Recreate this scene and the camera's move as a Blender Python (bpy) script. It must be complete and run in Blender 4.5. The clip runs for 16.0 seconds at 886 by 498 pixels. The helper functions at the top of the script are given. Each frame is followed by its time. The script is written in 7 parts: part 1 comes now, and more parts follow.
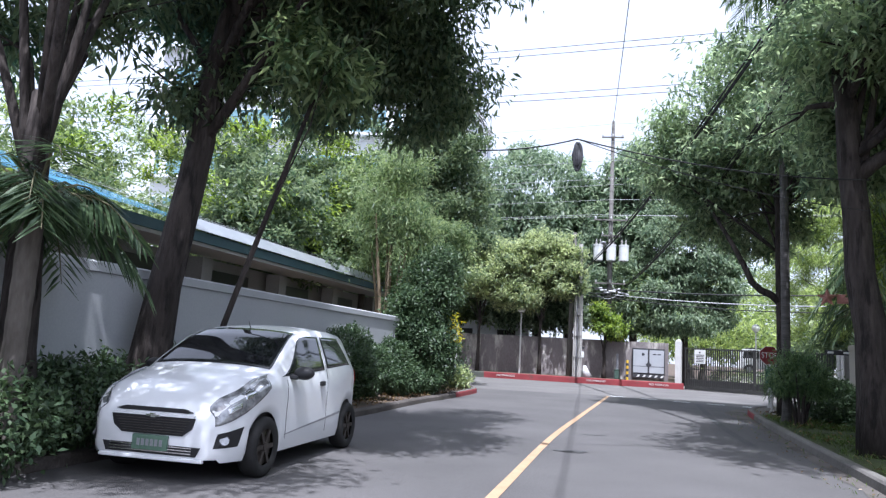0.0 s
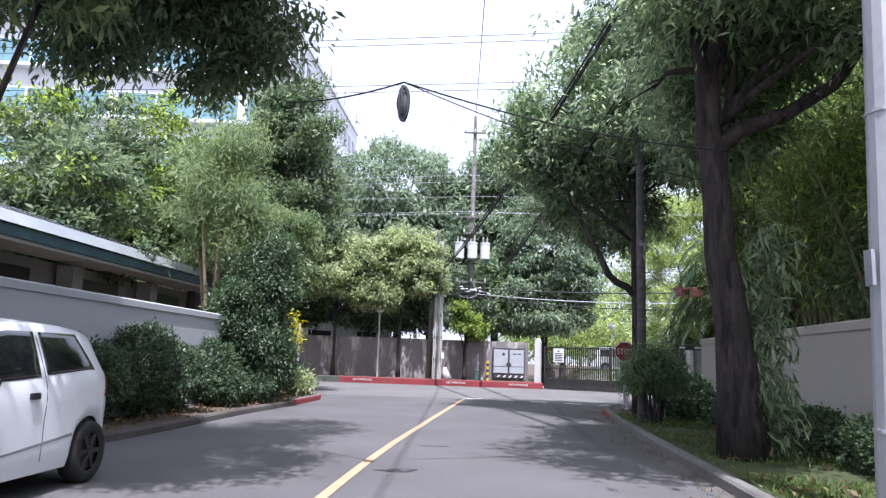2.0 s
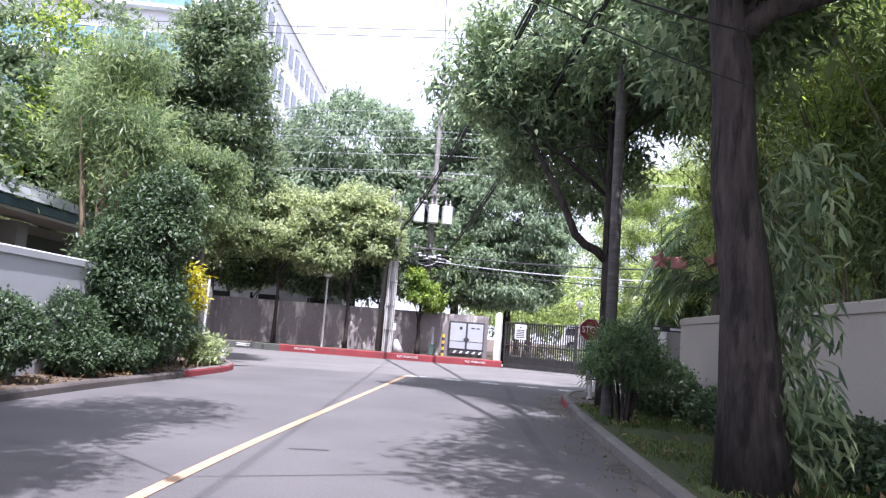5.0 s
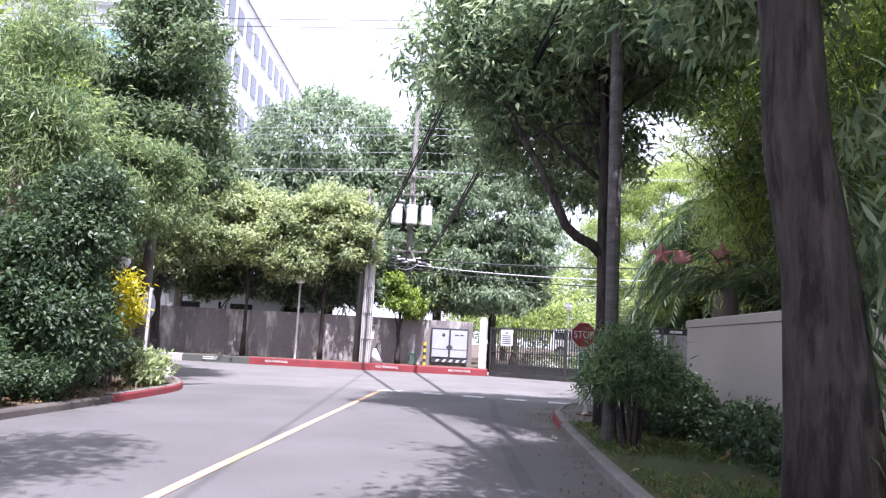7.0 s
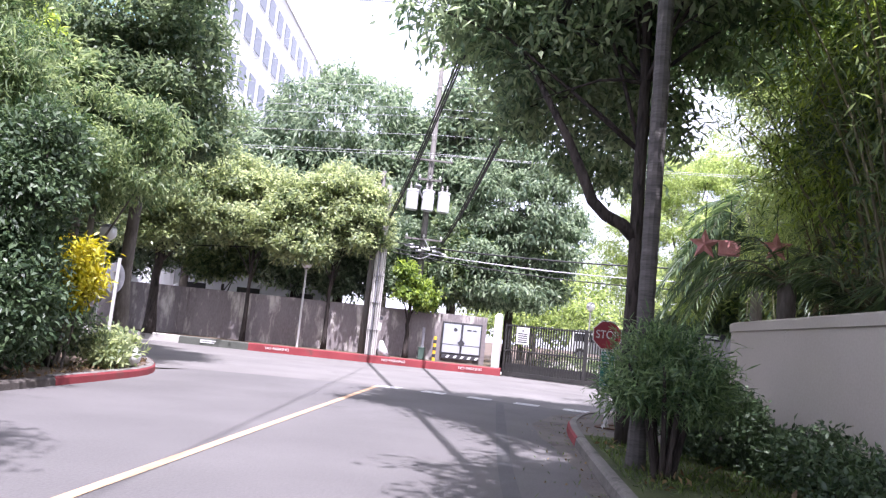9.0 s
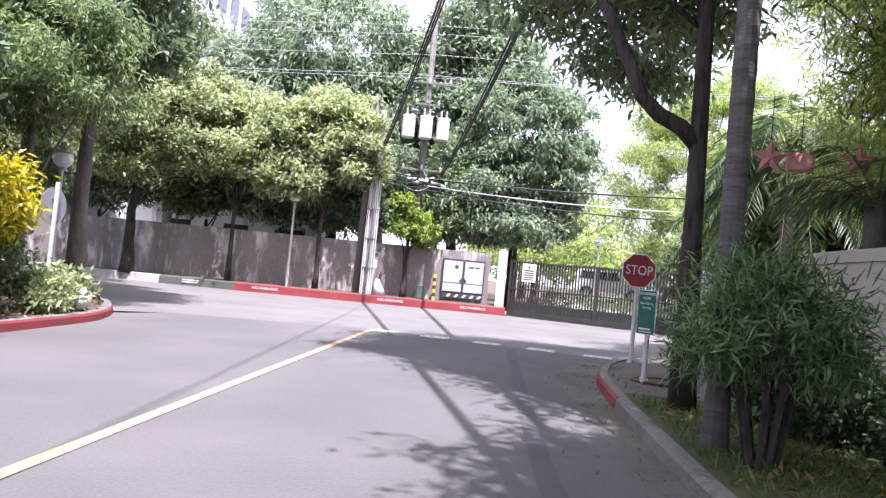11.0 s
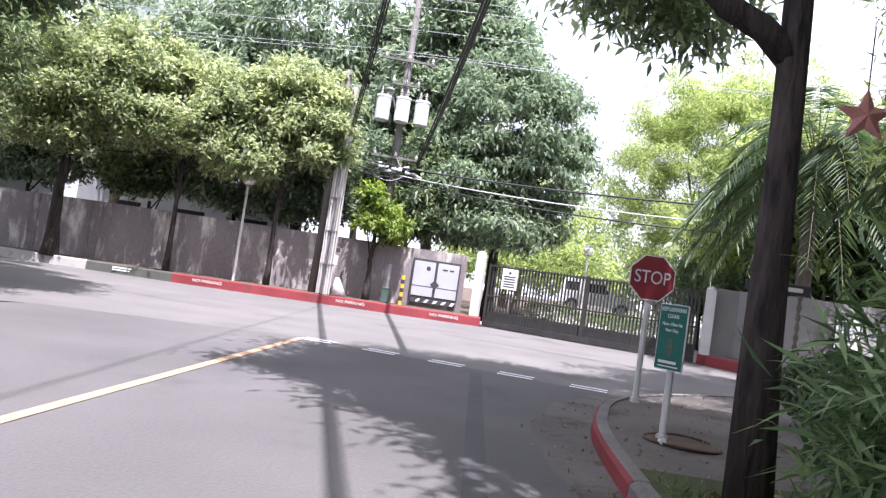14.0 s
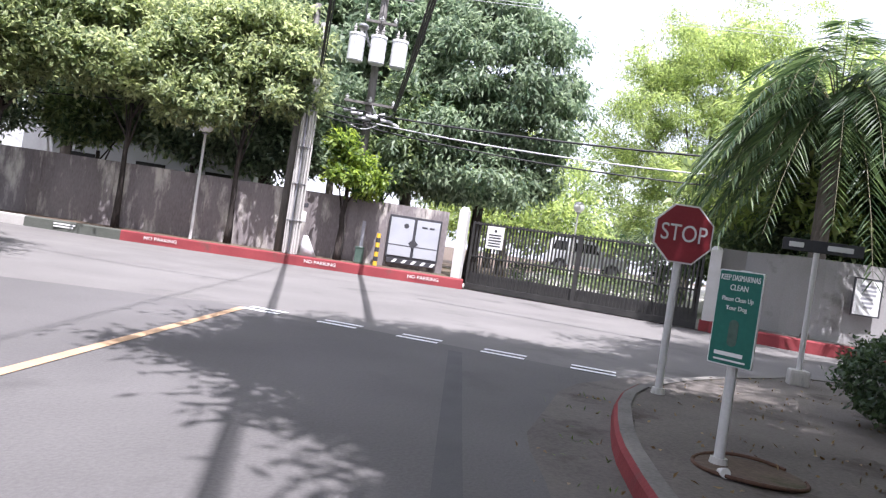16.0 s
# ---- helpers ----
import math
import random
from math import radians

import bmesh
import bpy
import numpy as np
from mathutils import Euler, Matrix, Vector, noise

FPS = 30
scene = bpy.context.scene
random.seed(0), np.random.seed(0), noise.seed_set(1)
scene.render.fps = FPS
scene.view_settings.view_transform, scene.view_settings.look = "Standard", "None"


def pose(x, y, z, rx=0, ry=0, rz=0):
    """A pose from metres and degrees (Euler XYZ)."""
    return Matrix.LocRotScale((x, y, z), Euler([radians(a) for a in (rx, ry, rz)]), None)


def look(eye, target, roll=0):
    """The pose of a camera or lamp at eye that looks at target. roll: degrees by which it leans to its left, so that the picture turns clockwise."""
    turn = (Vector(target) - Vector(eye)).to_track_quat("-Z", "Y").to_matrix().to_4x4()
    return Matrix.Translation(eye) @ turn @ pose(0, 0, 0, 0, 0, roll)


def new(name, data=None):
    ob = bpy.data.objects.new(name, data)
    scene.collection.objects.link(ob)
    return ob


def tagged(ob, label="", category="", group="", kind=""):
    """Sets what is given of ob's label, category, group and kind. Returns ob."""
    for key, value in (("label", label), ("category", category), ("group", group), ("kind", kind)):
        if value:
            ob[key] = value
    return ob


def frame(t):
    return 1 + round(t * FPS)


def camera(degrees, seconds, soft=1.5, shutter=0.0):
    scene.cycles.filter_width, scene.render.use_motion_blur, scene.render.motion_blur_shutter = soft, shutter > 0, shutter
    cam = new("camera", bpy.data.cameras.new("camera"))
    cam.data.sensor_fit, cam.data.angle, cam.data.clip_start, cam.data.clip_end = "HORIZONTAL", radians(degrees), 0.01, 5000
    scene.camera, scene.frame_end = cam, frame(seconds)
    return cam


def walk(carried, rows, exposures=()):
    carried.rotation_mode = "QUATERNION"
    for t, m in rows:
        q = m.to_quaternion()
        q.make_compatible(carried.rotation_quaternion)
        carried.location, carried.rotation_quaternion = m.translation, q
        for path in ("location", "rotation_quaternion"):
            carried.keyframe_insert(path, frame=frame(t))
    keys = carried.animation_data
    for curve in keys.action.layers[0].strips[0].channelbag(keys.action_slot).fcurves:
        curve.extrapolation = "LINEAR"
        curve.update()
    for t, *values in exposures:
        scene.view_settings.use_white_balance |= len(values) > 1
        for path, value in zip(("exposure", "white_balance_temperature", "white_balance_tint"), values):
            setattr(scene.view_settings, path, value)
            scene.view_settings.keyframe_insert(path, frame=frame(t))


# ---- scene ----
cam = camera(63.9, 16.0, soft=1.3)
UNIT = 1.13  # metres to one unit of the plan below; the whole place is brought to metres at the end
PATH = [
    (0, (3.562, 5.596, 1.178), (3.268, 7.554, 1.459), 3.2),
    (0.5, (3.657, 6.059, 1.188), (3.444, 8.024, 1.489), 3.1),
    (1, (3.772, 6.545, 1.192), (3.642, 8.512, 1.528), 3.8),
    (1.5, (3.928, 6.993, 1.17), (3.862, 8.961, 1.523), -0.2),
    (2, (4.075, 7.425, 1.13), (4.141, 9.4, 1.439), 2.0),
    (2.5, (4.222, 7.873, 1.134), (4.324, 9.851, 1.411), 2.9),
    (3, (4.379, 8.345, 1.145), (4.616, 10.314, 1.406), 7.0),
    (3.5, (4.564, 8.729, 1.151), (4.892, 10.683, 1.423), 7.4),
    (4, (4.649, 9.242, 1.137), (4.947, 11.203, 1.393), 5.1),
    (4.2, (4.736, 9.455, 1.134), (4.925, 11.431, 1.376), 5.2),
    (6.3, (5.255, 11.495, 1.223), (5.379, 13.475, 1.472), 4.2),
    (6.5, (5.314, 11.642, 1.237), (5.456, 13.621, 1.49), 3.9),
    (7, (5.373, 12.062, 1.227), (5.551, 14.037, 1.486), 3.1),
    (7.5, (5.492, 12.51, 1.243), (5.697, 14.483, 1.498), 3.0),
    (8, (5.567, 12.976, 1.227), (5.713, 14.955, 1.477), 3.3),
    (8.5, (5.77, 13.362, 1.229), (5.894, 15.342, 1.485), 3.2),
    (9, (5.843, 13.791, 1.194), (5.956, 15.773, 1.438), 5.9),
    (9.2, (5.85, 13.995, 1.187), (5.967, 15.979, 1.408), 6.1),
    (11.3, (5.952, 16.094, 1.155), (6.099, 18.087, 1.225), 5.2),
    (11.5, (5.999, 16.29, 1.128), (6.163, 18.282, 1.204), 4.9),
    (12, (6.15, 16.693, 1.105), (6.371, 18.681, 1.088), 4.8),
    (12.5, (6.277, 17.219, 1.107), (6.519, 19.205, 1.088), 6.3),
    (13, (6.403, 17.635, 1.108), (6.642, 19.621, 1.107), 7.2),
    (13.5, (6.482, 18.153, 1.11), (6.687, 20.141, 1.199), 8.4),
    (14, (6.592, 18.634, 1.121), (6.766, 20.625, 1.216), 8.4),
    (14.5, (6.632, 19.117, 1.117), (6.664, 21.116, 1.183), 7.9),
    (15, (6.722, 19.569, 1.094), (6.761, 21.568, 1.094), 6.2),
    (15.5, (6.78, 20.067, 1.085), (6.821, 22.064, 0.989), 6.7),
    (16, (6.905, 20.503, 1.121), (7.14, 22.49, 1.11), 8.5),
]
walk(cam, [(t, look(UNIT * Vector(eye), UNIT * Vector(target), roll)) for t, eye, target, roll in PATH],
     [(0.0, 0.85, 5550, 16), (2.0, 0.97, 5650, 20), (4.0, 1.2, 5700, 24), (6.5, 1.45, 5750, 27), (8.0, 1.52, 5800, 28), (8.5, 1.36, 5830, 29), (9.0, 1.6, 5850, 29), (12.5, 1.53, 5950, 28), (16.0, 1.37, 5950, 21)])

# ---- world and sun ----
world = bpy.data.worlds.new("sky")
scene.world = world
world.use_nodes = True
wn, wl = world.node_tree.nodes, world.node_tree.links
sky = wn.new("ShaderNodeTexSky")
sky.sky_type = "NISHITA"
sky.sun_disc = False
sky.sun_elevation = radians(62)
sky.sun_rotation = radians(171)
sky.dust_density = 4.0
sky.air_density = 1.0
sky.ozone_density = 0.6
wn["Background"].inputs["Strength"].default_value = 0.125
haze = wn.new("ShaderNodeMix")
haze.data_type = "RGBA"
haze.inputs[0].default_value = 0.7
haze.inputs[7].default_value = (6.8, 6.95, 7.25, 1)
wl.new(sky.outputs[0], haze.inputs[6])
wl.new(haze.outputs[2], wn["Background"].inputs["Color"])
sun = new("sun", bpy.data.lights.new("sun", "SUN"))
sun.data.energy, sun.data.angle, sun.data.color = 4.6, radians(0.6), (1.0, 0.97, 0.92)
sun.matrix_world = look((3, -18, 40), (0, 0, 0))


# ---- materials ----
def ramp_pos(node, stops):
    els = node.color_ramp.elements
    while len(els) > len(stops):
        els.remove(els[-1])
    while len(els) < len(stops):
        els.new(0.5)
    for el, (p, c) in zip(els, stops):
        el.position, el.color = p, (*c, 1)


def base_mat(name, rough=0.8, metallic=0.0, spec=0.4):
    m = bpy.data.materials.new(name)
    m.use_nodes = True
    b = m.node_tree.nodes["Principled BSDF"]
    b.inputs["Roughness"].default_value = rough
    b.inputs["Metallic"].default_value = metallic
    b.inputs["Specular IOR Level"].default_value = spec
    return m, m.node_tree.nodes, m.node_tree.links, b


def surface(name, dark, light, scale=3.0, fine=60.0, rough=0.85, bump=0.3, stretch=(1, 1, 1), metallic=0.0,
            spec=0.35, stain=None, stain_scale=0.6, stain_at=0.55, per_object=0.0, relief=0.01):
    """Two scales of colour noise, fine bump, and optional stains."""
    m, n, l, b = base_mat(name, rough, metallic, spec)
    tc = n.new("ShaderNodeTexCoord")
    mp = n.new("ShaderNodeMapping")
    mp.inputs["Scale"].default_value = stretch
    l.new(tc.outputs["Object"], mp.inputs[0])
    big, small = n.new("ShaderNodeTexNoise"), n.new("ShaderNodeTexNoise")
    big.inputs["Scale"].default_value, small.inputs["Scale"].default_value = scale, fine
    big.inputs["Detail"].default_value, small.inputs["Detail"].default_value = 6, 3
    l.new(mp.outputs[0], big.inputs[0]); l.new(mp.outputs[0], small.inputs[0])
    mix = n.new("ShaderNodeMix"); mix.data_type = "FLOAT"
    mix.inputs[0].default_value = 0.4
    l.new(big.outputs[0], mix.inputs[2]); l.new(small.outputs[0], mix.inputs[3])
    rp = n.new("ShaderNodeValToRGB")
    ramp_pos(rp, [(0.32, dark), (0.68, light)])
    l.new(mix.outputs[0], rp.inputs[0])
    out = rp.outputs[0]
    if stain:
        sn = n.new("ShaderNodeTexNoise")
        sn.inputs["Scale"].default_value, sn.inputs["Detail"].default_value = stain_scale, 8
        sn.inputs["Roughness"].default_value = 0.65
        l.new(mp.outputs[0], sn.inputs[0])
        sr = n.new("ShaderNodeValToRGB")
        ramp_pos(sr, [(stain_at, (0, 0, 0)), (stain_at + 0.12, (1, 1, 1))])
        l.new(sn.outputs[0], sr.inputs[0])
        sm = n.new("ShaderNodeMix"); sm.data_type = "RGBA"
        l.new(sr.outputs[0], sm.inputs[0]); l.new(out, sm.inputs[6]); sm.inputs[7].default_value = (*stain, 1)
        out = sm.outputs[2]
    if per_object:
        oi = n.new("ShaderNodeObjectInfo")
        hs = n.new("ShaderNodeHueSaturation")
        mr = n.new("ShaderNodeMapRange")
        mr.inputs[3].default_value, mr.inputs[4].default_value = 1 - per_object, 1 + per_object
        l.new(oi.outputs["Random"], mr.inputs[0]); l.new(mr.outputs[0], hs.inputs["Value"])
        l.new(out, hs.inputs["Color"])
        out = hs.outputs[0]
    l.new(out, b.inputs["Base Color"])
    bp = n.new("ShaderNodeBump")
    bp.inputs["Strength"].default_value, bp.inputs["Distance"].default_value = bump, relief
    l.new(small.outputs[0], bp.inputs["Height"]); l.new(bp.outputs[0], b.inputs["Normal"])
    return m


def leaf_mat(name, dark, light, through_light=0.35, rough=0.45):
    """Leaves: colour varies from leaf to leaf, and some light comes through."""
    m, n, l, b = base_mat(name, rough, 0.0, 0.4)
    g = n.new("ShaderNodeNewGeometry")
    tc = n.new("ShaderNodeTexCoord")
    ns = n.new("ShaderNodeTexNoise")
    ns.inputs["Scale"].default_value = 0.9
    l.new(tc.outputs["Object"], ns.inputs[0])
    mx = n.new("ShaderNodeMix"); mx.data_type = "FLOAT"; mx.inputs[0].default_value = 0.5
    l.new(g.outputs["Random Per Island"], mx.inputs[2]); l.new(ns.outputs[0], mx.inputs[3])
    rp = n.new("ShaderNodeValToRGB")
    ramp_pos(rp, [(0.28, dark), (0.72, light)])
    l.new(mx.outputs[0], rp.inputs[0])
    l.new(rp.outputs[0], b.inputs["Base Color"])
    tr = n.new("ShaderNodeBsdfTranslucent")
    hs = n.new("ShaderNodeHueSaturation")
    hs.inputs["Hue"].default_value, hs.inputs["Saturation"].default_value, hs.inputs["Value"].default_value = 0.485, 1.15, 1.5
    l.new(rp.outputs[0], hs.inputs["Color"]); l.new(hs.outputs[0], tr.inputs["Color"])
    ms = n.new("ShaderNodeMixShader"); ms.inputs[0].default_value = through_light
    l.new(b.outputs[0], ms.inputs[1]); l.new(tr.outputs[0], ms.inputs[2])
    l.new(ms.outputs[0], n["Material Output"].inputs["Surface"])
    return m


ASPHALT = surface("asphalt", (0.08137, 0.077, 0.07527), (0.1277, 0.121, 0.1177), 0.5, 42, 0.9, 0.7, stain=(0.07107, 0.068, 0.06562), stain_scale=0.35, stain_at=0.58)
ROAD_CONCRETE = surface("road_concrete", (0.1154, 0.109, 0.1033), (0.173, 0.164, 0.1554), 0.6, 40, 0.9, 0.6, stain=(0.0927, 0.088, 0.08299), stain_scale=0.5, stain_at=0.57)
PATCH = surface("patch_asphalt", (0.0638, 0.063, 0.0638), (0.0938, 0.0922, 0.0922), 2, 90, 0.9, 0.3)
PAINT_YELLOW = surface("yellow_road_paint", (0.38, 0.24, 0.14), (0.49, 0.335, 0.205), 4, 60, 0.7, 0.2, stain=(0.26, 0.2, 0.13), stain_scale=7, stain_at=0.6)
PAINT_WHITE = surface("white_road_paint", (0.738, 0.738, 0.729), (0.81, 0.81, 0.801), 4, 60, 0.7, 0.2)
KERB = surface("kerb_concrete", (0.0992, 0.093, 0.0837), (0.205, 0.192, 0.174), 1.5, 40, 0.9, 0.5, stain=(0.0558, 0.0527, 0.0465), stain_scale=1.7, stain_at=0.56)
KERB_LIGHT = surface("pale_kerb", (0.294, 0.28, 0.259), (0.42, 0.406, 0.378), 1.5, 40, 0.9, 0.4, stain=(0.14, 0.133, 0.119), stain_scale=2, stain_at=0.6)
KERB_RED = surface("red_kerb_paint", (0.16, 0.024, 0.028), (0.25, 0.042, 0.046), 1.2, 40, 0.75, 0.3, stain=(0.13, 0.045, 0.04), stain_scale=2.2, stain_at=0.56)
KERB_DARK = surface("dark_green_kerb_paint", (0.05, 0.055, 0.045), (0.1, 0.105, 0.09), 1.2, 40, 0.8, 0.3)
KERB_BROWN = surface("dark_weathered_kerb", (0.048, 0.0416, 0.0368), (0.12, 0.104, 0.092), 1.5, 40, 0.9, 0.6, stain=(0.16, 0.144, 0.128), stain_scale=2.4, stain_at=0.6)
SOIL = surface("soil", (0.0595, 0.0425, 0.0298), (0.145, 0.106, 0.0765), 1.4, 30, 0.95, 0.7, stain=(0.0425, 0.051, 0.0213), stain_scale=1.3, stain_at=0.55)
LAWN = surface("lawn_ground", (0.0298, 0.0425, 0.0153), (0.0723, 0.085, 0.0298), 1.2, 45, 0.95, 0.7, stain=(0.102, 0.0765, 0.0425), stain_scale=1.0, stain_at=0.6)
PAVE = surface("pavement_concrete", (0.081, 0.0702, 0.0612), (0.171, 0.151, 0.133), 1.0, 40, 0.92, 0.7, stain=(0.054, 0.0423, 0.0333), stain_scale=1.2, stain_at=0.54)
GUTTER = surface("gutter_concrete", (0.075, 0.066, 0.06), (0.15, 0.135, 0.12), 1.3, 40, 0.92, 0.6, stain=(0.055, 0.047, 0.04), stain_scale=1.6, stain_at=0.55)
WALL_WHITE = surface("white_wall_paint", (0.372, 0.384, 0.397), (0.446, 0.453, 0.459), 0.7, 40, 0.85, 0.15, stain=(0.279, 0.285, 0.285), stain_scale=0.9, stain_at=0.66)
WALL_BEIGE = surface("beige_wall_paint", (0.39, 0.355, 0.304), (0.468, 0.429, 0.374), 0.6, 40, 0.85, 0.15, stain=(0.328, 0.296, 0.25), stain_scale=0.8, stain_at=0.66)
WALL_GREY = surface("grey_wall_paint", (0.216, 0.209, 0.202), (0.302, 0.295, 0.288), 0.7, 40, 0.9, 0.25, stain=(0.144, 0.137, 0.13), stain_scale=1.1, stain_at=0.58)
BARK = surface("dark_bark", (0.018, 0.0145, 0.0125), (0.07, 0.057, 0.05), 5, 22, 0.95, 1.0, (1, 1, 0.2), stain=(0.014, 0.011, 0.01), stain_scale=9, stain_at=0.5, relief=0.05)
BARK_GREY = surface("grey_bark", (0.07, 0.06, 0.05), (0.17, 0.15, 0.13), 5, 26, 0.95, 0.9, (1, 1, 0.3))
BARK_PALM = surface("palm_trunk", (0.045, 0.042, 0.04), (0.12, 0.112, 0.105), 5, 26, 0.95, 0.9, (0.4, 0.4, 2.5))
BARK_PALE = surface("pale_stem", (0.176, 0.128, 0.08), (0.336, 0.264, 0.176), 6, 30, 0.9, 0.6, (1, 1, 0.4))
CULM = surface("olive_bamboo_culm", (0.06, 0.055, 0.03), (0.17, 0.155, 0.075), 6, 30, 0.6, 0.3, (1, 1, 0.3))
WOOD_POLE = surface("weathered_pole_wood", (0.085, 0.08, 0.075), (0.19, 0.18, 0.165), 4, 30, 0.9, 0.6, (1, 1, 0.15))
CONCRETE_POLE = surface("pole_concrete", (0.34, 0.33, 0.31), (0.52, 0.50, 0.47), 3, 40, 0.9, 0.35, (1, 1, 0.4), stain=(0.2, 0.19, 0.18), stain_scale=3, stain_at=0.62)
STEEL_POLE = surface("galvanised_pole_steel", (0.34, 0.34, 0.357), (0.468, 0.468, 0.484), 3, 30, 0.5, 0.12, (1, 1, 0.3), metallic=0.25, stain=(0.527, 0.442, 0.408), stain_scale=4, stain_at=0.68)
POST_WHITE = surface("white_post_paint", (0.464, 0.456, 0.44), (0.576, 0.568, 0.552), 3, 40, 0.6, 0.15, stain=(0.304, 0.28, 0.248), stain_scale=6, stain_at=0.64)
BLACK_IRON = surface("black_gate_paint", (0.018, 0.018, 0.018), (0.045, 0.043, 0.04), 4, 50, 0.5, 0.15)
CABLE = surface("black_cable", (0.015, 0.015, 0.016), (0.03, 0.03, 0.03), 5, 50, 0.6, 0.1)
WIRE_GREY = surface("aluminium_wire", (0.36, 0.36, 0.37), (0.48, 0.48, 0.49), 5, 50, 0.5, 0.1, metallic=0.3)
ROOF_BLUE = surface("blue_green_roof", (0.035, 0.075, 0.085), (0.06, 0.115, 0.125), 2, 30, 0.6, 0.2)
ROOF_SHEET = surface("pale_metal_roof", (0.288, 0.312, 0.328), (0.4, 0.416, 0.432), 2, 30, 0.35, 0.1, metallic=0.4)
ROOF_BLUE_TILE = surface("bright_blue_roof", (0.03, 0.16, 0.30), (0.05, 0.25, 0.42), 2, 30, 0.4, 0.2)
HOUSE_WALL = surface("house_wall_paint", (0.198, 0.192, 0.174), (0.258, 0.246, 0.228), 1, 30, 0.85, 0.2)
FASCIA = surface("cream_fascia", (0.4, 0.4, 0.376), (0.48, 0.48, 0.456), 1, 30, 0.7, 0.1)
TOWER_WHITE = surface("white_tower_cladding", (0.682, 0.704, 0.737), (0.792, 0.803, 0.836), 0.2, 8, 0.7, 0.1)
SIGN_RED = surface("red_sign_face", (0.184, 0.0176, 0.024), (0.232, 0.0288, 0.036), 3, 40, 0.45, 0.05)
SIGN_GREEN = surface("green_sign_face", (0.008, 0.088, 0.068), (0.0144, 0.12, 0.092), 3, 40, 0.45, 0.05)
SIGN_WHITE = surface("white_sign_paint", (0.578, 0.578, 0.561), (0.663, 0.663, 0.646), 3, 40, 0.5, 0.05)
SIGN_BACK = surface("grey_sign_back", (0.24, 0.24, 0.26), (0.34, 0.34, 0.36), 4, 40, 0.45, 0.08, metallic=0.3)
DARK_PRINT = surface("dark_print", (0.03, 0.03, 0.035), (0.05, 0.05, 0.055), 4, 40, 0.6, 0.05)
CABINET = surface("pale_cabinet_steel", (0.31, 0.325, 0.345), (0.38, 0.395, 0.415), 2, 40, 0.5, 0.08, stain=(0.306, 0.313, 0.326), stain_scale=2.5, stain_at=0.64)
TRANSFORMER = surface("pale_grey_tank_paint", (0.51, 0.518, 0.51), (0.612, 0.62, 0.612), 3, 40, 0.5, 0.1, stain=(0.383, 0.357, 0.323), stain_scale=5, stain_at=0.68)
CAR_PAINT = surface("white_car_paint", (0.70, 0.71, 0.72), (0.74, 0.75, 0.76), 1, 20, 0.16, 0.0, spec=0.6)
CAR_BLACK = surface("black_car_plastic", (0.014, 0.014, 0.015), (0.026, 0.026, 0.028), 6, 60, 0.5, 0.1)
TYRE = surface("tyre_rubber", (0.016, 0.016, 0.016), (0.032, 0.031, 0.03), 6, 60, 0.85, 0.2)
RIM = surface("dark_bronze_rim", (0.045, 0.038, 0.033), (0.085, 0.075, 0.066), 5, 40, 0.4, 0.05, metallic=0.5)
CHROME = surface("bright_trim", (0.6, 0.6, 0.62), (0.7, 0.7, 0.72), 5, 40, 0.2, 0.0, metallic=0.9)
LAMP_GLASS = surface("headlamp_lens", (0.10, 0.10, 0.105), (0.5, 0.51, 0.52), 11, 30, 0.06, 0.1, metallic=0.35, spec=0.8)
CAR_GLASS = surface("tinted_car_glass", (0.008, 0.009, 0.010), (0.014, 0.015, 0.016), 2, 10, 0.04, 0.0, spec=0.8)
TAIL_RED = surface("tail_lamp_red", (0.25, 0.01, 0.01), (0.4, 0.02, 0.02), 5, 40, 0.15, 0.0)
PLATE_GREEN = surface("green_plate", (0.08, 0.14, 0.10), (0.12, 0.19, 0.14), 5, 40, 0.4, 0.0)
TOWER_GLASS = surface("teal_window_glass", (0.10, 0.20, 0.24), (0.20, 0.34, 0.38), 0.3, 5, 0.1, 0.0, spec=0.8)
TOWER_DARK = surface("grey_window_glass", (0.07, 0.085, 0.10), (0.14, 0.16, 0.18), 0.3, 5, 0.12, 0.0, spec=0.8)
DARK_GAP = surface("dark_window", (0.012, 0.013, 0.014), (0.03, 0.03, 0.03), 2, 20, 0.3, 0.0)
STAR_RED = surface("faded_red_lantern", (0.46, 0.18, 0.16), (0.62, 0.31, 0.28), 6, 50, 0.6, 0.1)
BAG_WHITE = surface("white_plastic_bag", (0.48, 0.48, 0.48), (0.6, 0.6, 0.6), 9, 30, 0.5, 0.4)
BROWN_RING = surface("brown_earth_cover", (0.06, 0.032, 0.022), (0.13, 0.07, 0.045), 5, 40, 0.9, 0.4)
STRIPE_YELLOW = surface("yellow_guard_paint", (0.55, 0.33, 0.02), (0.7, 0.45, 0.05), 4, 40, 0.6, 0.1)
TRUNK_GREEN = surface("green_box_paint", (0.04, 0.072, 0.056), (0.08, 0.12, 0.096), 4, 40, 0.6, 0.1)
CLOTH_DARK = surface("dark_wrapped_cable", (0.025, 0.025, 0.03), (0.07, 0.07, 0.075), 9, 40, 0.7, 0.4)
GLOBE = surface("milky_globe", (0.72, 0.72, 0.70), (0.8, 0.8, 0.78), 5, 40, 0.35, 0.0)

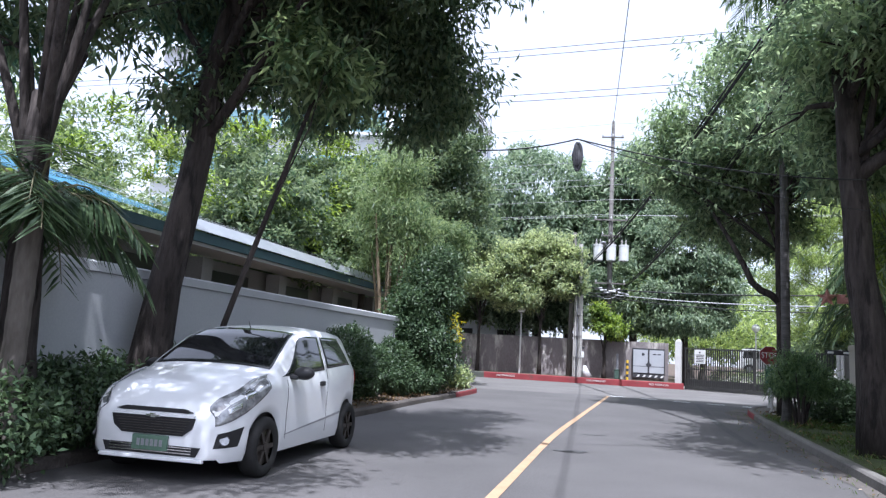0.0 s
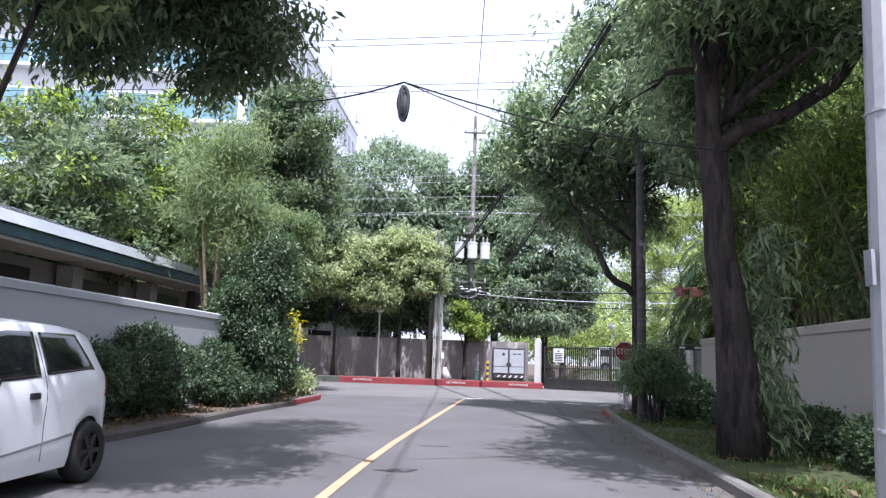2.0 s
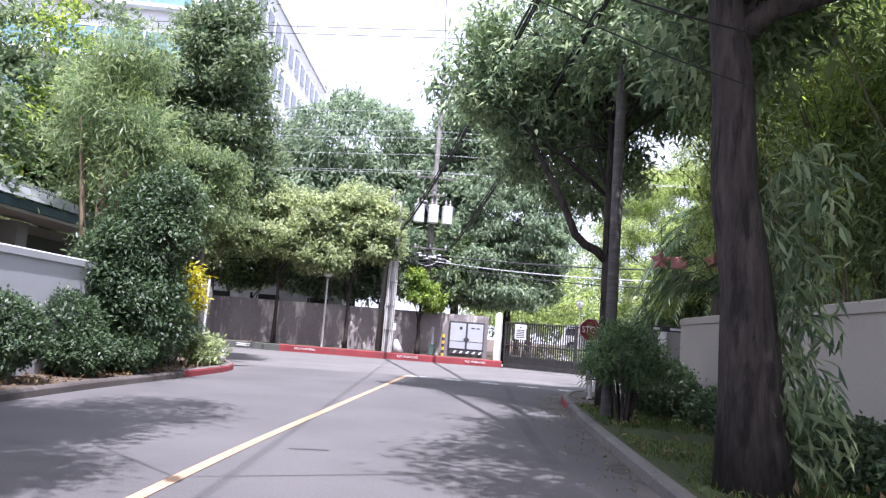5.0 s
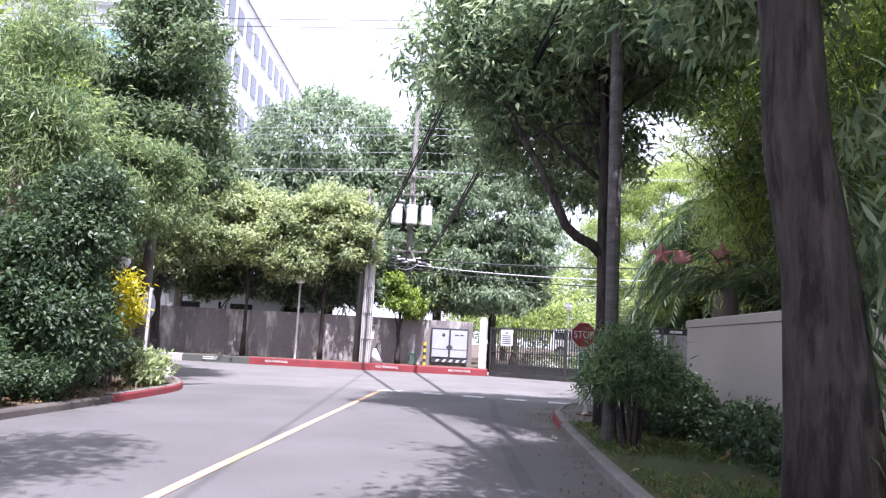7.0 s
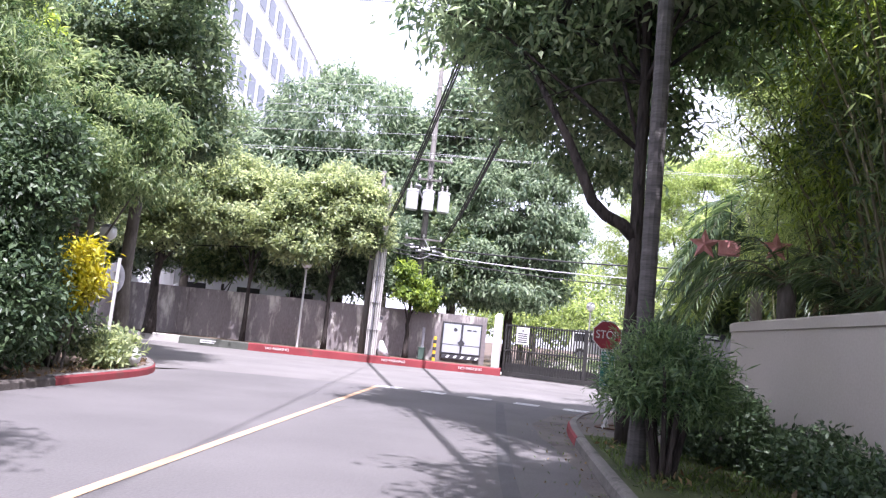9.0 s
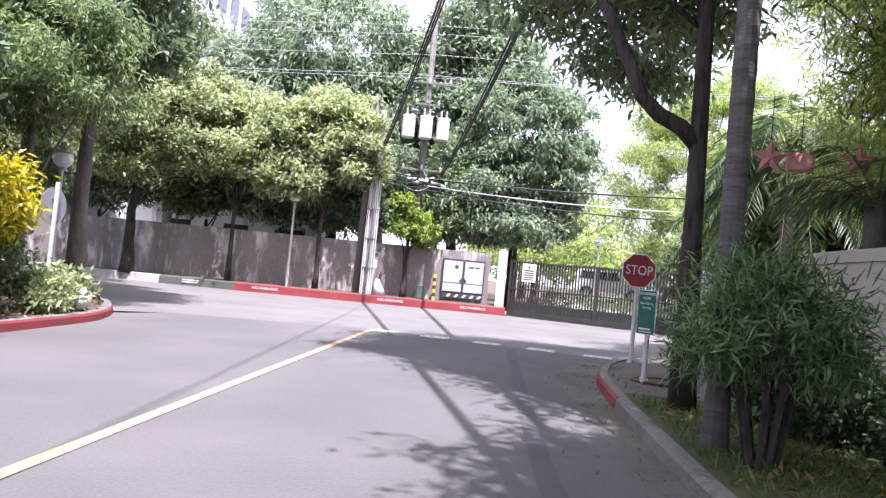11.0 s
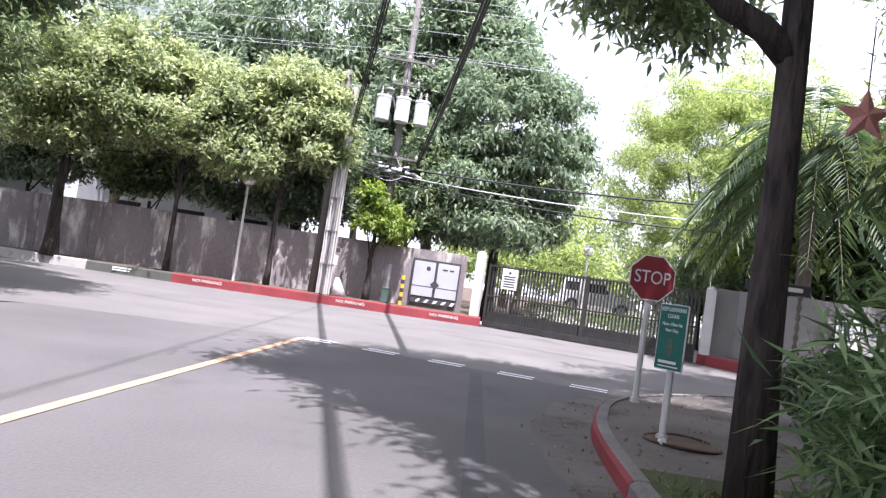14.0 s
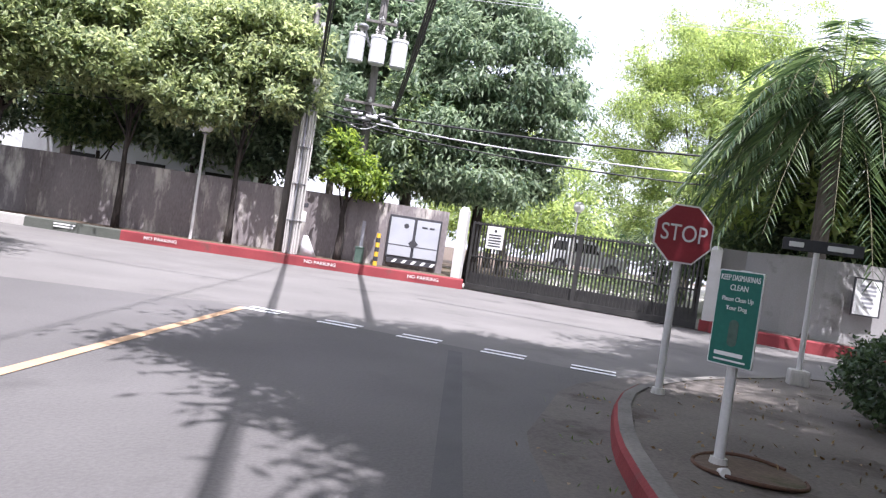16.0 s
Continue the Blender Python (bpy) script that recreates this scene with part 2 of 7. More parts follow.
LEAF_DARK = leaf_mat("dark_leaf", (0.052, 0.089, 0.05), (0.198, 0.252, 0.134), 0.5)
LEAF_MANGO = leaf_mat("mango_leaf", (0.086, 0.136, 0.086), (0.315, 0.388, 0.252), 0.5)
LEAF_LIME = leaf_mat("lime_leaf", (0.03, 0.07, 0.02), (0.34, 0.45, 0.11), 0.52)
LEAF_MID = leaf_mat("mid_leaf", (0.068, 0.119, 0.057), (0.282, 0.35, 0.168), 0.52)
LEAF_OLIVE = leaf_mat("olive_leaf", (0.112, 0.16, 0.086), (0.455, 0.512, 0.27), 0.52)
LEAF_FEATHER = leaf_mat("feathery_leaf", (0.14, 0.2, 0.08), (0.42, 0.51, 0.2), 0.6)
LEAF_YELLOW = leaf_mat("yellow_leaf", (0.30, 0.30, 0.015), (0.6, 0.55, 0.06), 0.4)
LEAF_HEDGE = leaf_mat("hedge_leaf", (0.03, 0.058, 0.028), (0.1, 0.15, 0.07), 0.3)
LEAF_PALM = leaf_mat("palm_leaf", (0.032, 0.062, 0.03), (0.12, 0.175, 0.075), 0.4)
LEAF_VERGE = leaf_mat("verge_tree_leaf", (0.09, 0.14, 0.085), (0.36, 0.44, 0.26), 0.62)
LEAF_BUSH = leaf_mat("oleander_leaf", (0.045, 0.09, 0.04), (0.19, 0.28, 0.12), 0.42)
LEAF_DRY = leaf_mat("dry_leaf", (0.10, 0.06, 0.025), (0.26, 0.19, 0.09), 0.2)
GRASS = leaf_mat("grass_blade", (0.035, 0.07, 0.015), (0.12, 0.17, 0.045), 0.35)


# ---- mesh helpers ----
def link_mesh(name, me, material, parent=None, smooth=False):
    if material and not me.materials:
        me.materials.append(material)
    if smooth:
        me.polygons.foreach_set("use_smooth", np.ones(len(me.polygons), dtype=bool))
    ob = new(name, me)
    if parent is not None:
        ob.parent = parent
    return ob


def part(name, bm, material, parent=None, label="", smooth=False):
    """Links a bmesh as one mesh object under a thing or under a part."""
    me = bpy.data.meshes.new(name)
    bm.to_mesh(me)
    bm.free()
    ob = link_mesh(name, me, material, parent, smooth)
    if label:
        ob["label"] = label
    return ob


def root(name, x, y, z=0.0, rz=0.0, label="", category="", group="", kind=""):
    ob = new(name)
    ob.empty_display_size = 0.1
    ob.matrix_world = pose(x, y, z, 0, 0, rz)
    return tagged(ob, label, category, group, kind)


def box(bm, size, at=(0, 0, 0), rz=0.0, bevel=0.0, m=None):
    g = bmesh.ops.create_cube(bm, size=1.0)
    vs = g["verts"]
    bmesh.ops.scale(bm, vec=size, verts=vs)
    if bevel:
        es = list({e for v in vs for e in v.link_edges})
        r = bmesh.ops.bevel(bm, geom=es, offset=bevel, segments=2, affect="EDGES", profile=0.6)
        vs = list({v for f in r["faces"] for v in f.verts} | {v for v in vs if v.is_valid})
    mm = Matrix.Translation(at) @ Matrix.Rotation(radians(rz), 4, "Z")
    bmesh.ops.transform(bm, matrix=m if m is not None else mm, verts=vs)
    return vs


def cyl(bm, r0, r1, z0, z1, seg=16, at=(0, 0), m=None):
    g = bmesh.ops.create_cone(bm, cap_ends=True, segments=seg, radius1=r0, radius2=r1, depth=z1 - z0)
    mm = m if m is not None else Matrix.Translation((at[0], at[1], (z0 + z1) / 2))
    bmesh.ops.transform(bm, matrix=mm, verts=g["verts"])
    return g["verts"]


def tube(bm, pts, radii, seg=8):
    """A tapered tube through points."""
    pts = [Vector(p) for p in pts]
    rings = []
    for i, p in enumerate(pts):
        d = (pts[min(i + 1, len(pts) - 1)] - pts[max(i - 1, 0)]).normalized()
        u = d.cross(Vector((0.13, 0.97, 0.2)))
        u = u.normalized() if u.length > 1e-4 else Vector((1, 0, 0))
        v = d.cross(u).normalized()
        r = radii[i] if not isinstance(radii, (int, float)) else radii
        rings.append([bm.verts.new(p + (u * math.cos(a) + v * math.sin(a)) * r) for a in [2 * math.pi * k / seg for k in range(seg)]])
    for a, b in zip(rings, rings[1:]):
        for k in range(seg):
            bm.faces.new((a[k], a[(k + 1) % seg], b[(k + 1) % seg], b[k]))
    bm.faces.new(rings[0][::-1]); bm.faces.new(rings[-1])


def bend(p0, p1, sag, n=8, wobble=0.0, rng=None):
    p0, p1 = Vector(p0), Vector(p1)
    out = []
    for i in range(n + 1):
        t = i / n
        p = p0.lerp(p1, t)
        p.z -= sag * 4 * t * (1 - t)
        if wobble and rng is not None and 0 < i < n:
            p += Vector(rng.normal(0, wobble, 3))
        out.append(p)
    return out


def prism(bm, outline, z0, z1):
    """An upright prism over a plan outline."""
    lo = [bm.verts.new((x, y, z0)) for x, y in outline]
    hi = [bm.verts.new((x, y, z1)) for x, y in outline]
    n = len(lo)
    for i in range(n):
        bm.faces.new((lo[i], lo[(i + 1) % n], hi[(i + 1) % n], hi[i]))
    bm.faces.new(hi); bm.faces.new(lo[::-1])


def plate(bm, outline, y0, y1):
    """A slab in the x-z plane with an outline, from depth y0 to y1."""
    lo = [bm.verts.new((x, y0, z)) for x, z in outline]
    hi = [bm.verts.new((x, y1, z)) for x, z in outline]
    n = len(lo)
    for i in range(n):
        bm.faces.new((lo[i], hi[i], hi[(i + 1) % n], lo[(i + 1) % n]))
    bm.faces.new(hi[::-1]); bm.faces.new(lo)
    bmesh.ops.recalc_face_normals(bm, faces=bm.faces)


def round_rect(w, h, r, cx=0.0, cz=0.0, n=5):
    out = []
    for sx, sz, a0 in ((1, 1, 0), (-1, 1, 90), (-1, -1, 180), (1, -1, 270)):
        for k in range(n):
            a = radians(a0 + 90 * k / (n - 1))
            out.append((cx + sx * (w / 2 - r) + r * math.cos(a), cz + sz * (h / 2 - r) + r * math.sin(a)))
    return out


def lettering(name, text, size, m, material, parent, width=None, depth=0.002):
    """Letters as a mesh, upright in the x-z plane of m, centred."""
    cu = bpy.data.curves.new(name, "FONT")
    cu.body, cu.size, cu.extrude = text, size, depth
    cu.align_x, cu.align_y = "CENTER", "CENTER"
    tmp = bpy.data.objects.new(name, cu)
    scene.collection.objects.link(tmp)
    bpy.context.view_layer.update()
    me = bpy.data.meshes.new_from_object(tmp.evaluated_get(bpy.context.evaluated_depsgraph_get()))
    bpy.data.objects.remove(tmp)
    xs = [v.co.x for v in me.vertices]
    k = width / (max(xs) - min(xs)) if width else 1.0
    me.transform(m @ Matrix.Rotation(radians(90), 4, "X") @ Matrix.Diagonal((k, 1, 1, 1)))
    me.name = name
    me.materials.clear()
    return link_mesh(name, me, material, parent)


def smooth_line(pts, step=0.5):
    """A rounded line through plan points (Catmull-Rom), resampled."""
    p = [Vector((*a, 0)) if len(a) == 2 else Vector(a) for a in pts]
    p = [p[0] * 2 - p[1]] + p + [p[-1] * 2 - p[-2]]
    out = []
    for i in range(1, len(p) - 2):
        n = max(1, int((p[i + 1] - p[i]).length / step))
        for k in range(n):
            t = k / n
            out.append(0.5 * ((2 * p[i]) + (p[i + 1] - p[i - 1]) * t + (2 * p[i - 1] - 5 * p[i] + 4 * p[i + 1] - p[i + 2]) * t * t
                              + (3 * p[i] - p[i - 1] - 3 * p[i + 1] + p[i + 2]) * t ** 3))
    out.append(p[-2])
    return [(v.x, v.y) for v in out]


def offset_line(pts, d):
    """The line moved d to the right of its way."""
    out = []
    for i, (x, y) in enumerate(pts):
        ax, ay = pts[max(i - 1, 0)]
        bx, by = pts[min(i + 1, len(pts) - 1)]
        n = math.hypot(bx - ax, by - ay) or 1
        out.append((x + d * (by - ay) / n, y - d * (bx - ax) / n))
    return out


def strip(bm, a, b, za, zb):
    va = [bm.verts.new((x, y, za)) for x, y in a]
    vb = [bm.verts.new((x, y, zb)) for x, y in b]
    for i in range(len(a) - 1):
        bm.faces.new((va[i], vb[i], vb[i + 1], va[i + 1]))
    bmesh.ops.recalc_face_normals(bm, faces=bm.faces)
    if bm.faces and sum(f.normal.z for f in bm.faces) < 0:
        bmesh.ops.reverse_faces(bm, faces=bm.faces)


def swept(bm, line, section):
    """Sweeps a section of (offset to the right, height) along a plan line, with end caps."""
    cols = [[(x, y, z) for x, y in offset_line(line, d)] for d, z in section]
    rows = [[bm.verts.new(c[i]) for c in cols] for i in range(len(line))]
    n = len(section)
    for a, b in zip(rows, rows[1:]):
        for k in range(n):
            bm.faces.new((a[k], a[(k + 1) % n], b[(k + 1) % n], b[k]))
    bm.faces.new(rows[0]); bm.faces.new(rows[-1][::-1])
    bmesh.ops.recalc_face_normals(bm, faces=bm.faces)


# ---- foliage ----
def leaf_cloud(name, centres, outs, per, spread, length, width, droop, rng, material, parent, fan=1.0, label=""):
    """Many single leaves in clumps round centres. outs: which way each clump faces."""
    c = np.repeat(np.asarray(centres, float), per, axis=0)
    o = np.repeat(np.asarray(outs, float), per, axis=0)
    n = len(c)
    p = c + rng.normal(0, spread, (n, 3)) * np.array((1, 1, 0.75))
    d = o * 0.5 + rng.normal(0, 0.55 * fan, (n, 3)) + np.array((0, 0, -droop))
    d /= np.linalg.norm(d, axis=1)[:, None] + 1e-9
    up = o * 0.6 + np.array((0, 0, 0.7)) + rng.normal(0, 0.45, (n, 3))
    s = np.cross(d, up)
    s /= np.linalg.norm(s, axis=1)[:, None] + 1e-9
    nn = np.cross(s, d)
    ln = length * rng.uniform(0.65, 1.25, n)[:, None]
    wd = width * rng.uniform(0.7, 1.2, n)[:, None]
    v = np.empty((n, 4, 3))
    v[:, 0] = p
    v[:, 1] = p + d * ln * 0.45 + s * wd * 0.5 + nn * wd * 0.16
    v[:, 2] = p + d * ln - nn * ln * 0.12
    v[:, 3] = p + d * ln * 0.45 - s * wd * 0.5 + nn * wd * 0.16
    me = bpy.data.meshes.new(name)
    me.vertices.add(n * 4)
    me.vertices.foreach_set("co", v.reshape(-1).astype(np.float32))
    me.loops.add(n * 4)
    me.loops.foreach_set("vertex_index", np.arange(n * 4, dtype=np.int32))
    me.polygons.add(n)
    me.polygons.foreach_set("loop_start", np.arange(0, n * 4, 4, dtype=np.int32))
    me.update(calc_edges=True)
    ob = link_mesh(name, me, material, parent)
    if label:
        ob["label"] = label
    return ob


def blob_points(blobs, n, rng, inner=0.55, lumps=0.22, flat_under=0.55, bough=0.0):
    """Clump centres and outward ways in uneven ellipsoids (cx, cy, cz, rx, ry, rz); bough: size of the boughs in which they gather."""
    vol = np.array([b[3] * b[4] * b[5] for b in blobs]) ** (2 / 3)
    share = np.maximum(1, (n * vol / vol.sum()).astype(int))
    pts, outs = [], []
    for b, k in zip(blobs, share):
        d = rng.normal(0, 1, (k, 3))
        d /= np.linalg.norm(d, axis=1)[:, None]
        d[:, 2] = np.where(d[:, 2] < 0, d[:, 2] * flat_under, d[:, 2])
        ph = rng.uniform(0, 6.28, 6)
        lump = 1 + lumps * (np.sin(3.1 * d[:, 0] + ph[0]) * np.sin(3.7 * d[:, 1] + ph[1]) + 0.8 * np.sin(7 * d[:, 2] + ph[2]) * np.sin(6 * d[:, 0] + ph[3])
                            + 0.5 * np.sin(11 * d[:, 1] + ph[4]) * np.sin(10 * d[:, 2] + ph[5]))
        r = (inner + (1 - inner) * rng.uniform(0, 1, k) ** 0.45) * lump
        p = np.array(b[:3]) + d * r[:, None] * np.array(b[3:6])
        if bough and k > 12:
            size = bough * rng.uniform(0.7, 1.25, k) * min(1.0, 0.55 * min(b[3:6]))
            heads = max(5, int(3.6 * (b[3] * b[4] + b[3] * b[5] + b[4] * b[5]) / (3 * (bough * min(1.0, 0.55 * min(b[3:6]))) ** 2)))
            i = rng.integers(0, min(heads, k), k)
            w = rng.normal(0, 1, (k, 3))
            w /= np.linalg.norm(w, axis=1)[:, None]
            w[:, 2] = np.where(w[:, 2] < -0.2, -0.3 * w[:, 2], w[:, 2])
            p = p[i] + w * (size * rng.uniform(0.5, 1.0, k))[:, None] * np.array((1, 1, 0.62))
            d = 0.5 * d[i] + w + np.array((0, 0, 0.25))
            d /= np.linalg.norm(d, axis=1)[:, None]
        pts.append(p)
        outs.append(d)
    return np.concatenate(pts), np.concatenate(outs)


def limbs(bm, base, top, r, targets, rng, seg=9, lean=None):
    """A tapered, slightly crooked trunk with limbs out to targets."""
    base, top = Vector(base), Vector(top)
    n = 7
    line = [base.lerp(top, i / n) + Vector((rng.normal(0, 0.1 * r), rng.normal(0, 0.1 * r), 0)) * (0 < i < n) for i in range(n + 1)]
    rad = [r * (1.35 if i == 0 else 1.08 if i == 1 else 1.0 - 0.45 * i / n) for i in range(n + 1)]
    tube(bm, line, rad, seg)
    for k, t in enumerate(targets):
        t = Vector(t)
        f = 0.66 + 0.34 * ((k * 0.618) % 1.0)
        i = min(n, int(f * n))
        p0 = line[i]
        mid = p0.lerp(t, 0.5) + Vector((rng.normal(0, 0.12), rng.normal(0, 0.12), 0.12 * (t - p0).length))
        rr = rad[i] * 0.42
        tube(bm, [p0, p0.lerp(mid, 0.5) + Vector((0, 0, 0.03)), mid, mid.lerp(t, 0.5), t], [rr, rr * 0.8, rr * 0.62, rr * 0.4, rr * 0.14], 6)
        for j in range(2):
            tip = t + Vector((rng.normal(0, 0.5), rng.normal(0, 0.5), rng.normal(0.1, 0.35)))
            q = mid.lerp(t, 0.35 + 0.3 * j)
            tube(bm, [q, q.lerp(tip, 0.5), tip], [rr * 0.34, rr * 0.22, rr * 0.08], 5)


def tree(name, x, y, z, height, r, blobs, leaves, seed, material, bark, label, per=14, spread=0.2, length=0.22, width=0.065, droop=0.45,
         inner=0.5, lean=(0, 0), category="tree", group="", extra_limbs=(), lumps=0.22, bough=0.55):
    """A tree with a tapered trunk, limbs and a crown of single leaves. blobs are in world places."""
    rng = np.random.default_rng(seed)
    ob = root(name, x, y, z, 0, label, category, group)
    loc = [(b[0] - x, b[1] - y, b[2] - z, b[3], b[4], b[5]) for b in blobs]
    bm = bmesh.new()
    tg = [(b[0] + rng.normal(0, 0.3) * b[3], b[1] + rng.normal(0, 0.3) * b[4], b[2] + 0.1 * b[5]) for b in loc]
    tg += [(ex - x, ey - y, ez - z) for ex, ey, ez in extra_limbs]
    limbs(bm, (0, 0, -0.05), (lean[0], lean[1], height), r, tg, rng)
    part("trunk", bm, bark, ob, smooth=True)
    c, o = blob_points(loc, leaves // per, rng, inner, lumps, 0.55, bough)
    leaf_cloud("crown", c, o, per, spread, length, width, droop, rng, material, ob)
    return ob


def shrub(name, x, y, z, blobs, leaves, seed, material, label, per=10, spread=0.06, length=0.07, width=0.035, droop=0.0, inner=0.72, lumps=0.1, category="bush", group=""):
    """A bush: short stems and a leafy body."""
    rng = np.random.default_rng(seed)
    ob = root(name, x, y, z, 0, label, category, group)
    bm = bmesh.new()
    for b in blobs:
        for k in range(4):
            a = k * 1.6 + seed
            tube(bm, [(b[0] * 0.6 + 0.05 * math.cos(a), b[1] * 0.6 + 0.05 * math.sin(a), -0.03), (b[0] + 0.3 * b[3] * math.cos(a), b[1] + 0.3 * b[4] * math.sin(a), b[2])], [0.025, 0.01], 6)
    part("stems", bm, BARK_GREY, ob)
    c, o = blob_points(blobs, leaves // per, rng, inner, lumps, 0.9)
    leaf_cloud("leaves", c, o, per, spread, length, width, droop, rng, material, ob, 1.3)
    return ob


def frond_cloud(bm_pts, rng, base, tip, n, leaflet, width, sag, out):
    """Leaflets along an arched frond: adds to out lists of start, way, length."""
    base, tip = np.array(base, float), np.array(tip, float)
    for i in range(n):
        t = (i + 0.5) / n
        p = base + (tip - base) * t
        p[2] += sag * 4 * t * (1 - t)
        d = tip - base
        d = d / np.linalg.norm(d)
        side = np.cross(d, (0, 0, 1.0))
        side /= np.linalg.norm(side) + 1e-9
        for s in (-1, 1):
            w = d * 0.65 + side * s * 0.85 + np.array((0, 0, -0.35 - 0.3 * t)) + rng.normal(0, 0.1, 3)
            w /= np.linalg.norm(w)
            out.append((p, w, leaflet * (0.55 + 0.9 * math.sin(math.pi * min(0.98, t + 0.08))) , width))


def leaflets(name, items, material, parent):
    n = len(items)
    p = np.array([i[0] for i in items]); w = np.array([i[1] for i in items])
    ln = np.array([i[2] for i in items])[:, None]; wd = np.array([i[3] for i in items])[:, None]
    s = np.cross(w, np.array((0.2, 0.1, 1.0))); s /= np.linalg.norm(s, axis=1)[:, None] + 1e-9
    v = np.empty((n, 4, 3))
    v[:, 0] = p; v[:, 1] = p + w * ln * 0.4 + s * wd / 2; v[:, 2] = p + w * ln + np.array((0, 0, -0.12)) * ln; v[:, 3] = p + w * ln * 0.4 - s * wd / 2
    me = bpy.data.meshes.new(name)
    me.from_pydata(v.reshape(-1, 3).tolist(), [], np.arange(n * 4).reshape(n, 4).tolist())
    return link_mesh(name, me, material, parent)


def palm(name, x, y, z, height, r, fronds, reach, seed, label, bark=None, material=None, leaflet=0.4, width=0.035, droop=0.5, group="", low=-0.2):
    """A palm: ringed trunk and arched feather fronds."""
    rng = np.random.default_rng(seed)
    ob = root(name, x, y, z, 0, label, "palm", group)
    bm = bmesh.new()
    n = max(4, int(height / 0.12))
    if height > 0.3:
        tube(bm, [(0, 0, -0.05 + (height + 0.05) * i / n) for i in range(n + 1)], [r * (1.0 + (0.05 if i % 2 else 0.0) + 0.25 * max(0, 1 - i / 4)) for i in range(n + 1)], 12)
        part("trunk", bm, bark or BARK_GREY, ob)
    for k in range(fronds):
        a = k * 2.4 + rng.uniform(-0.3, 0.3)
        e = rng.uniform(low, 1.0)
        L = reach * rng.uniform(0.75, 1.1)
        tip = (L * math.cos(a) * (1 - 0.45 * max(e, 0)), L * math.sin(a) * (1 - 0.45 * max(e, 0)), height + L * e * 0.75 - droop * L * 0.3)
        items = []
        frond_cloud(None, rng, (0, 0, height), tip, max(26, int(14 * reach)), leaflet, width, droop * L * 0.35, items)
        fr = leaflets("frond", items, material or LEAF_PALM, ob)
        b2 = bmesh.new()
        pts = []
        for i in range(7):
            t = i / 6
            pts.append((tip[0] * t, tip[1] * t, height + (tip[2] - height) * t + droop * L * 0.35 * 4 * t * (1 - t)))
        tube(b2, pts, [0.018 * (1 - 0.8 * i / 6) for i in range(7)], 5)
        part("frond_stalk", b2, CULM, fr)
    return ob


# ---- ground, roads, kerbs ----
KERB_R = smooth_line([(4.4, -8), (5.3, 0), (6.6, 11), (7.1, 14.8), (7.55, 18.1), (7.97, 21), (8.44, 23.9), (8.78, 25.15), (9.25, 26.25), (9.9, 27.1), (10.65, 27.75), (11.7, 28.45), (13.4, 29.1), (20, 29.3), (45, 27.5)], 0.4)
KERB_L = smooth_line([(-3.0, -8), (-1.75, 2), (-0.5, 11.5), (0.45, 17), (0.9, 21), (1.3, 23.5), (1.55, 25.5), (1.62, 26.8), (1.3, 28.2), (0.5, 29.9), (-0.8, 31.6), (-3, 33.2), (-8, 35.2), (-18, 38), (-45, 43)], 0.4)
FAR_L = smooth_line([(-45, 51), (-18, 44.4), (-9, 42.0), (-4, 40.8), (0.7, 40.05), (5, 39.88), (9.85, 39.7)], 0.5)
FAR_R = smooth_line([(15.35, 36.5), (15.75, 35.2), (16.5, 34.4), (18, 34.0), (24, 33.2), (45, 31)], 0.5)


def sheet(name, outline, z, material, label, kind="structure", category="", thick=0.0):
    bm = bmesh.new()
    f = bm.faces.new([bm.verts.new((x, y, z)) for x, y in outline])
    f.normal_update()
    if f.normal.z < 0:
        f.normal_flip()
    bmesh.ops.triangulate(bm, faces=bm.faces)
    return tagged(part(name, bm, material), label, category, "", kind)


sheet("ground", [(-900, -900), (900, -900), (900, 900), (-900, 900)], -0.03, SOIL, "bare brown soil under and beyond the streets", category="ground")
side = [p for p in KERB_R if p[1] <= 27.0]
lside = [p for p in KERB_L if p[1] <= 28.4 and p[0] > -4]
sheet("road", side + [(9.9, 27.75), (5.65, 29.6), (1.9, 29.2)] + lside[::-1], 0.0, ASPHALT, "worn grey asphalt street with a yellow centre line", category="road")
cross = [p for p in KERB_L if p[1] > 28.4 or p[0] < -4][::-1] + [(1.9, 29.2), (5.65, 29.6), (9.9, 27.75)] + [p for p in KERB_R if p[1] > 27.0 or p[0] > 9.7]
sheet("cross_road", cross + FAR_R[::-1] + [(15.2, 36.75), (10.0, 40.0)] + FAR_L[::-1], -0.004, ROAD_CONCRETE, "pale worn concrete cross street at the junction", category="road")


def kerb(name, line, height, width, material, label, out=1, face=None):
    """A kerb with a rounded upper edge; out: 1 when it lies to the right of the line."""
    bm = bmesh.new()
    h, w = height, width
    swept(bm, line, [(0, -0.03), (out * 0.012, h - 0.03), (out * 0.035, h - 0.006), (out * 0.06, h), (out * w, h), (out * w, -0.03)])
    ob = tagged(part(name, bm, material), label, "kerb", "", "structure")
    if face:
        bm = bmesh.new()
        swept(bm, line, [(-out * 0.004, -0.01), (out * 0.008, h - 0.034), (out * 0.031, h - 0.004), (out * 0.034, h - 0.012), (out * 0.016, h - 0.036), (out * 0.004, -0.01)])
        part("painted_face", bm, face, ob, "chipped red paint on the kerb's face")
    return ob



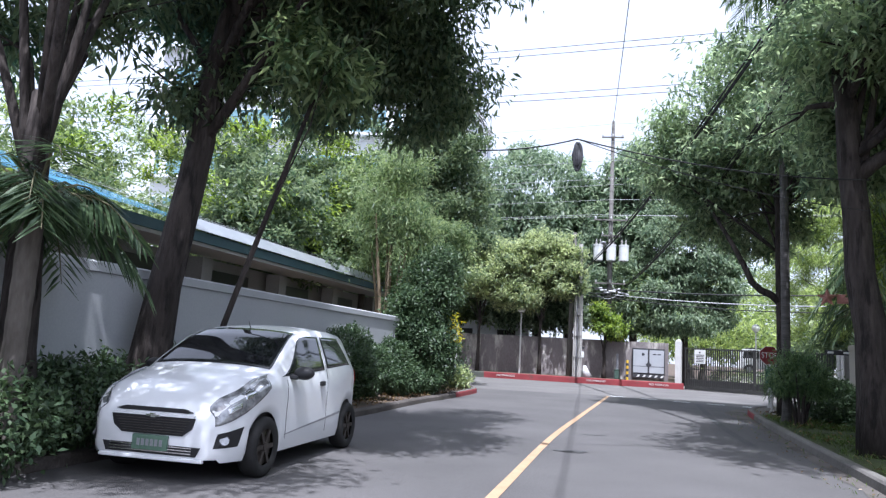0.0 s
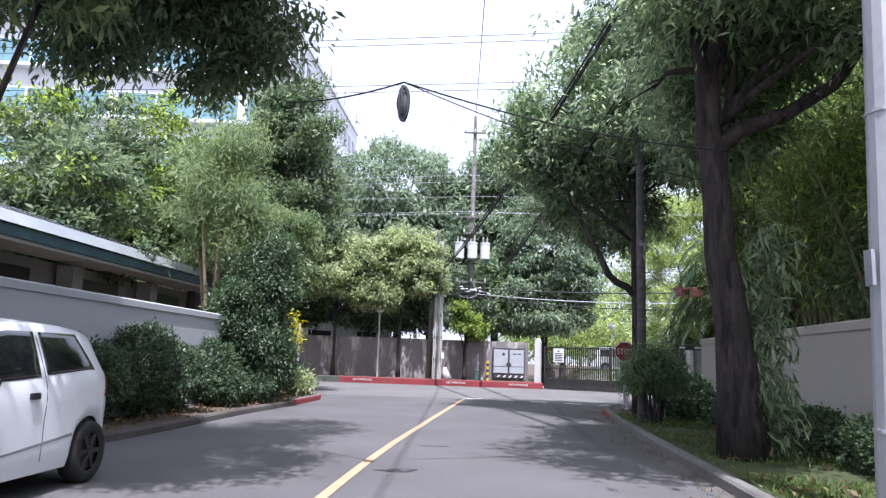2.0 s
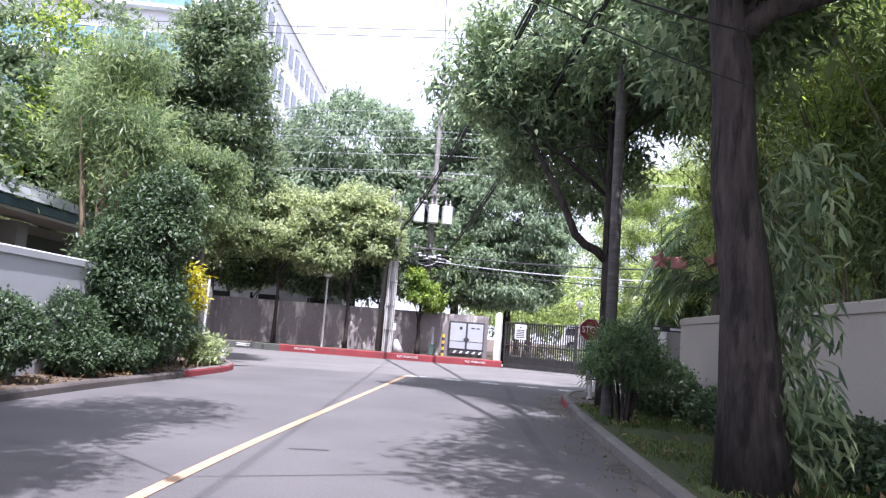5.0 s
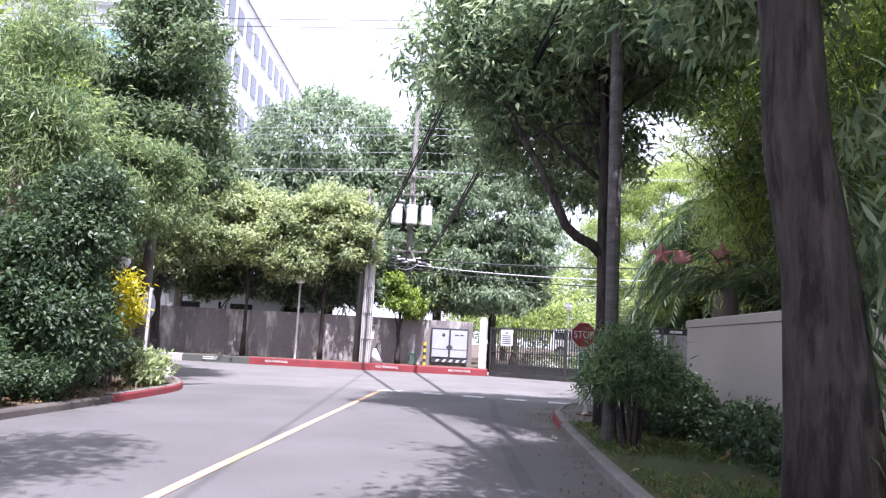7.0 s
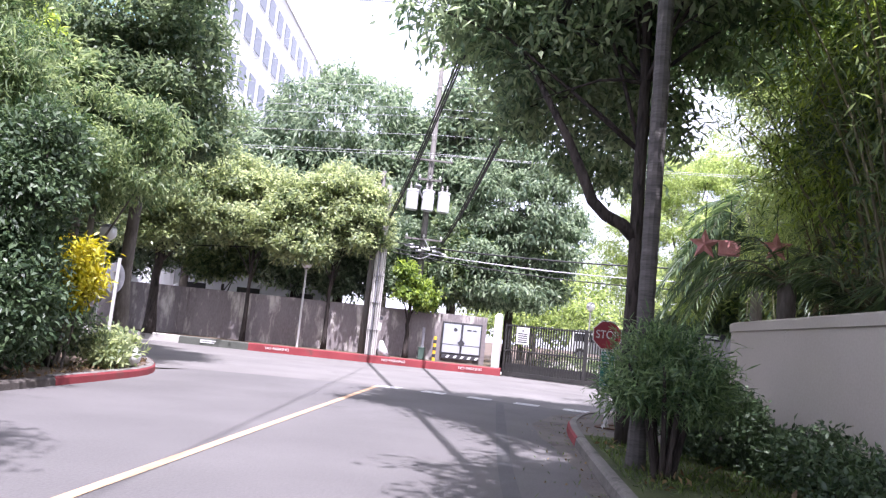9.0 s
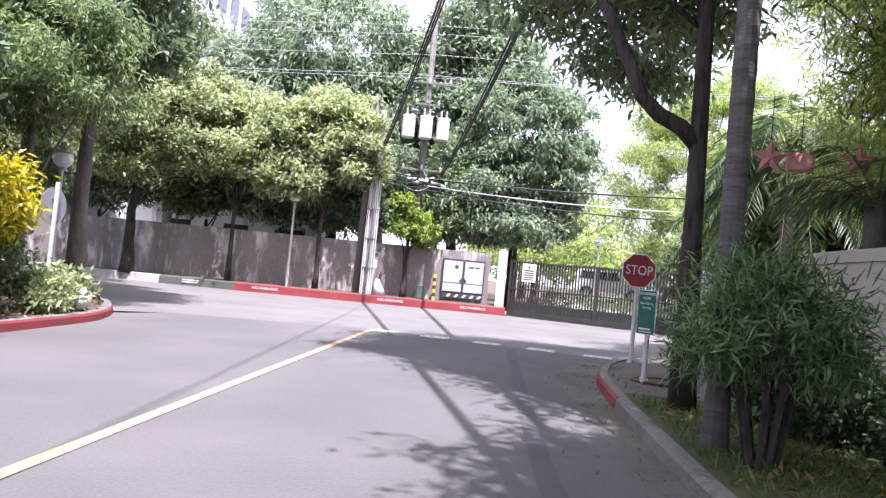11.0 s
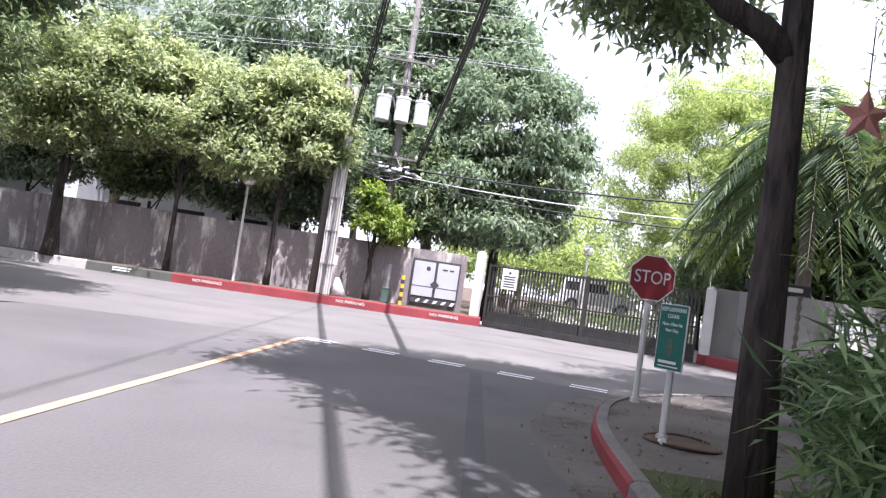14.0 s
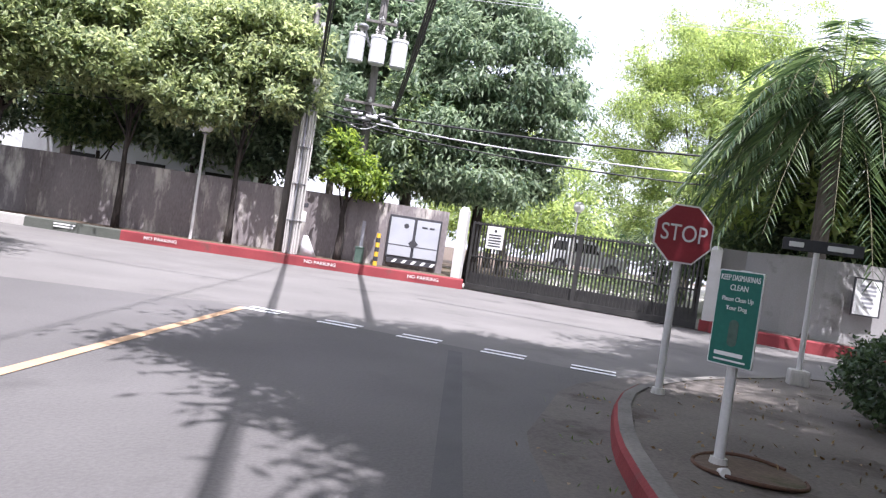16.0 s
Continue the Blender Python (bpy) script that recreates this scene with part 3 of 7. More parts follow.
i0 = next(i for i, p in enumerate(KERB_R) if p[1] > 22.4)
i1 = next(i for i, p in enumerate(KERB_R) if p[0] > 9.3)
kerb("kerb_right", KERB_R[:i0 + 1], 0.13, 0.125, KERB, "stained grey concrete kerb beside the grass verge")
kerb("kerb_corner", KERB_R[i0:i1 + 1], 0.135, 0.13, KERB, "grey kerb with a chipped red face round the street corner", 1, KERB_RED)
kerb("kerb_right_end", KERB_R[i1:], 0.13, 0.16, KERB, "stained grey concrete kerb along the cross street")
j0 = next(i for i, p in enumerate(KERB_L) if p[1] > 23.6)
j1 = next(i for i, p in enumerate(KERB_L) if p[1] > 30.2)
kerb("kerb_left", KERB_L[:j0 + 1], 0.11, 0.16, KERB_BROWN, "dark weathered concrete kerb beside the parked car", -1)
kerb("kerb_tip", KERB_L[j0:j1 + 1], 0.13, 0.17, KERB, "grey kerb with a faded red face at the street corner", -1, KERB_RED)
kerb("kerb_left_end", KERB_L[j1:], 0.12, 0.16, KERB, "grey concrete kerb of the cross street", -1)
k0 = next(i for i, p in enumerate(FAR_L) if p[0] > -1.9)
k1 = next(i for i, p in enumerate(FAR_L) if p[0] > 0.5)
kerb("kerb_far_pale", FAR_L[:k0 + 1], 0.27, 0.2, KERB_LIGHT, "pale bare concrete kerb along the old wall", -1)
kerb("kerb_far_dark", FAR_L[k0:k1 + 1], 0.27, 0.2, KERB_DARK, "dark green-painted kerb along the old wall", -1)
kerb("kerb_far_red", FAR_L[k1:], 0.27, 0.2, KERB_RED, "tall red-painted kerb with white lettering", -1)
kerb("kerb_gate_red", FAR_R, 0.27, 0.2, KERB_RED, "tall red-painted kerb beside the gate", -1)

# verges and pavements behind the kerbs
def band(name, line, d0, d1, z0, z1, material, label):
    bm = bmesh.new()
    strip(bm, offset_line(line, d0), offset_line(line, d1), z0, z1)
    return tagged(part(name, bm, material), label, "verge", "", "structure")


m0 = next(i for i, p in enumerate(KERB_R) if p[1] > 22.9)
band("verge_right", KERB_R[:m0 + 1], 0.12, 4.5, 0.115, 0.16, LAWN, "patchy dark lawn verge under the trees")
band("corner_pavement", KERB_R[m0:], 0.12, 4.5, 0.118, 0.13, PAVE, "stained concrete corner pavement with fallen leaves")
band("verge_left", KERB_L[:j1 + 1], -0.12, -3.2, 0.095, 0.12, SOIL, "bare brown soil verge with leaf litter")
band("verge_left_end", KERB_L[j1:], -0.12, -3.2, 0.095, 0.12, LAWN, "grassy verge along the cross street")
band("pavement_far", FAR_L, -0.15, -1.4, 0.255, 0.30, SOIL, "narrow soil strip at the foot of the old wall")
band("pavement_gate", FAR_R, -0.15, -1.2, 0.255, 0.29, PAVE, "narrow concrete strip at the foot of the grey wall")
bm = bmesh.new()
gut = KERB_R[20:i1 + 4]
wide = [0.17 + 0.03 * math.sin(k * 1.7) + 0.34 * min(1.0, max(0.0, (k + 20 - i0 + 3) / 7)) for k in range(len(gut))]
strip(bm, [tuple(np.array(p) + (np.array(q) - np.array(p)) * w) for p, q, w in zip(gut, offset_line(gut, -1.0), wide)], gut, 0.005, 0.012)
tagged(part("gutter", bm, GUTTER), "worn concrete gutter round the red corner kerb", "gutter", "", "structure")

# painted lines
bm = bmesh.new()
yl = smooth_line([(1.6, -3), (2.0, 1), (3.17, 11.64), (3.70, 16.35), (4.25, 20.2), (4.95, 24.9), (5.63, 29.45)], 0.5)
strip(bm, offset_line(yl, -0.05), offset_line(yl, 0.05), 0.006, 0.006)
tagged(part("centre_line", bm, PAINT_YELLOW), "worn yellow painted centre line on the asphalt", "road marking", "", "structure")
dash_from, dash_to = Vector((5.66, 29.5, 0)), Vector((9.85, 27.95, 0))
for k in range(5):
    t0 = k * 0.2235
    a, b = dash_from.lerp(dash_to, t0), dash_from.lerp(dash_to, t0 + 0.11)
    nrm = Vector((-(b - a).y, (b - a).x, 0)).normalized()
    bm = bmesh.new()
    for off in (-0.17, 0.06):
        q = [a + nrm * off, b + nrm * off, b + nrm * (off + 0.1), a + nrm * (off + 0.1)]
        bm.faces.new([bm.verts.new((v.x, v.y, 0.008)) for v in q])
    bmesh.ops.recalc_face_normals(bm, faces=bm.faces)
    tagged(part("stop_dash", bm, PAINT_WHITE), "pair of short white painted stop-line strokes", "road marking", "stop line dashes", "structure")

# darker repair strip and tar seams
bm = bmesh.new()
rs = smooth_line([(6.7, 17.2), (7.0, 20.3), (7.48, 23.8), (8.1, 28.1)], 0.4)
strip(bm, offset_line(rs, -0.075), offset_line(rs, 0.075), 0.004, 0.004)
tagged(part("repair_strip", bm, PATCH), "dark asphalt repair strip along the street edge", "road patch", "", "structure")
for nm, pts, w in (("tar_seam", [(1.1, 33.85), (3.1, 33.1), (5.1, 32.8)], 0.03),
                   ("tar_seam", [(5.0, 37.4), (5.9, 37.0)], 0.04),
                   ("tar_seam", [(8.2, 34.5), (10.5, 33.4), (13, 32.2)], 0.05), ("tar_seam", [(4.2, 17.1), (4.55, 17.15)], 0.05)):
    bm = bmesh.new()
    ln = smooth_line(pts, 0.3)
    rng = np.random.default_rng(len(pts) + int(w * 1000))
    ln = [(x + rng.normal(0, 0.012), y) for x, y in ln]
    strip(bm, offset_line(ln, -w / 2), offset_line(ln, w / 2), 0.005, 0.005)
    tagged(part(nm, bm, PATCH), "thin dark tar-filled crack in the road", "road crack", "tar seams", "structure")
bm = bmesh.new()
for x, y in ((3.84, 14.95), (4.0, 15.02), (3.95, 14.9)):
    bmesh.ops.create_circle(bm, cap_ends=True, radius=0.1, segments=9, matrix=Matrix.Translation((x, y, 0.0085)) @ Matrix.Diagonal((1.5, 0.6, 1, 1)))
tagged(part("oil_spot", bm, PATCH), "small dark oily spot beside the yellow line", "stain", "", "structure")


def no_parking(x, line, size=0.13):
    """White lettering on the face of the tall kerb."""
    i = min(range(len(line)), key=lambda k: abs(line[k][0] - x))
    (ax, ay), (bx, by) = line[max(i - 1, 0)], line[min(i + 1, len(line) - 1)]
    a = math.atan2(by - ay, bx - ax)
    px, py = line[i]
    ob = lettering("kerb_lettering", "NO PARKING", size, Matrix.Translation((x, py - 0.012 + (x - px) * math.tan(a), 0.145)) @ Matrix.Rotation(a, 4, "Z"), SIGN_WHITE, None, 0.85)
    tagged(ob, "white stencilled no-parking lettering on the red kerb", "lettering", "kerb lettering", "structure")


for x in (1.75, 5.95, 8.75):
    no_parking(x, FAR_L)
no_parking(18.4, FAR_R)
for x, z in ((-0.75, 0.185), (-0.75, 0.115)):
    bm = bmesh.new()
    box(bm, (0.62, 0.012, 0.04), (x, float(np.interp(x, [p[0] for p in FAR_L], [p[1] for p in FAR_L])) - 0.002, z), -4)
    tagged(part("kerb_text_bar", bm, SIGN_WHITE), "faded white lettering bar on the dark green kerb", "lettering", "kerb lettering", "structure")

# ---- walls ----
def wall(name, line, thick, z0, z1, material, label, cap=None, out=1):
    """A wall along a plan line, with an optional coping (height, overhang, material)."""
    bm = bmesh.new()
    swept(bm, line, [(0, z0), (0, z1), (out * thick, z1), (out * thick, z0)])
    ob = tagged(part(name, bm, material), label, "wall", "", "structure")
    if cap:
        h, o, m = cap
        bm = bmesh.new()
        swept(bm, line, [(-out * o, z1 + 0.003), (-out * o, z1 + h - 0.02), (-out * (o - 0.02), z1 + h), (out * (thick + o - 0.02), z1 + h), (out * (thick + o), z1 + h - 0.02), (out * (thick + o), z1 + 0.003)])
        part("coping", bm, m, ob)
    return ob


wall("wall_left", [(-3.6, -8), (-1.25, 12.0), (0.0, 22.7)], 0.15, -0.05, 1.80, WALL_WHITE, "long white-painted garden wall with a plain coping", (0.12, 0.03, WALL_WHITE), -1)
beige = smooth_line([(6.6, -6), (9.05, 12.2), (9.9, 18.4), (10.55, 23.2)], 0.6) + [(10.62, 23.6), (10.72, 23.88), (10.9, 24.1), (11.15, 24.22), (11.5, 24.27), (16, 24.6)]
wall("wall_right", beige, 0.18, -0.05, 1.68, WALL_BEIGE, "smooth beige garden wall with a rounded end", (0.13, 0.025, WALL_BEIGE), 1)
GREY = surface("old_stained_wall", (0.125, 0.108, 0.106), (0.235, 0.21, 0.208), 0.9, 30, 0.95, 0.6, (1, 1, 0.3), stain=(0.46, 0.43, 0.385), stain_scale=2.1, stain_at=0.515)
oldl = offset_line(FAR_L, -1.05)
wall("wall_old", [p for p in oldl if p[0] < 9.75], 0.2, -0.05, 2.08, GREY, "old grey plastered wall with peeling pale stains", None, -1)
# upright joints of the old wall
for k in range(9):
    x = 8.6 - k * 2.15
    i = min(range(len(oldl)), key=lambda q: abs(oldl[q][0] - x))
    bm = bmesh.new()
    box(bm, (0.28, 0.05, 2.06), (oldl[i][0], oldl[i][1] - 0.018, 1.03), 0, 0.01)
    part("pilaster", bm, GREY, bpy.data.objects["wall_old"])
wall("wall_gate_side", [(15.62, 36.85)] + offset_line(FAR_R, -0.85), 0.2, -0.05, 2.05, WALL_GREY, "plain grey rendered wall beside the gate", None, -1)


# ---- gate ----
def gate():
    a, b = Vector((9.98, 40.15, 0)), Vector((15.15, 36.75, 0))
    L = (b - a).length
    rz = math.degrees(math.atan2(b.y - a.y, b.x - a.x))
    ob = root("metal_gate", a.x, a.y, 0.0, rz, "closed black metal bar gate across the driveway", "gate")
    bm = bmesh.new()
    for z, h in ((0.10, 0.16), (0.95, 0.05), (1.86, 0.05)):
        box(bm, (L, 0.05, h), (L / 2, 0, z), 0, 0.006)
    for x in (0.03, L / 2 - 0.03, L / 2 + 0.03, L - 0.03):
        box(bm, (0.06, 0.06, 1.9), (x, 0.0, 0.97), 0, 0.006)
    part("gate_frame", bm, BLACK_IRON, ob)
    bar = None
    n = 62
    for k in range(n):
        x = 0.08 + (L - 0.16) * (k + 0.5) / n
        if bar is None:
            b2 = bmesh.new()
            box(b2, (0.05, 0.022, 1.86), (0, 0, 0), 0, 0.004)
            bar = part("bar", b2, BLACK_IRON, ob)
            bar.location = (x, 0.036, 0.99)
        else:
            o = new("bar", bar.data)
            o.parent = ob
            o.location = (x, 0.036, 0.99)
    b2 = bmesh.new()
    box(b2, (L - 0.12, 0.01, 0.42), (L / 2, 0.05, 0.28))
    part("kick_panel", b2, BLACK_IRON, ob, "solid black sheet along the foot of the gate")


gate()


def gate_post(x, y, h, label):
    ob = root("gate_post", x, y, 0.0, -25, label, "gate post", "gate posts")
    bm = bmesh.new()
    box(bm, (0.26, 0.26, h - 0.04), (0, 0, (h - 0.04) / 2 + 0.02), 0, 0.015)
    part("shaft", bm, POST_WHITE, ob)
    bm = bmesh.new()
    g = bmesh.ops.create_uvsphere(bm, u_segments=14, v_segments=8, radius=0.132)
    bmesh.ops.transform(bm, matrix=Matrix.Translation((0, 0, h - 0.02)) @ Matrix.Diagonal((1, 1, 0.75, 1)), verts=g["verts"])
    part("rounded_top", bm, POST_WHITE, ob, smooth=True)
    bm = bmesh.new()
    box(bm, (0.34, 0.34, 0.26), (0, 0, 0.13), 0, 0.01)
    part("foot", bm, KERB_RED, ob, "red-painted foot")


gate_post(9.72, 40.3, 2.2, "white-painted gate post with a rounded top")
gate_post(15.42, 36.75, 2.0, "white-painted gate post beside the grey wall")


# ---- poles, transformers, cables ----
def concrete_pole():
    ob = root("utility_pole", 5.12, 40.28, 0.28, 0, "slim pale concrete utility pole with strapped conduits", "utility pole")
    bm = bmesh.new()
    cyl(bm, 0.13, 0.10, -0.05, 6.35, 8)
    part("shaft", bm, CONCRETE_POLE, ob)
    for k, (dx, dy, r) in enumerate(((-0.15, -0.06, 0.035), (-0.09, -0.13, 0.03), (0.0, -0.16, 0.032), (-0.225, -0.05, 0.034), (-0.17, -0.15, 0.028), (0.07, -0.15, 0.03), (0.14, -0.08, 0.026))):
        bm = bmesh.new()
        tube(bm, [(dx, dy, 0), (dx, dy, 2.2), (dx * 0.95, dy * 0.95, 4.3)], r, 8)
        part("conduit", bm, CONCRETE_POLE if k != 1 else SIGN_BACK, ob)
    for z in (0.9, 1.9, 2.9, 3.9):
        bm = bmesh.new()
        cyl(bm, 0.2, 0.2, z, z + 0.018, 18, (-0.045, -0.04))
        part("strap", bm, SIGN_BACK, ob)
    bm = bmesh.new()
    box(bm, (0.13, 0.1, 0.28), (0.2, -0.08, 1.05), 0, 0.012)
    part("meter_box", bm, SIGN_WHITE, ob, "small white meter box")
    bm = bmesh.new()
    cyl(bm, 0.055, 0.055, 1.3, 1.42, 12, (0.23, -0.1))
    part("meter", bm, DARK_PRINT, ob, "small round dark meter")


concrete_pole()


def transformer_pole():
    ob = root("transformer_pole", 6.62, 41.7, 0.0, 0, "tall weathered wooden pole carrying three pale transformers", "utility pole")
    bm = bmesh.new()
    tube(bm, [(0, 0, -0.05), (0, 0, 6), (0.02, 0, 13.3)], [0.14, 0.12, 0.085], 10)
    part("shaft", bm, WOOD_POLE, ob, smooth=True)
    for z, w in ((8.1, 1.7), (7.3, 0.9), (4.9, 1.5), (12.4, 1.1)):
        bm = bmesh.new()
        box(bm, (w, 0.07, 0.075), (0, -0.17, z), 0, 0.008)
        arm = part("crossarm", bm, WOOD_POLE, ob)
        for k in range(3):
            bm = bmesh.new()
            x = (-0.45 + 0.45 * k) * w
            cyl(bm, 0.045, 0.02, z + 0.05, z + 0.2, 8, (x, -0.17))
            cyl(bm, 0.06, 0.06, z + 0.1, z + 0.125, 10, (x, -0.17))
            part("insulator", bm, SIGN_WHITE, arm, "small pale insulator")
    for k, x in enumerate((-0.62, 0.0, 0.62)):
        bm = bmesh.new()
        yy = -0.42 if k != 1 else -0.5
        cyl(bm, 0.235, 0.235, 5.75, 6.5, 18, (x, yy))
        cyl(bm, 0.25, 0.25, 6.46, 6.53, 18, (x, yy))
        cyl(bm, 0.2, 0.2, 5.72, 5.75, 18, (x, yy))
        tank = part("transformer", bm, TRANSFORMER, ob, "pale grey cylindrical transformer tank", smooth=False)
        tank.location.z = 0.26
        for sx in (-0.09, 0.1):
            bm = bmesh.new()
            cyl(bm, 0.035, 0.02, 6.53, 6.82, 8, (x + sx, yy))
            for q in range(3):
                cyl(bm, 0.05, 0.05, 6.57 + 0.07 * q, 6.59 + 0.07 * q, 8, (x + sx, yy))
            part("bushing", bm, CONCRETE_POLE, tank)
        bm = bmesh.new()
        box(bm, (0.1, 0.3, 0.08), (x, yy + 0.3, 6.1))
        part("bracket", bm, SIGN_BACK, tank)
    for k in range(3):
        bm = bmesh.new()
        x = -0.5 + 0.5 * k
        tube(bm, bend((x, -0.3, 8.0), (x * 0.9, -0.42, 6.8), -0.08, 5), 0.012, 5)
        part("drop_wire", bm, CABLE, ob)
    bm = bmesh.new()
    tube(bm, [(-0.1, -0.15, 6.2), (-0.3, -0.8, 6.55), (-0.42, -1.35, 6.75)], 0.03, 7)
    arm = part("lamp_arm", bm, SIGN_BACK, ob)
    bm = bmesh.new()
    g = bmesh.ops.create_uvsphere(bm, u_segments=12, v_segments=8, radius=0.15)
    bmesh.ops.transform(bm, matrix=Matrix.Translation((-0.45, -1.45, 6.72)) @ Matrix.Diagonal((1, 1.6, 0.55, 1)), verts=g["verts"])
    part("lamp_head", bm, SIGN_BACK, arm, "grey street lamp head", smooth=True)
    rng = np.random.default_rng(17)
    for k in range(7):
        bm = bmesh.new()
        x, z = -0.55 + 0.22 * k, 4.5 + rng.uniform(-0.14, 0.16)
        cyl(bm, 0.055, 0.045, -0.17, 0.17, 10, m=Matrix.Translation((x, -0.3 - 0.06 * (k % 2), z)) @ Matrix.Rotation(radians(90 + rng.uniform(-18, 18)), 4, "Y"))
        part("splice_case", bm, WIRE_GREY, ob, "pale cable splice case")
    for k in range(9):
        bm = bmesh.new()
        a, b = rng.uniform(-0.7, 0.2), rng.uniform(0.2, 1.0)
        tube(bm, bend((a, -0.28, 4.5 + rng.uniform(-0.25, 0.35)), (b, -0.34, 4.5 + rng.uniform(-0.3, 0.3)), rng.uniform(0.05, 0.4), 8), 0.014, 5)
        part("slack_cable", bm, CABLE if k % 3 else WIRE_GREY, ob, "loose loop of cable")


transformer_pole()


def old_pole():
    ob = root("leaning_pole", 4.72, 40.6, 0.25, 0, "dark weathered wooden pole beside the concrete pole", "utility pole")
    bm = bmesh.new()
    tube(bm, [(0, 0, -0.05), (0.03, 0.05, 4), (0.12, 0.1, 7.0)], [0.12, 0.11, 0.09], 9)
    part("shaft", bm, WOOD_POLE, ob, smooth=True)


old_pole()


def steel_pole():
    ob = root("steel_pole", 7.5, 12.4, 0.11, 0, "thick grey galvanised steel pole on the grass verge", "utility pole")
    bm = bmesh.new()
    tube(bm, [(0.022 * z, 0, z) for z in (-0.05, 0.6, 3, 5.4, 8, 10.2)], [0.19, 0.185, 0.167, 0.15, 0.13, 0.115], 14)
    part("shaft", bm, STEEL_POLE, ob)
    for z in (0.62, 2.95, 5.4):
        bm = bmesh.new()
        r = 0.195 - 0.08 * z / 10.2 + 0.006
        cyl(bm, r, r, z, z + 0.025, 14, (0.022 * z, 0))
        part("seam_ring", bm, STEEL_POLE, ob)
    bm = bmesh.new()
    box(bm, (0.03, 0.09, 0.26), (-0.185, -0.03, 1.78), 0, 0.005)
    part("hatch", bm, SIGN_BACK, ob, "small grey hand-hole cover")
    bm = bmesh.new()
    cyl(bm, 0.26, 0.24, -0.03, 0.06, 16)
    part("base_collar", bm, CONCRETE_POLE, ob)


steel_pole()


def cable(name, p0, p1, sag, r, material, label, n=16):
    bm = bmesh.new()
    tube(bm, bend(p0, p1, sag, n), r, 5)
    return tagged(part(name, bm, material), label, "cable", "overhead cables")


# thin lines along the cross street, carried by the tall wooden pole
for x, z in ((0.0, 13.1), (-0.4, 12.15), (0.4, 11.2), (-0.5, 10.2), (0.5, 9.95), (0.1, 9.15), (-0.8, 8.35), (0.8, 8.35)):
    cable("power_line", (-40, 52, z + 0.9), (6.62 + x, 41.5, z), 0.5, 0.0095, WIRE_GREY, "thin overhead power line along the cross street")
    cable("power_line", (6.62 + x, 41.5, z), (40, 32, z + 0.4), 0.5, 0.0095, WIRE_GREY, "thin overhead power line along the cross street")
# pairs that pass high above the junction
for z in (17.7, 17.35, 15.2, 14.85):
    cable("high_line", (-45, 50, z + 0.4), (45, 34, z + 0.4), 0.9, 0.016, CABLE, "thin wire of a pair passing high above the junction", 24)
# service lines from the poles to the steel pole
for dx, dz, sg in ((0.0, 0.0, 0.6), (0.045, 0.03, 0.62), (-0.035, 0.04, 0.59)):
    cable("service_cable", (5.2 + dx, 40.2, 5.3 + dz), (7.7 + dx, 12.0, 7.8 + dz), sg, 0.019, CABLE, "black service cable over the street", 24)
    cable("service_cable", (7.35 + dx, 41.3, 4.75 + dz), (7.85 + dx, 12.0, 7.2 + dz), sg, 0.021, CABLE, "black service cable over the street", 24)
cable("service_cable", (6.62, 41.6, 13.1), (4.2, 4.0, 9.3), 0.4, 0.014, CABLE, "thin dark wire from the pole top over the street", 24)
for k, (z0, z1, sg) in enumerate(((4.6, 4.9, 0.5), (4.35, 4.5, 0.65), (4.2, 4.4, 0.8))):
    cable("telephone_cable", (6.6, 41.5, z0), (26, 33.6, z1 + 0.3), sg, 0.022 if k else 0.03, WIRE_GREY if k == 1 else CABLE, "sagging telephone cable towards the gate")
    cable("telephone_cable", (5.1, 40.2, z0), (6.6, 41.5, z0 + 0.05), 0.06, 0.022, CABLE, "black telephone cable between the two poles")
    cable("telephone_cable", (-30, 47.5, z1), (5.1, 40.2, z0), sg, 0.02, CABLE, "black telephone cable along the old wall")


def cable_bundle():
    ob = root("cable_bundle", 3.86, 13.95, 3.55, 0, "dark wrapped coil of cable hanging from a street wire", "cable coil")
    for k in range(5):
        bm = bmesh.new()
        pts = []
        for i in range(15):
            a = 2 * math.pi * i / 14
            pts.append((0.045 * math.cos(a) * math.cos(0.9 * k) + 0.02 * math.sin(2.3 * k), 0.045 * math.cos(a) * math.sin(0.9 * k), 0.03 * math.sin(3.1 * k) + (0.10 + 0.018 * k) * math.sin(a)))
        tube(bm, pts, 0.018, 6)
        part("coil", bm, CLOTH_DARK, ob)
    bm = bmesh.new()
    g = bmesh.ops.create_icosphere(bm, subdivisions=2, radius=0.06)
    bmesh.ops.transform(bm, matrix=Matrix.Translation((0.01, 0, -0.03)) @ Matrix.Diagonal((0.85, 0.8, 2.1, 1)), verts=g["verts"])
    part("wrapping", bm, CLOTH_DARK, ob, smooth=True)


cable_bundle()
cable("sagging_wire", (2.48, 15.4, 4.03), (3.86, 13.95, 3.76), 0.05, 0.009, CABLE, "dark wire stretched across the street between trees")
cable("sagging_wire", (3.86, 13.95, 3.76), (7.8, 15.6, 3.75), 0.12, 0.009, CABLE, "dark wire stretched across the street between trees")
cable("sagging_wire", (3.86, 13.95, 3.76), (7.8, 15.7, 3.35), 0.12, 0.006, CABLE, "thin dark wire stretched across the street between trees")


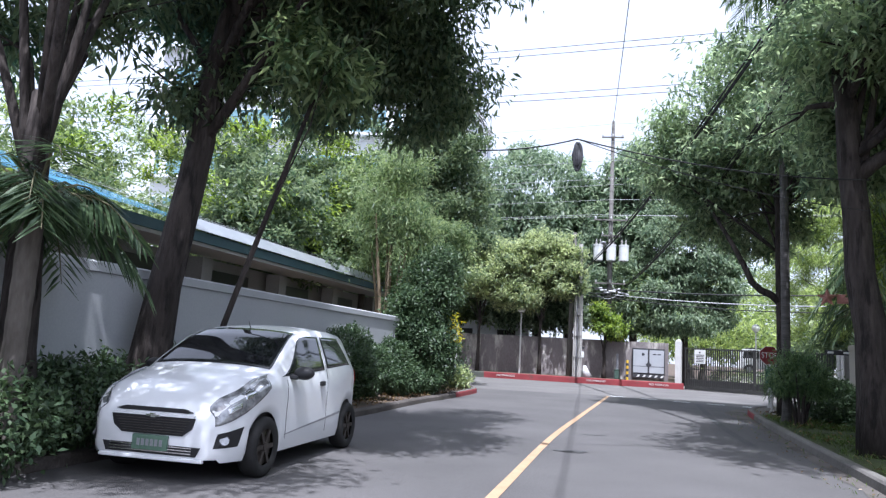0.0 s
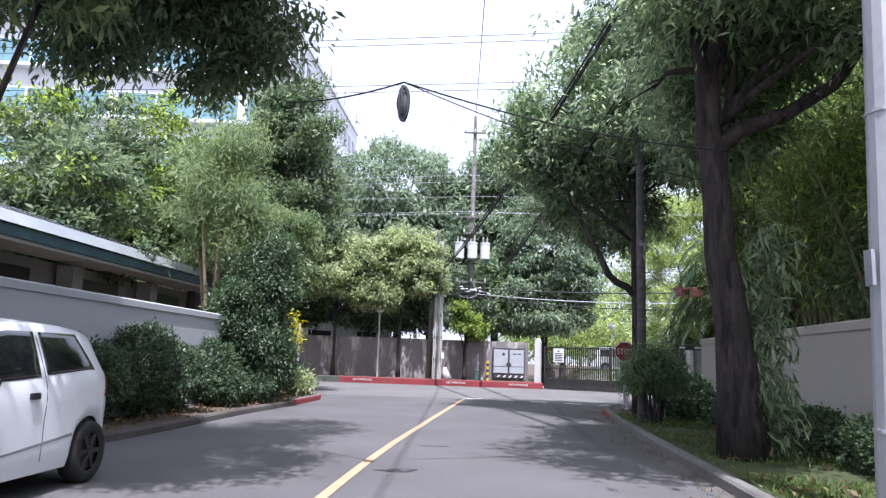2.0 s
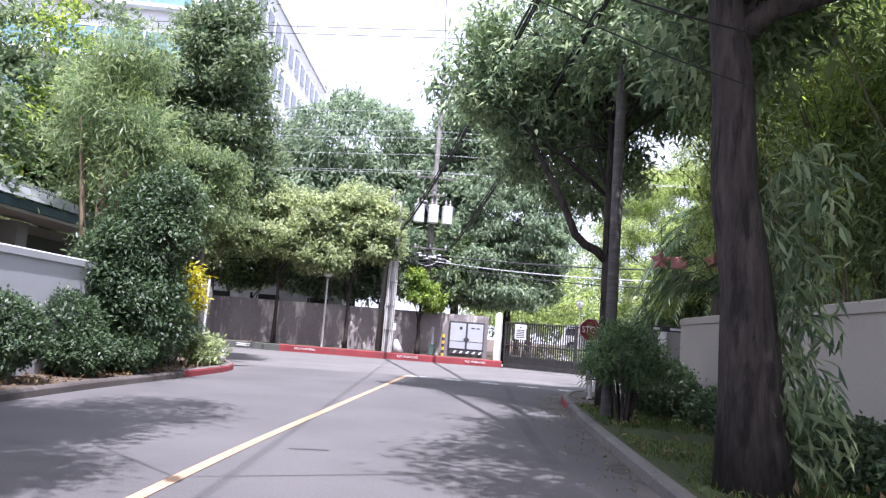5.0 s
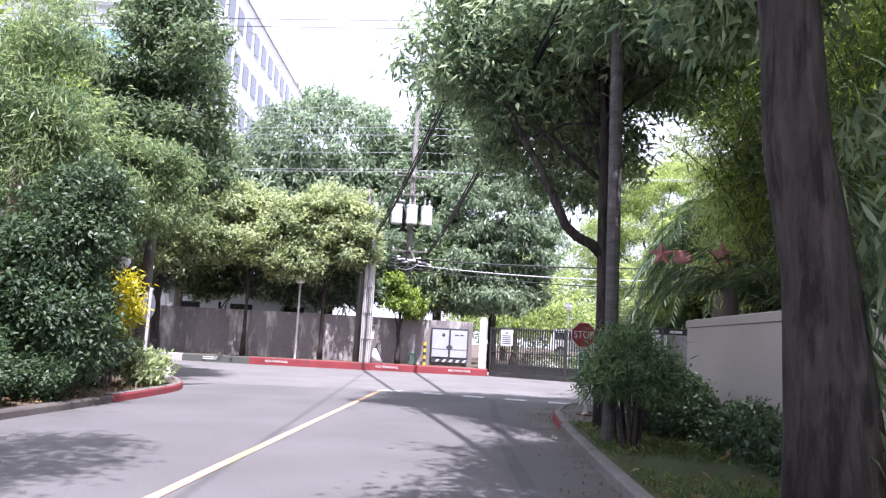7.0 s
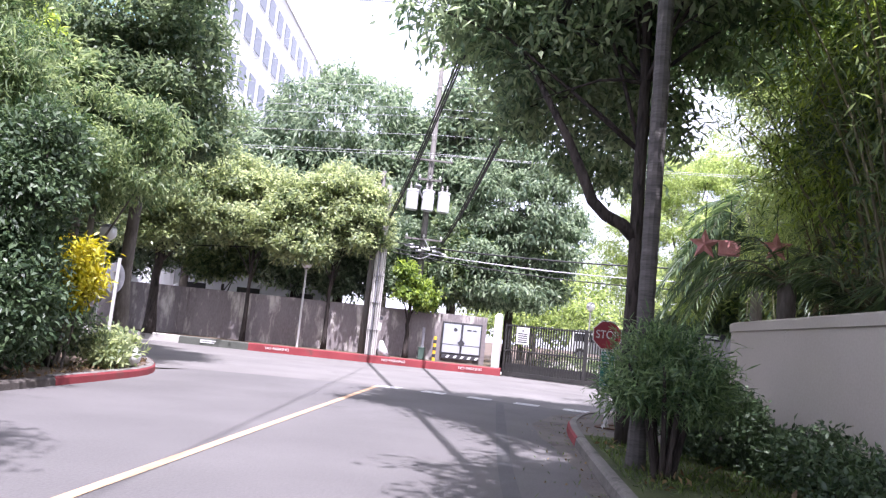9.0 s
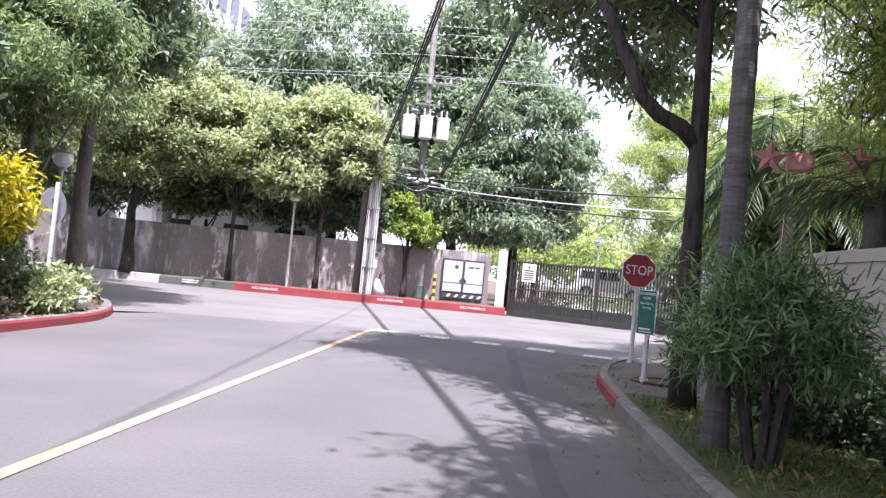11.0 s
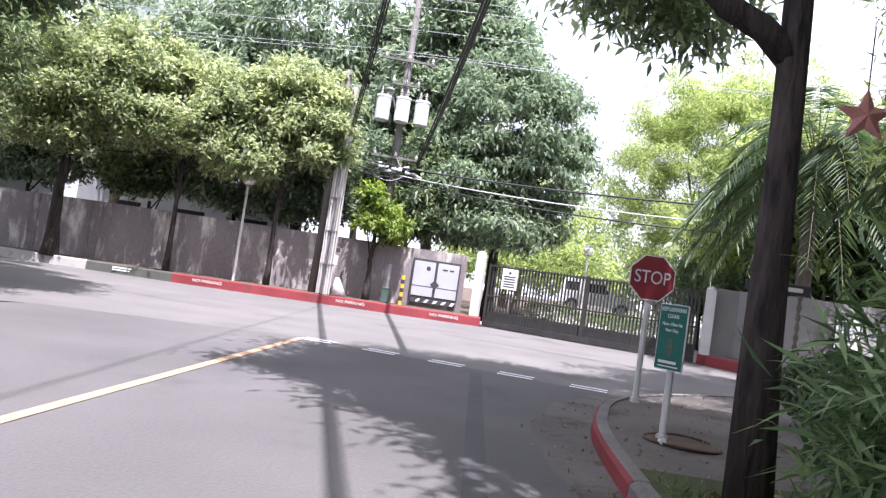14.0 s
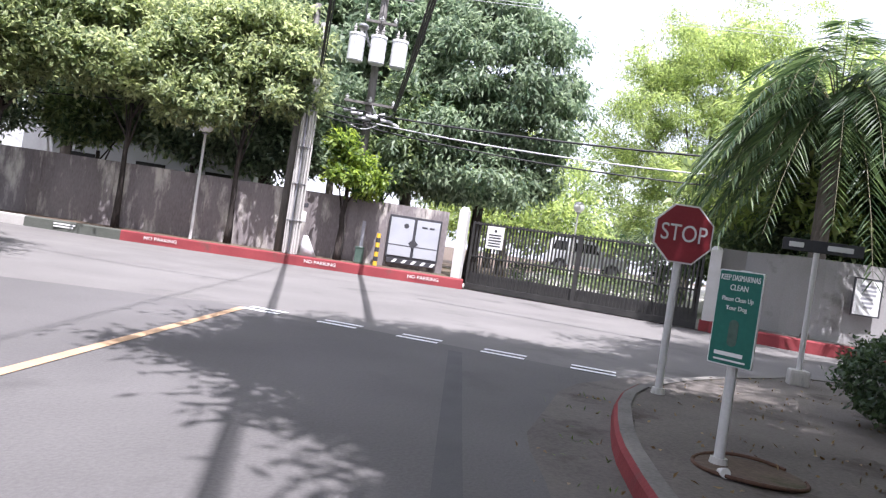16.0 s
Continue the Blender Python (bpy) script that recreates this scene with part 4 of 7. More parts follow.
# ---- signs ----
def post_sign(name, x, y, z, h, r, rz, label, category):
    ob = root(name, x, y, z, rz, label, category)
    bm = bmesh.new()
    cyl(bm, r, r, -0.03, h, 14)
    part("post", bm, POST_WHITE, ob, "white-painted steel post", smooth=False)
    bm = bmesh.new()
    cyl(bm, r * 2.0, r * 1.6, -0.02, 0.05, 14)
    part("base", bm, CONCRETE_POLE, ob)
    return ob


def stop_sign():
    ob = post_sign("stop_sign", 9.65, 26.4, 0.12, 1.62, 0.033, -6, "red octagonal stop sign on a white steel post", "traffic sign")
    R = 0.275
    oct_pts = [(R * math.cos(radians(22.5 + 45 * k)), 1.4 + R * math.sin(radians(22.5 + 45 * k))) for k in range(8)]
    bm = bmesh.new()
    plate(bm, oct_pts, -0.05, -0.036)
    face = part("panel", bm, SIGN_WHITE, ob, "white-edged sign plate")
    bm = bmesh.new()
    plate(bm, [(x * 0.945, 1.4 + (z - 1.4) * 0.945) for x, z in oct_pts], -0.053, -0.049)
    part("red_face", bm, SIGN_RED, face)
    lettering("lettering", "STOP", 0.205, Matrix.Translation((0, -0.056, 1.4)), SIGN_WHITE, face, 0.40)
    for z in (1.25, 1.55):
        bm = bmesh.new()
        box(bm, (0.09, 0.02, 0.03), (0, -0.034, z))
        part("bracket", bm, SIGN_BACK, ob)


stop_sign()


def dog_sign():
    ob = post_sign("community_sign", 9.09, 24.3, 0.11, 1.12, 0.03, -58, "tall green notice sign with white lettering on a white post", "sign")
    bm = bmesh.new()
    plate(bm, round_rect(0.265, 0.54, 0.012, 0, 0.845), -0.05, -0.036)
    face = part("panel", bm, SIGN_WHITE, ob)
    bm = bmesh.new()
    plate(bm, round_rect(0.253, 0.528, 0.01, 0, 0.845), -0.053, -0.049)
    part("green_face", bm, SIGN_GREEN, face)
    lettering("lettering", "KEEP DASMARINAS", 0.047, Matrix.Translation((0, -0.056, 1.07)), SIGN_WHITE, face, 0.232)
    lettering("lettering", "CLEAN", 0.046, Matrix.Translation((0, -0.056, 1.015)), SIGN_WHITE, face, 0.105)
    lettering("lettering", "Please Clean Up", 0.036, Matrix.Translation((0, -0.056, 0.95)), SIGN_WHITE, face, 0.185)
    lettering("lettering", "Your Dog", 0.036, Matrix.Translation((0, -0.056, 0.9)), SIGN_WHITE, face, 0.125)
    bm = bmesh.new()
    for cx, w, z, h in ((-0.01, 0.17, 0.64, 0.022), (0.0, 0.19, 0.605, 0.01)):
        plate(bm, round_rect(w, h, 0.003, cx, z), -0.056, -0.052)
    part("text_bars", bm, SIGN_WHITE, face)
    bm = bmesh.new()
    plate(bm, round_rect(0.055, 0.15, 0.025, 0.0, 0.76), -0.056, -0.052)
    part("plain_emblem", bm, TRUNK_GREEN, face, "plain dark printed patch")


dog_sign()
# brown earth cover and a pale cup at the foot of the green sign
ob = root("planting_ring", 9.22, 24.2, 0.12, 20, "low brown earthenware ring on the pavement", "planter ring")
bm = bmesh.new()
tube(bm, [(0.3 * math.cos(a), 0.3 * math.sin(a), 0.012 + 0.01 * math.sin(2 * a)) for a in [2 * math.pi * k / 30 * 0.9 for k in range(31)]], 0.011, 7)
part("rim", bm, BROWN_RING, ob)
bm = bmesh.new()
bmesh.ops.create_circle(bm, cap_ends=True, radius=0.29, segments=24, matrix=Matrix.Translation((0, 0, 0.008)))
part("soil_disc", bm, SOIL, ob)
bm = bmesh.new()
cyl(bm, 0.02, 0.028, 0.0, 0.065, 12, m=Matrix.Translation((8.98, 24.05, 0.146)) @ Matrix.Rotation(radians(78), 4, "X"))
tagged(part("paper_cup", bm, SIGN_WHITE), "small crumpled white paper cup on the pavement", "litter")


def street_name_sign():
    ob = post_sign("street_name_sign", 12.15, 28.2, 0.12, 1.55, 0.032, -22, "white post with a dark green street name blade", "street sign")
    bm = bmesh.new()
    box(bm, (0.22, 0.22, 0.2), (0, 0, 0.08), 0, 0.03)
    part("footing", bm, CONCRETE_POLE, ob, "pale concrete footing block")
    bm = bmesh.new()
    box(bm, (0.86, 0.03, 0.14), (0.05, -0.02, 1.62), 0, 0.006)
    blade = part("blade", bm, DARK_PRINT, ob, "dark street name blade")
    for cx, w in ((-0.26, 0.2), (0.26, 0.34)):
        bm = bmesh.new()
        plate(bm, round_rect(w * 0.8, 0.06, 0.01, cx * 0.9, 1.62), -0.04, -0.036)
        part("text_bar", bm, SIGN_WHITE, blade)


street_name_sign()


def round_sign():
    ob = post_sign("round_sign", 1.0, 26.4, 0.12, 1.85, 0.03, 76, "grey-backed round traffic sign on a white post", "traffic sign")
    bm = bmesh.new()
    plate(bm, [(0.27 * math.cos(2 * math.pi * k / 28), 1.5 + 0.27 * math.sin(2 * math.pi * k / 28)) for k in range(28)], 0.034, 0.044)
    p = part("panel", bm, SIGN_BACK, ob, "round grey sign plate")
    for z in (1.38, 1.62):
        bm = bmesh.new()
        box(bm, (0.12, 0.015, 0.04), (0, 0.03, z))
        part("bracket", bm, SIGN_BACK, ob)
    bm = bmesh.new()
    box(bm, (0.07, 0.006, 0.42), (0.06, 0.031, 1.5))
    part("stiffener", bm, SIGN_WHITE, p)


round_sign()


def globe_lamp(x, y, z, h, label):
    ob = root("globe_lamp", x, y, z, 0, label, "street lamp", "globe lamps")
    bm = bmesh.new()
    cyl(bm, 0.045, 0.035, -0.03, h, 12)
    part("post", bm, POST_WHITE, ob)
    bm = bmesh.new()
    cyl(bm, 0.1, 0.06, h - 0.02, h + 0.06, 14)
    part("collar", bm, SIGN_BACK, ob)
    bm = bmesh.new()
    g = bmesh.ops.create_uvsphere(bm, u_segments=20, v_segments=12, radius=0.21)
    bmesh.ops.transform(bm, matrix=Matrix.Translation((0, 0, h + 0.22)), verts=g["verts"])
    part("globe", bm, GLOBE, ob, "milky white lamp globe", smooth=True)
    bm = bmesh.new()
    cyl(bm, 0.2, 0.1, h + 0.33, h + 0.42, 18)
    part("cap", bm, SIGN_BACK, ob)


globe_lamp(15.0, 47.0, 0.0, 3.1, "white globe lamp on a white post behind the gate")
globe_lamp(16.5, 41.2, 0.0, 2.8, "white globe lamp on a white post behind the gate")
globe_lamp(2.36, 40.55, 0.28, 2.9, "globe lamp on a thin pale post at the old wall")
globe_lamp(-1.5, 31.9, 0.1, 2.6, "globe lamp on a white post at the street corner")


def cabinet():
    ob = root("meter_cabinet", 8.42, 40.72, 0.42, -2, "pale grey two-door meter cabinet in a dark frame", "cabinet")
    W, H = 1.5, 1.22
    bm = bmesh.new()
    box(bm, (W, 0.12, H), (0, 0, H / 2 + 0.14), 0, 0.012)
    part("frame", bm, DARK_PRINT, ob, "dark steel frame")
    for sx in (-1, 1):
        bm = bmesh.new()
        box(bm, (W / 2 - 0.09, 0.03, H - 0.14), (sx * (W / 4 - 0.005), -0.066, H / 2 + 0.14), 0, 0.008)
        d = part("door", bm, CABINET, ob, "pale grey steel door")
        bm = bmesh.new()
        box(bm, (W / 2 - 0.09, 0.006, 0.02), (sx * (W / 4 - 0.005), -0.084, 0.52))
        part("seam", bm, DARK_PRINT, d)
    bm = bmesh.new()
    plate(bm, [(0, 0.45), (0.14, 0.6), (0, 0.75), (-0.14, 0.6)], -0.092, -0.08)
    part("lock_plate", bm, DARK_PRINT, ob, "dark diamond-shaped lock plate")
    bm = bmesh.new()
    plate(bm, [(-0.25 + 0.07 * math.cos(a), 1.08 + 0.07 * math.sin(a)) for a in [2 * math.pi * k / 16 for k in range(16)]], -0.086, -0.082)
    plate(bm, round_rect(0.16, 0.05, 0.005, 0.27, 1.1), -0.086, -0.082)
    plate(bm, round_rect(0.14, 0.05, 0.005, 0.48, 1.1), -0.086, -0.082)
    part("markings", bm, DARK_PRINT, ob)
    bm = bmesh.new()
    box(bm, (W - 0.1, 0.14, 0.14), (0, 0.0, 0.06), 0, 0.01)
    st = part("plinth", bm, DARK_PRINT, ob)
    bm = bmesh.new()
    for k in range(5):
        x = -0.55 + 0.27 * k
        plate(bm, [(x, 0.02), (x + 0.1, 0.02), (x + 0.18, 0.12), (x + 0.08, 0.12)], -0.074, -0.071)
    part("hazard_stripes", bm, SIGN_WHITE, st, "worn pale hazard stripes")


cabinet()
# small things at the foot of the old wall
ob = root("guard_post", 7.42, 40.45, 0.29, 0, "short black and yellow striped guard post", "bollard")
for k in range(7):
    bm = bmesh.new()
    cyl(bm, 0.06, 0.06, 0.13 * k - 0.02, 0.13 * (k + 1) - 0.02, 12)
    part("band", bm, STRIPE_YELLOW if k % 2 == 0 else DARK_PRINT, ob)
ob = root("utility_box", 6.95, 40.5, 0.29, 0, "small grey-green utility pedestal box", "utility box")
bm = bmesh.new(); box(bm, (0.24, 0.2, 0.42), (0, 0, 0.2), 0, 0.015); part("body", bm, TRUNK_GREEN, ob)
bm = bmesh.new(); box(bm, (0.27, 0.23, 0.04), (0, 0, 0.42), 0, 0.01); part("lid", bm, TRUNK_GREEN, ob)
bm = bmesh.new(); box(bm, (0.1, 0.1, 0.75), (0.02, 0.08, 0.8), 0, 0.01); part("riser", bm, SIGN_BACK, ob)
bm = bmesh.new()
g = bmesh.ops.create_cone(bm, cap_ends=True, segments=9, radius1=0.28, radius2=0.06, depth=0.55)
for v in bm.verts:
    v.co.x += 0.05 * math.sin(9 * v.co.z + v.co.y * 7)
    v.co.x -= 0.25 * (v.co.z + 0.27)
bmesh.ops.transform(bm, matrix=Matrix.Translation((5.55, 40.35, 0.55)), verts=bm.verts)
tagged(part("white_sack", bm, BAG_WHITE, smooth=True), "slumped white plastic sack beside the concrete pole", "sack")
bm = bmesh.new()
g = bmesh.ops.create_icosphere(bm, subdivisions=3, radius=0.24)
for v in bm.verts:
    v.co *= 1 + 0.16 * noise.noise(v.co * 6)
    v.co.z *= 0.8
bmesh.ops.transform(bm, matrix=Matrix.Translation((1.2, 26.95, 0.29)), verts=bm.verts)
tagged(part("white_boulder", bm, BAG_WHITE, smooth=True), "white-painted rounded boulder at the corner planting", "boulder")


def notice(name, m, w, h, label, framed):
    ob = root(name, 0, 0, 0, 0, label, "notice")
    ob.matrix_world = m
    bm = bmesh.new()
    box(bm, (w, 0.02, h), (0, 0, 0), 0, 0.004)
    b = part("board", bm, SIGN_WHITE, ob)
    bm = bmesh.new()
    if framed:
        for k in range(6):
            plate(bm, round_rect(w * 0.6 - 0.03 * k, 0.05, 0.01, 0.02 * (k % 3), h * 0.3 - 0.09 * k), -0.014, -0.011)
    else:
        plate(bm, [(0.04 * math.cos(a), h * 0.3 + 0.04 * math.sin(a)) for a in [2 * math.pi * k / 12 for k in range(12)]], -0.014, -0.011)
        for k in range(5):
            plate(bm, round_rect(w * (0.75 - 0.06 * (k % 2)), 0.035, 0.004, 0, h * 0.12 - 0.075 * k), -0.014, -0.011)
    part("text_bars", bm, DARK_PRINT if not framed else SIGN_BACK, b)
    if framed:
        bm = bmesh.new()
        for x, z, a, c in ((0, h / 2, w + 0.03, 0.03), (0, -h / 2, w + 0.03, 0.03), (w / 2, 0, 0.03, h), (-w / 2, 0, 0.03, h)):
            box(bm, (a, 0.035, c), (x, -0.004, z), 0, 0.004)
        part("frame", bm, DARK_PRINT, ob)


notice("gate_notice", pose(10.55, 39.68, 1.52, 0, 0, -33.3), 0.5, 0.62, "small white printed notice hung on the gate", False)
notice("wall_picture", pose(17.9, 34.72, 1.35, 0, 0, -7), 0.6, 0.8, "white framed panel on the grey wall", True)


def star(x, y, z, rz, label):
    ob = root("star_lantern", x, y, z, rz, label, "lantern", "star lanterns")
    bm = bmesh.new()
    pts = [((0.24 if k % 2 == 0 else 0.1) * math.cos(math.pi / 2 + math.pi * k / 5), (0.24 if k % 2 == 0 else 0.1) * math.sin(math.pi / 2 + math.pi * k / 5)) for k in range(10)]
    ring = [bm.verts.new((px, 0, pz)) for px, pz in pts]
    f, b = bm.verts.new((0, -0.07, 0)), bm.verts.new((0, 0.07, 0))
    for k in range(10):
        bm.faces.new((ring[k], ring[(k + 1) % 10], f)); bm.faces.new((ring[(k + 1) % 10], ring[k], b))
    bmesh.ops.recalc_face_normals(bm, faces=bm.faces)
    part("body", bm, STAR_RED, ob)
    bm = bmesh.new()
    tube(bm, [(0, 0, 0.2), (0, 0, 0.75)], 0.006, 5)
    part("hanger", bm, CABLE, ob)


star(10.3, 24.0, 2.95, -20, "faded red star lantern hanging among the plants")
star(11.35, 23.9, 3.0, -20, "faded red star lantern hanging among the plants")
ob = root("red_box_lantern", 10.68, 24.0, 2.93, -20, "faded red box lantern between two stars", "lantern")
bm = bmesh.new(); box(bm, (0.3, 0.16, 0.22), (0, 0, 0), 0, 0.02); part("body", bm, STAR_RED, ob)
bm = bmesh.new(); tube(bm, [(0, 0, 0.1), (0, 0, 0.75)], 0.006, 5); part("hanger", bm, CABLE, ob)


# ---- buildings ----
def house_left():
    ob = root("garden_house", -3.3, 12.0, 0.0, -6.8, "low house with a dark blue-green eave behind the white wall", "house")
    bm = bmesh.new()
    box(bm, (8.0, 16.0, 2.75), (-4.9, 8.0, 1.375))
    part("wall", bm, HOUSE_WALL, ob)
    for k in range(5):
        bm = bmesh.new()
        box(bm, (0.05, 1.5, 1.0), (-0.88, 1.8 + 3.1 * k, 2.05), 0, 0.01)
        part("window", bm, DARK_GAP, ob, "dark window under the eave")
    for k in range(6):
        bm = bmesh.new()
        box(bm, (0.35, 0.35, 2.7), (-0.62, 0.3 + 3.1 * k, 1.35), 0, 0.01)
        part("pier", bm, HOUSE_WALL, ob)
    bm = bmesh.new()
    box(bm, (0.9, 17.0, 0.06), (-0.45, 8.0, 2.82))
    part("soffit", bm, FASCIA, ob, "pale eave underside")
    bm = bmesh.new()
    box(bm, (0.05, 17.1, 0.18), (0.03, 8.0, 2.94), 0, 0.008)
    part("fascia", bm, ROOF_BLUE, ob, "dark blue-green fascia")
    bm = bmesh.new()
    bm.faces.new([bm.verts.new(c) for c in ((0.1, 5.0, 3.05), (0.1, 16.6, 3.05), (-0.2, 16.6, 3.32), (-0.2, 5.0, 3.32))])
    part("roof_edge", bm, ROOF_SHEET, ob, "pale roof edge")
    bm = bmesh.new()
    for k in range(56):
        y0, y1 = -0.6 + 0.1 * k, -0.5 + 0.1 * k
        h = 0.03 if k % 2 else 0.0
        bm.faces.new([bm.verts.new(c) for c in ((0.12, y0, 3.1 + h), (0.12, y1, 3.1 + h), (-5.2, y1, 4.78 + h), (-5.2, y0, 4.78 + h))])
    part("blue_roof", bm, ROOF_BLUE_TILE, ob, "bright blue ribbed roof sheet")
    bm = bmesh.new()
    for k in range(20, 60):
        y0, y1 = -0.6 + 17.2 * k / 60, -0.6 + 17.2 * (k + 1) / 60
        h = 0.035 if k % 2 else 0.0
        bm.faces.new([bm.verts.new(c) for c in ((-0.2, y0, 3.33 + h), (-0.2, y1, 3.33 + h), (-5.2, y1, 4.75 + h), (-5.2, y0, 4.75 + h))])
    part("roof", bm, ROOF_SHEET, ob, "pale ribbed metal roof")


house_left()


def tower():
    """A long office block: one face turned to the street, one running away from it."""
    ob = root("office_block", -5.2, 47.0, 0.0, 0.0, "tall white office block with rows of square windows", "office building")
    top, n_f = 22.6, 7
    bm = bmesh.new()
    prism(bm, [(0, 0), (2.7, 28.0), (-16, 30), (-17, 0)], 0.0, top)
    bmesh.ops.recalc_face_normals(bm, faces=bm.faces)
    part("wall", bm, TOWER_WHITE, ob)
    bm = bmesh.new()
    prism(bm, [(0.12, -0.1), (2.82, 28.1), (-16, 30.2), (-17, -0.1)], top + 0.01, top + 0.5)
    bmesh.ops.recalc_face_normals(bm, faces=bm.faces)
    part("parapet", bm, TOWER_WHITE, ob)
    side = Vector((2.7, 28.0, 0)).normalized()
    rot = math.degrees(math.atan2(side.y, side.x))
    pane = frame_me = None
    for f in range(n_f):
        z = top - 1.9 - 2.9 * f
        if z < 4:
            break
        for k in range(14):
            p = Vector((0, 0, 0)) + side * (1.4 + 1.93 * k)
            if pane is None:
                bm = bmesh.new(); box(bm, (1.18, 0.12, 1.45), (0, 0, 0), 0, 0.02)
                w = part("window", bm, TOWER_DARK, ob); pane = w.data
                bm = bmesh.new(); box(bm, (1.34, 0.1, 0.08), (0, 0.02, -0.78)); sill = part("sill", bm, TOWER_WHITE, w); frame_me = sill.data
            else:
                w = new("window", pane); w.parent = ob
                q = new("sill", frame_me); q.parent = w
            w.matrix_local = Matrix.Translation((p.x, p.y, z)) @ Matrix.Rotation(radians(rot), 4, "Z")
        bm = bmesh.new()
        box(bm, (16, 0.12, 1.5), (-8.5, -0.02, z))
        part("window_band", bm, TOWER_GLASS, ob, "long band of teal window glass")
        for k in range(7):
            bm = bmesh.new()
            box(bm, (0.5 if k % 3 == 0 else 0.12, 0.16, 1.5), (-1.2 - 2.45 * k, -0.04, z))
            part("mullion", bm, TOWER_WHITE, ob)
        bm = bmesh.new()
        box(bm, (16.6, 0.5, 0.18), (-8.35, -0.25, z - 0.85))
        part("ledge", bm, TOWER_WHITE, ob)
    for k in range(4):
        bm = bmesh.new()
        tube(bm, [(1.0 + 0.55 * k, 10 + 5.6 * k, top + 0.4), (1.0 + 0.55 * k, 10 + 5.6 * k, top + 1.9)], 0.05, 6)
        part("roof_mast", bm, SIGN_BACK, ob)


tower()


def white_house(x, y, w, d, h, label):
    ob = root("white_house", x, y, 0, 0, label, "house", "houses behind the old wall")
    bm = bmesh.new(); box(bm, (w, d, h), (0, 0, h / 2), 0, 0.02); part("wall", bm, WALL_WHITE, ob)
    n = int(w / 2.2)
    for k in range(n):
        bm = bmesh.new()
        box(bm, (1.1, 0.08, 1.2), (-w / 2 + w * (k + 0.5) / n, -d / 2, h * 0.55), 0, 0.01)
        part("window", bm, DARK_GAP, ob)
    bm = bmesh.new(); box(bm, (w + 0.8, d + 0.8, 0.2), (0, 0, h + 0.1), 0, 0.02); part("roof", bm, ROOF_SHEET, ob)


white_house(-4.0, 51.5, 13, 5, 3.6, "low white house glimpsed between tree trunks")
ob = root("inner_hedge", 13.4, 44.0, 0.22, -30, "low clipped hedge behind the gate", "hedge")

# ---- behind the gate ----
bm = bmesh.new()
quad = [(9.6, 40.6, 0.004), (15.6, 36.7, 0.004), (27.0, 50.0, 0.85), (17.5, 56.5, 0.85)]
bm.faces.new([bm.verts.new(p) for p in quad])
bm.faces.new([bm.verts.new(p) for p in [(27.0, 50.0, 0.85), (36.0, 62.0, 0.9), (24.0, 70.0, 0.9), (17.5, 56.5, 0.85)]])
bmesh.ops.recalc_face_normals(bm, faces=bm.faces)
tagged(part("driveway", bm, KERB_LIGHT), "pale concrete driveway rising behind the gate", "driveway", "", "structure")


def garden_shed(x, y, rz):
    """A low dark-roofed outbuilding behind the beige wall."""
    ob = root("garden_shed", x, y, 0.0, rz, "low dark-roofed outbuilding behind the beige wall", "shed")
    bm = bmesh.new()
    box(bm, (3.4, 2.6, 2.4), (0, 0, 1.2), 0, 0.02)
    part("wall", bm, HOUSE_WALL, ob)
    bm = bmesh.new()
    lo = [bm.verts.new(p) for p in ((-2.0, -1.6, 2.38), (2.0, -1.6, 2.38), (2.0, 1.6, 2.38), (-2.0, 1.6, 2.38))]
    up = [bm.verts.new(p) for p in ((-2.0, -1.6, 2.5), (2.0, -1.6, 2.5), (2.0, 1.6, 2.5), (-2.0, 1.6, 2.5))]
    r1, r2 = bm.verts.new((-0.9, 0, 3.3)), bm.verts.new((0.9, 0, 3.3))
    bm.faces.new(lo[::-1])
    for i in range(4):
        bm.faces.new((lo[i], lo[(i + 1) % 4], up[(i + 1) % 4], up[i]))
    bm.faces.new((up[0], up[1], r2, r1)); bm.faces.new((up[1], up[2], r2)); bm.faces.new((up[2], up[3], r1, r2)); bm.faces.new((up[3], up[0], r1))
    bmesh.ops.recalc_face_normals(bm, faces=bm.faces)
    part("roof", bm, CAR_BLACK, ob, "dark weathered hipped roof")


garden_shed(12.4, 14.9, 8)


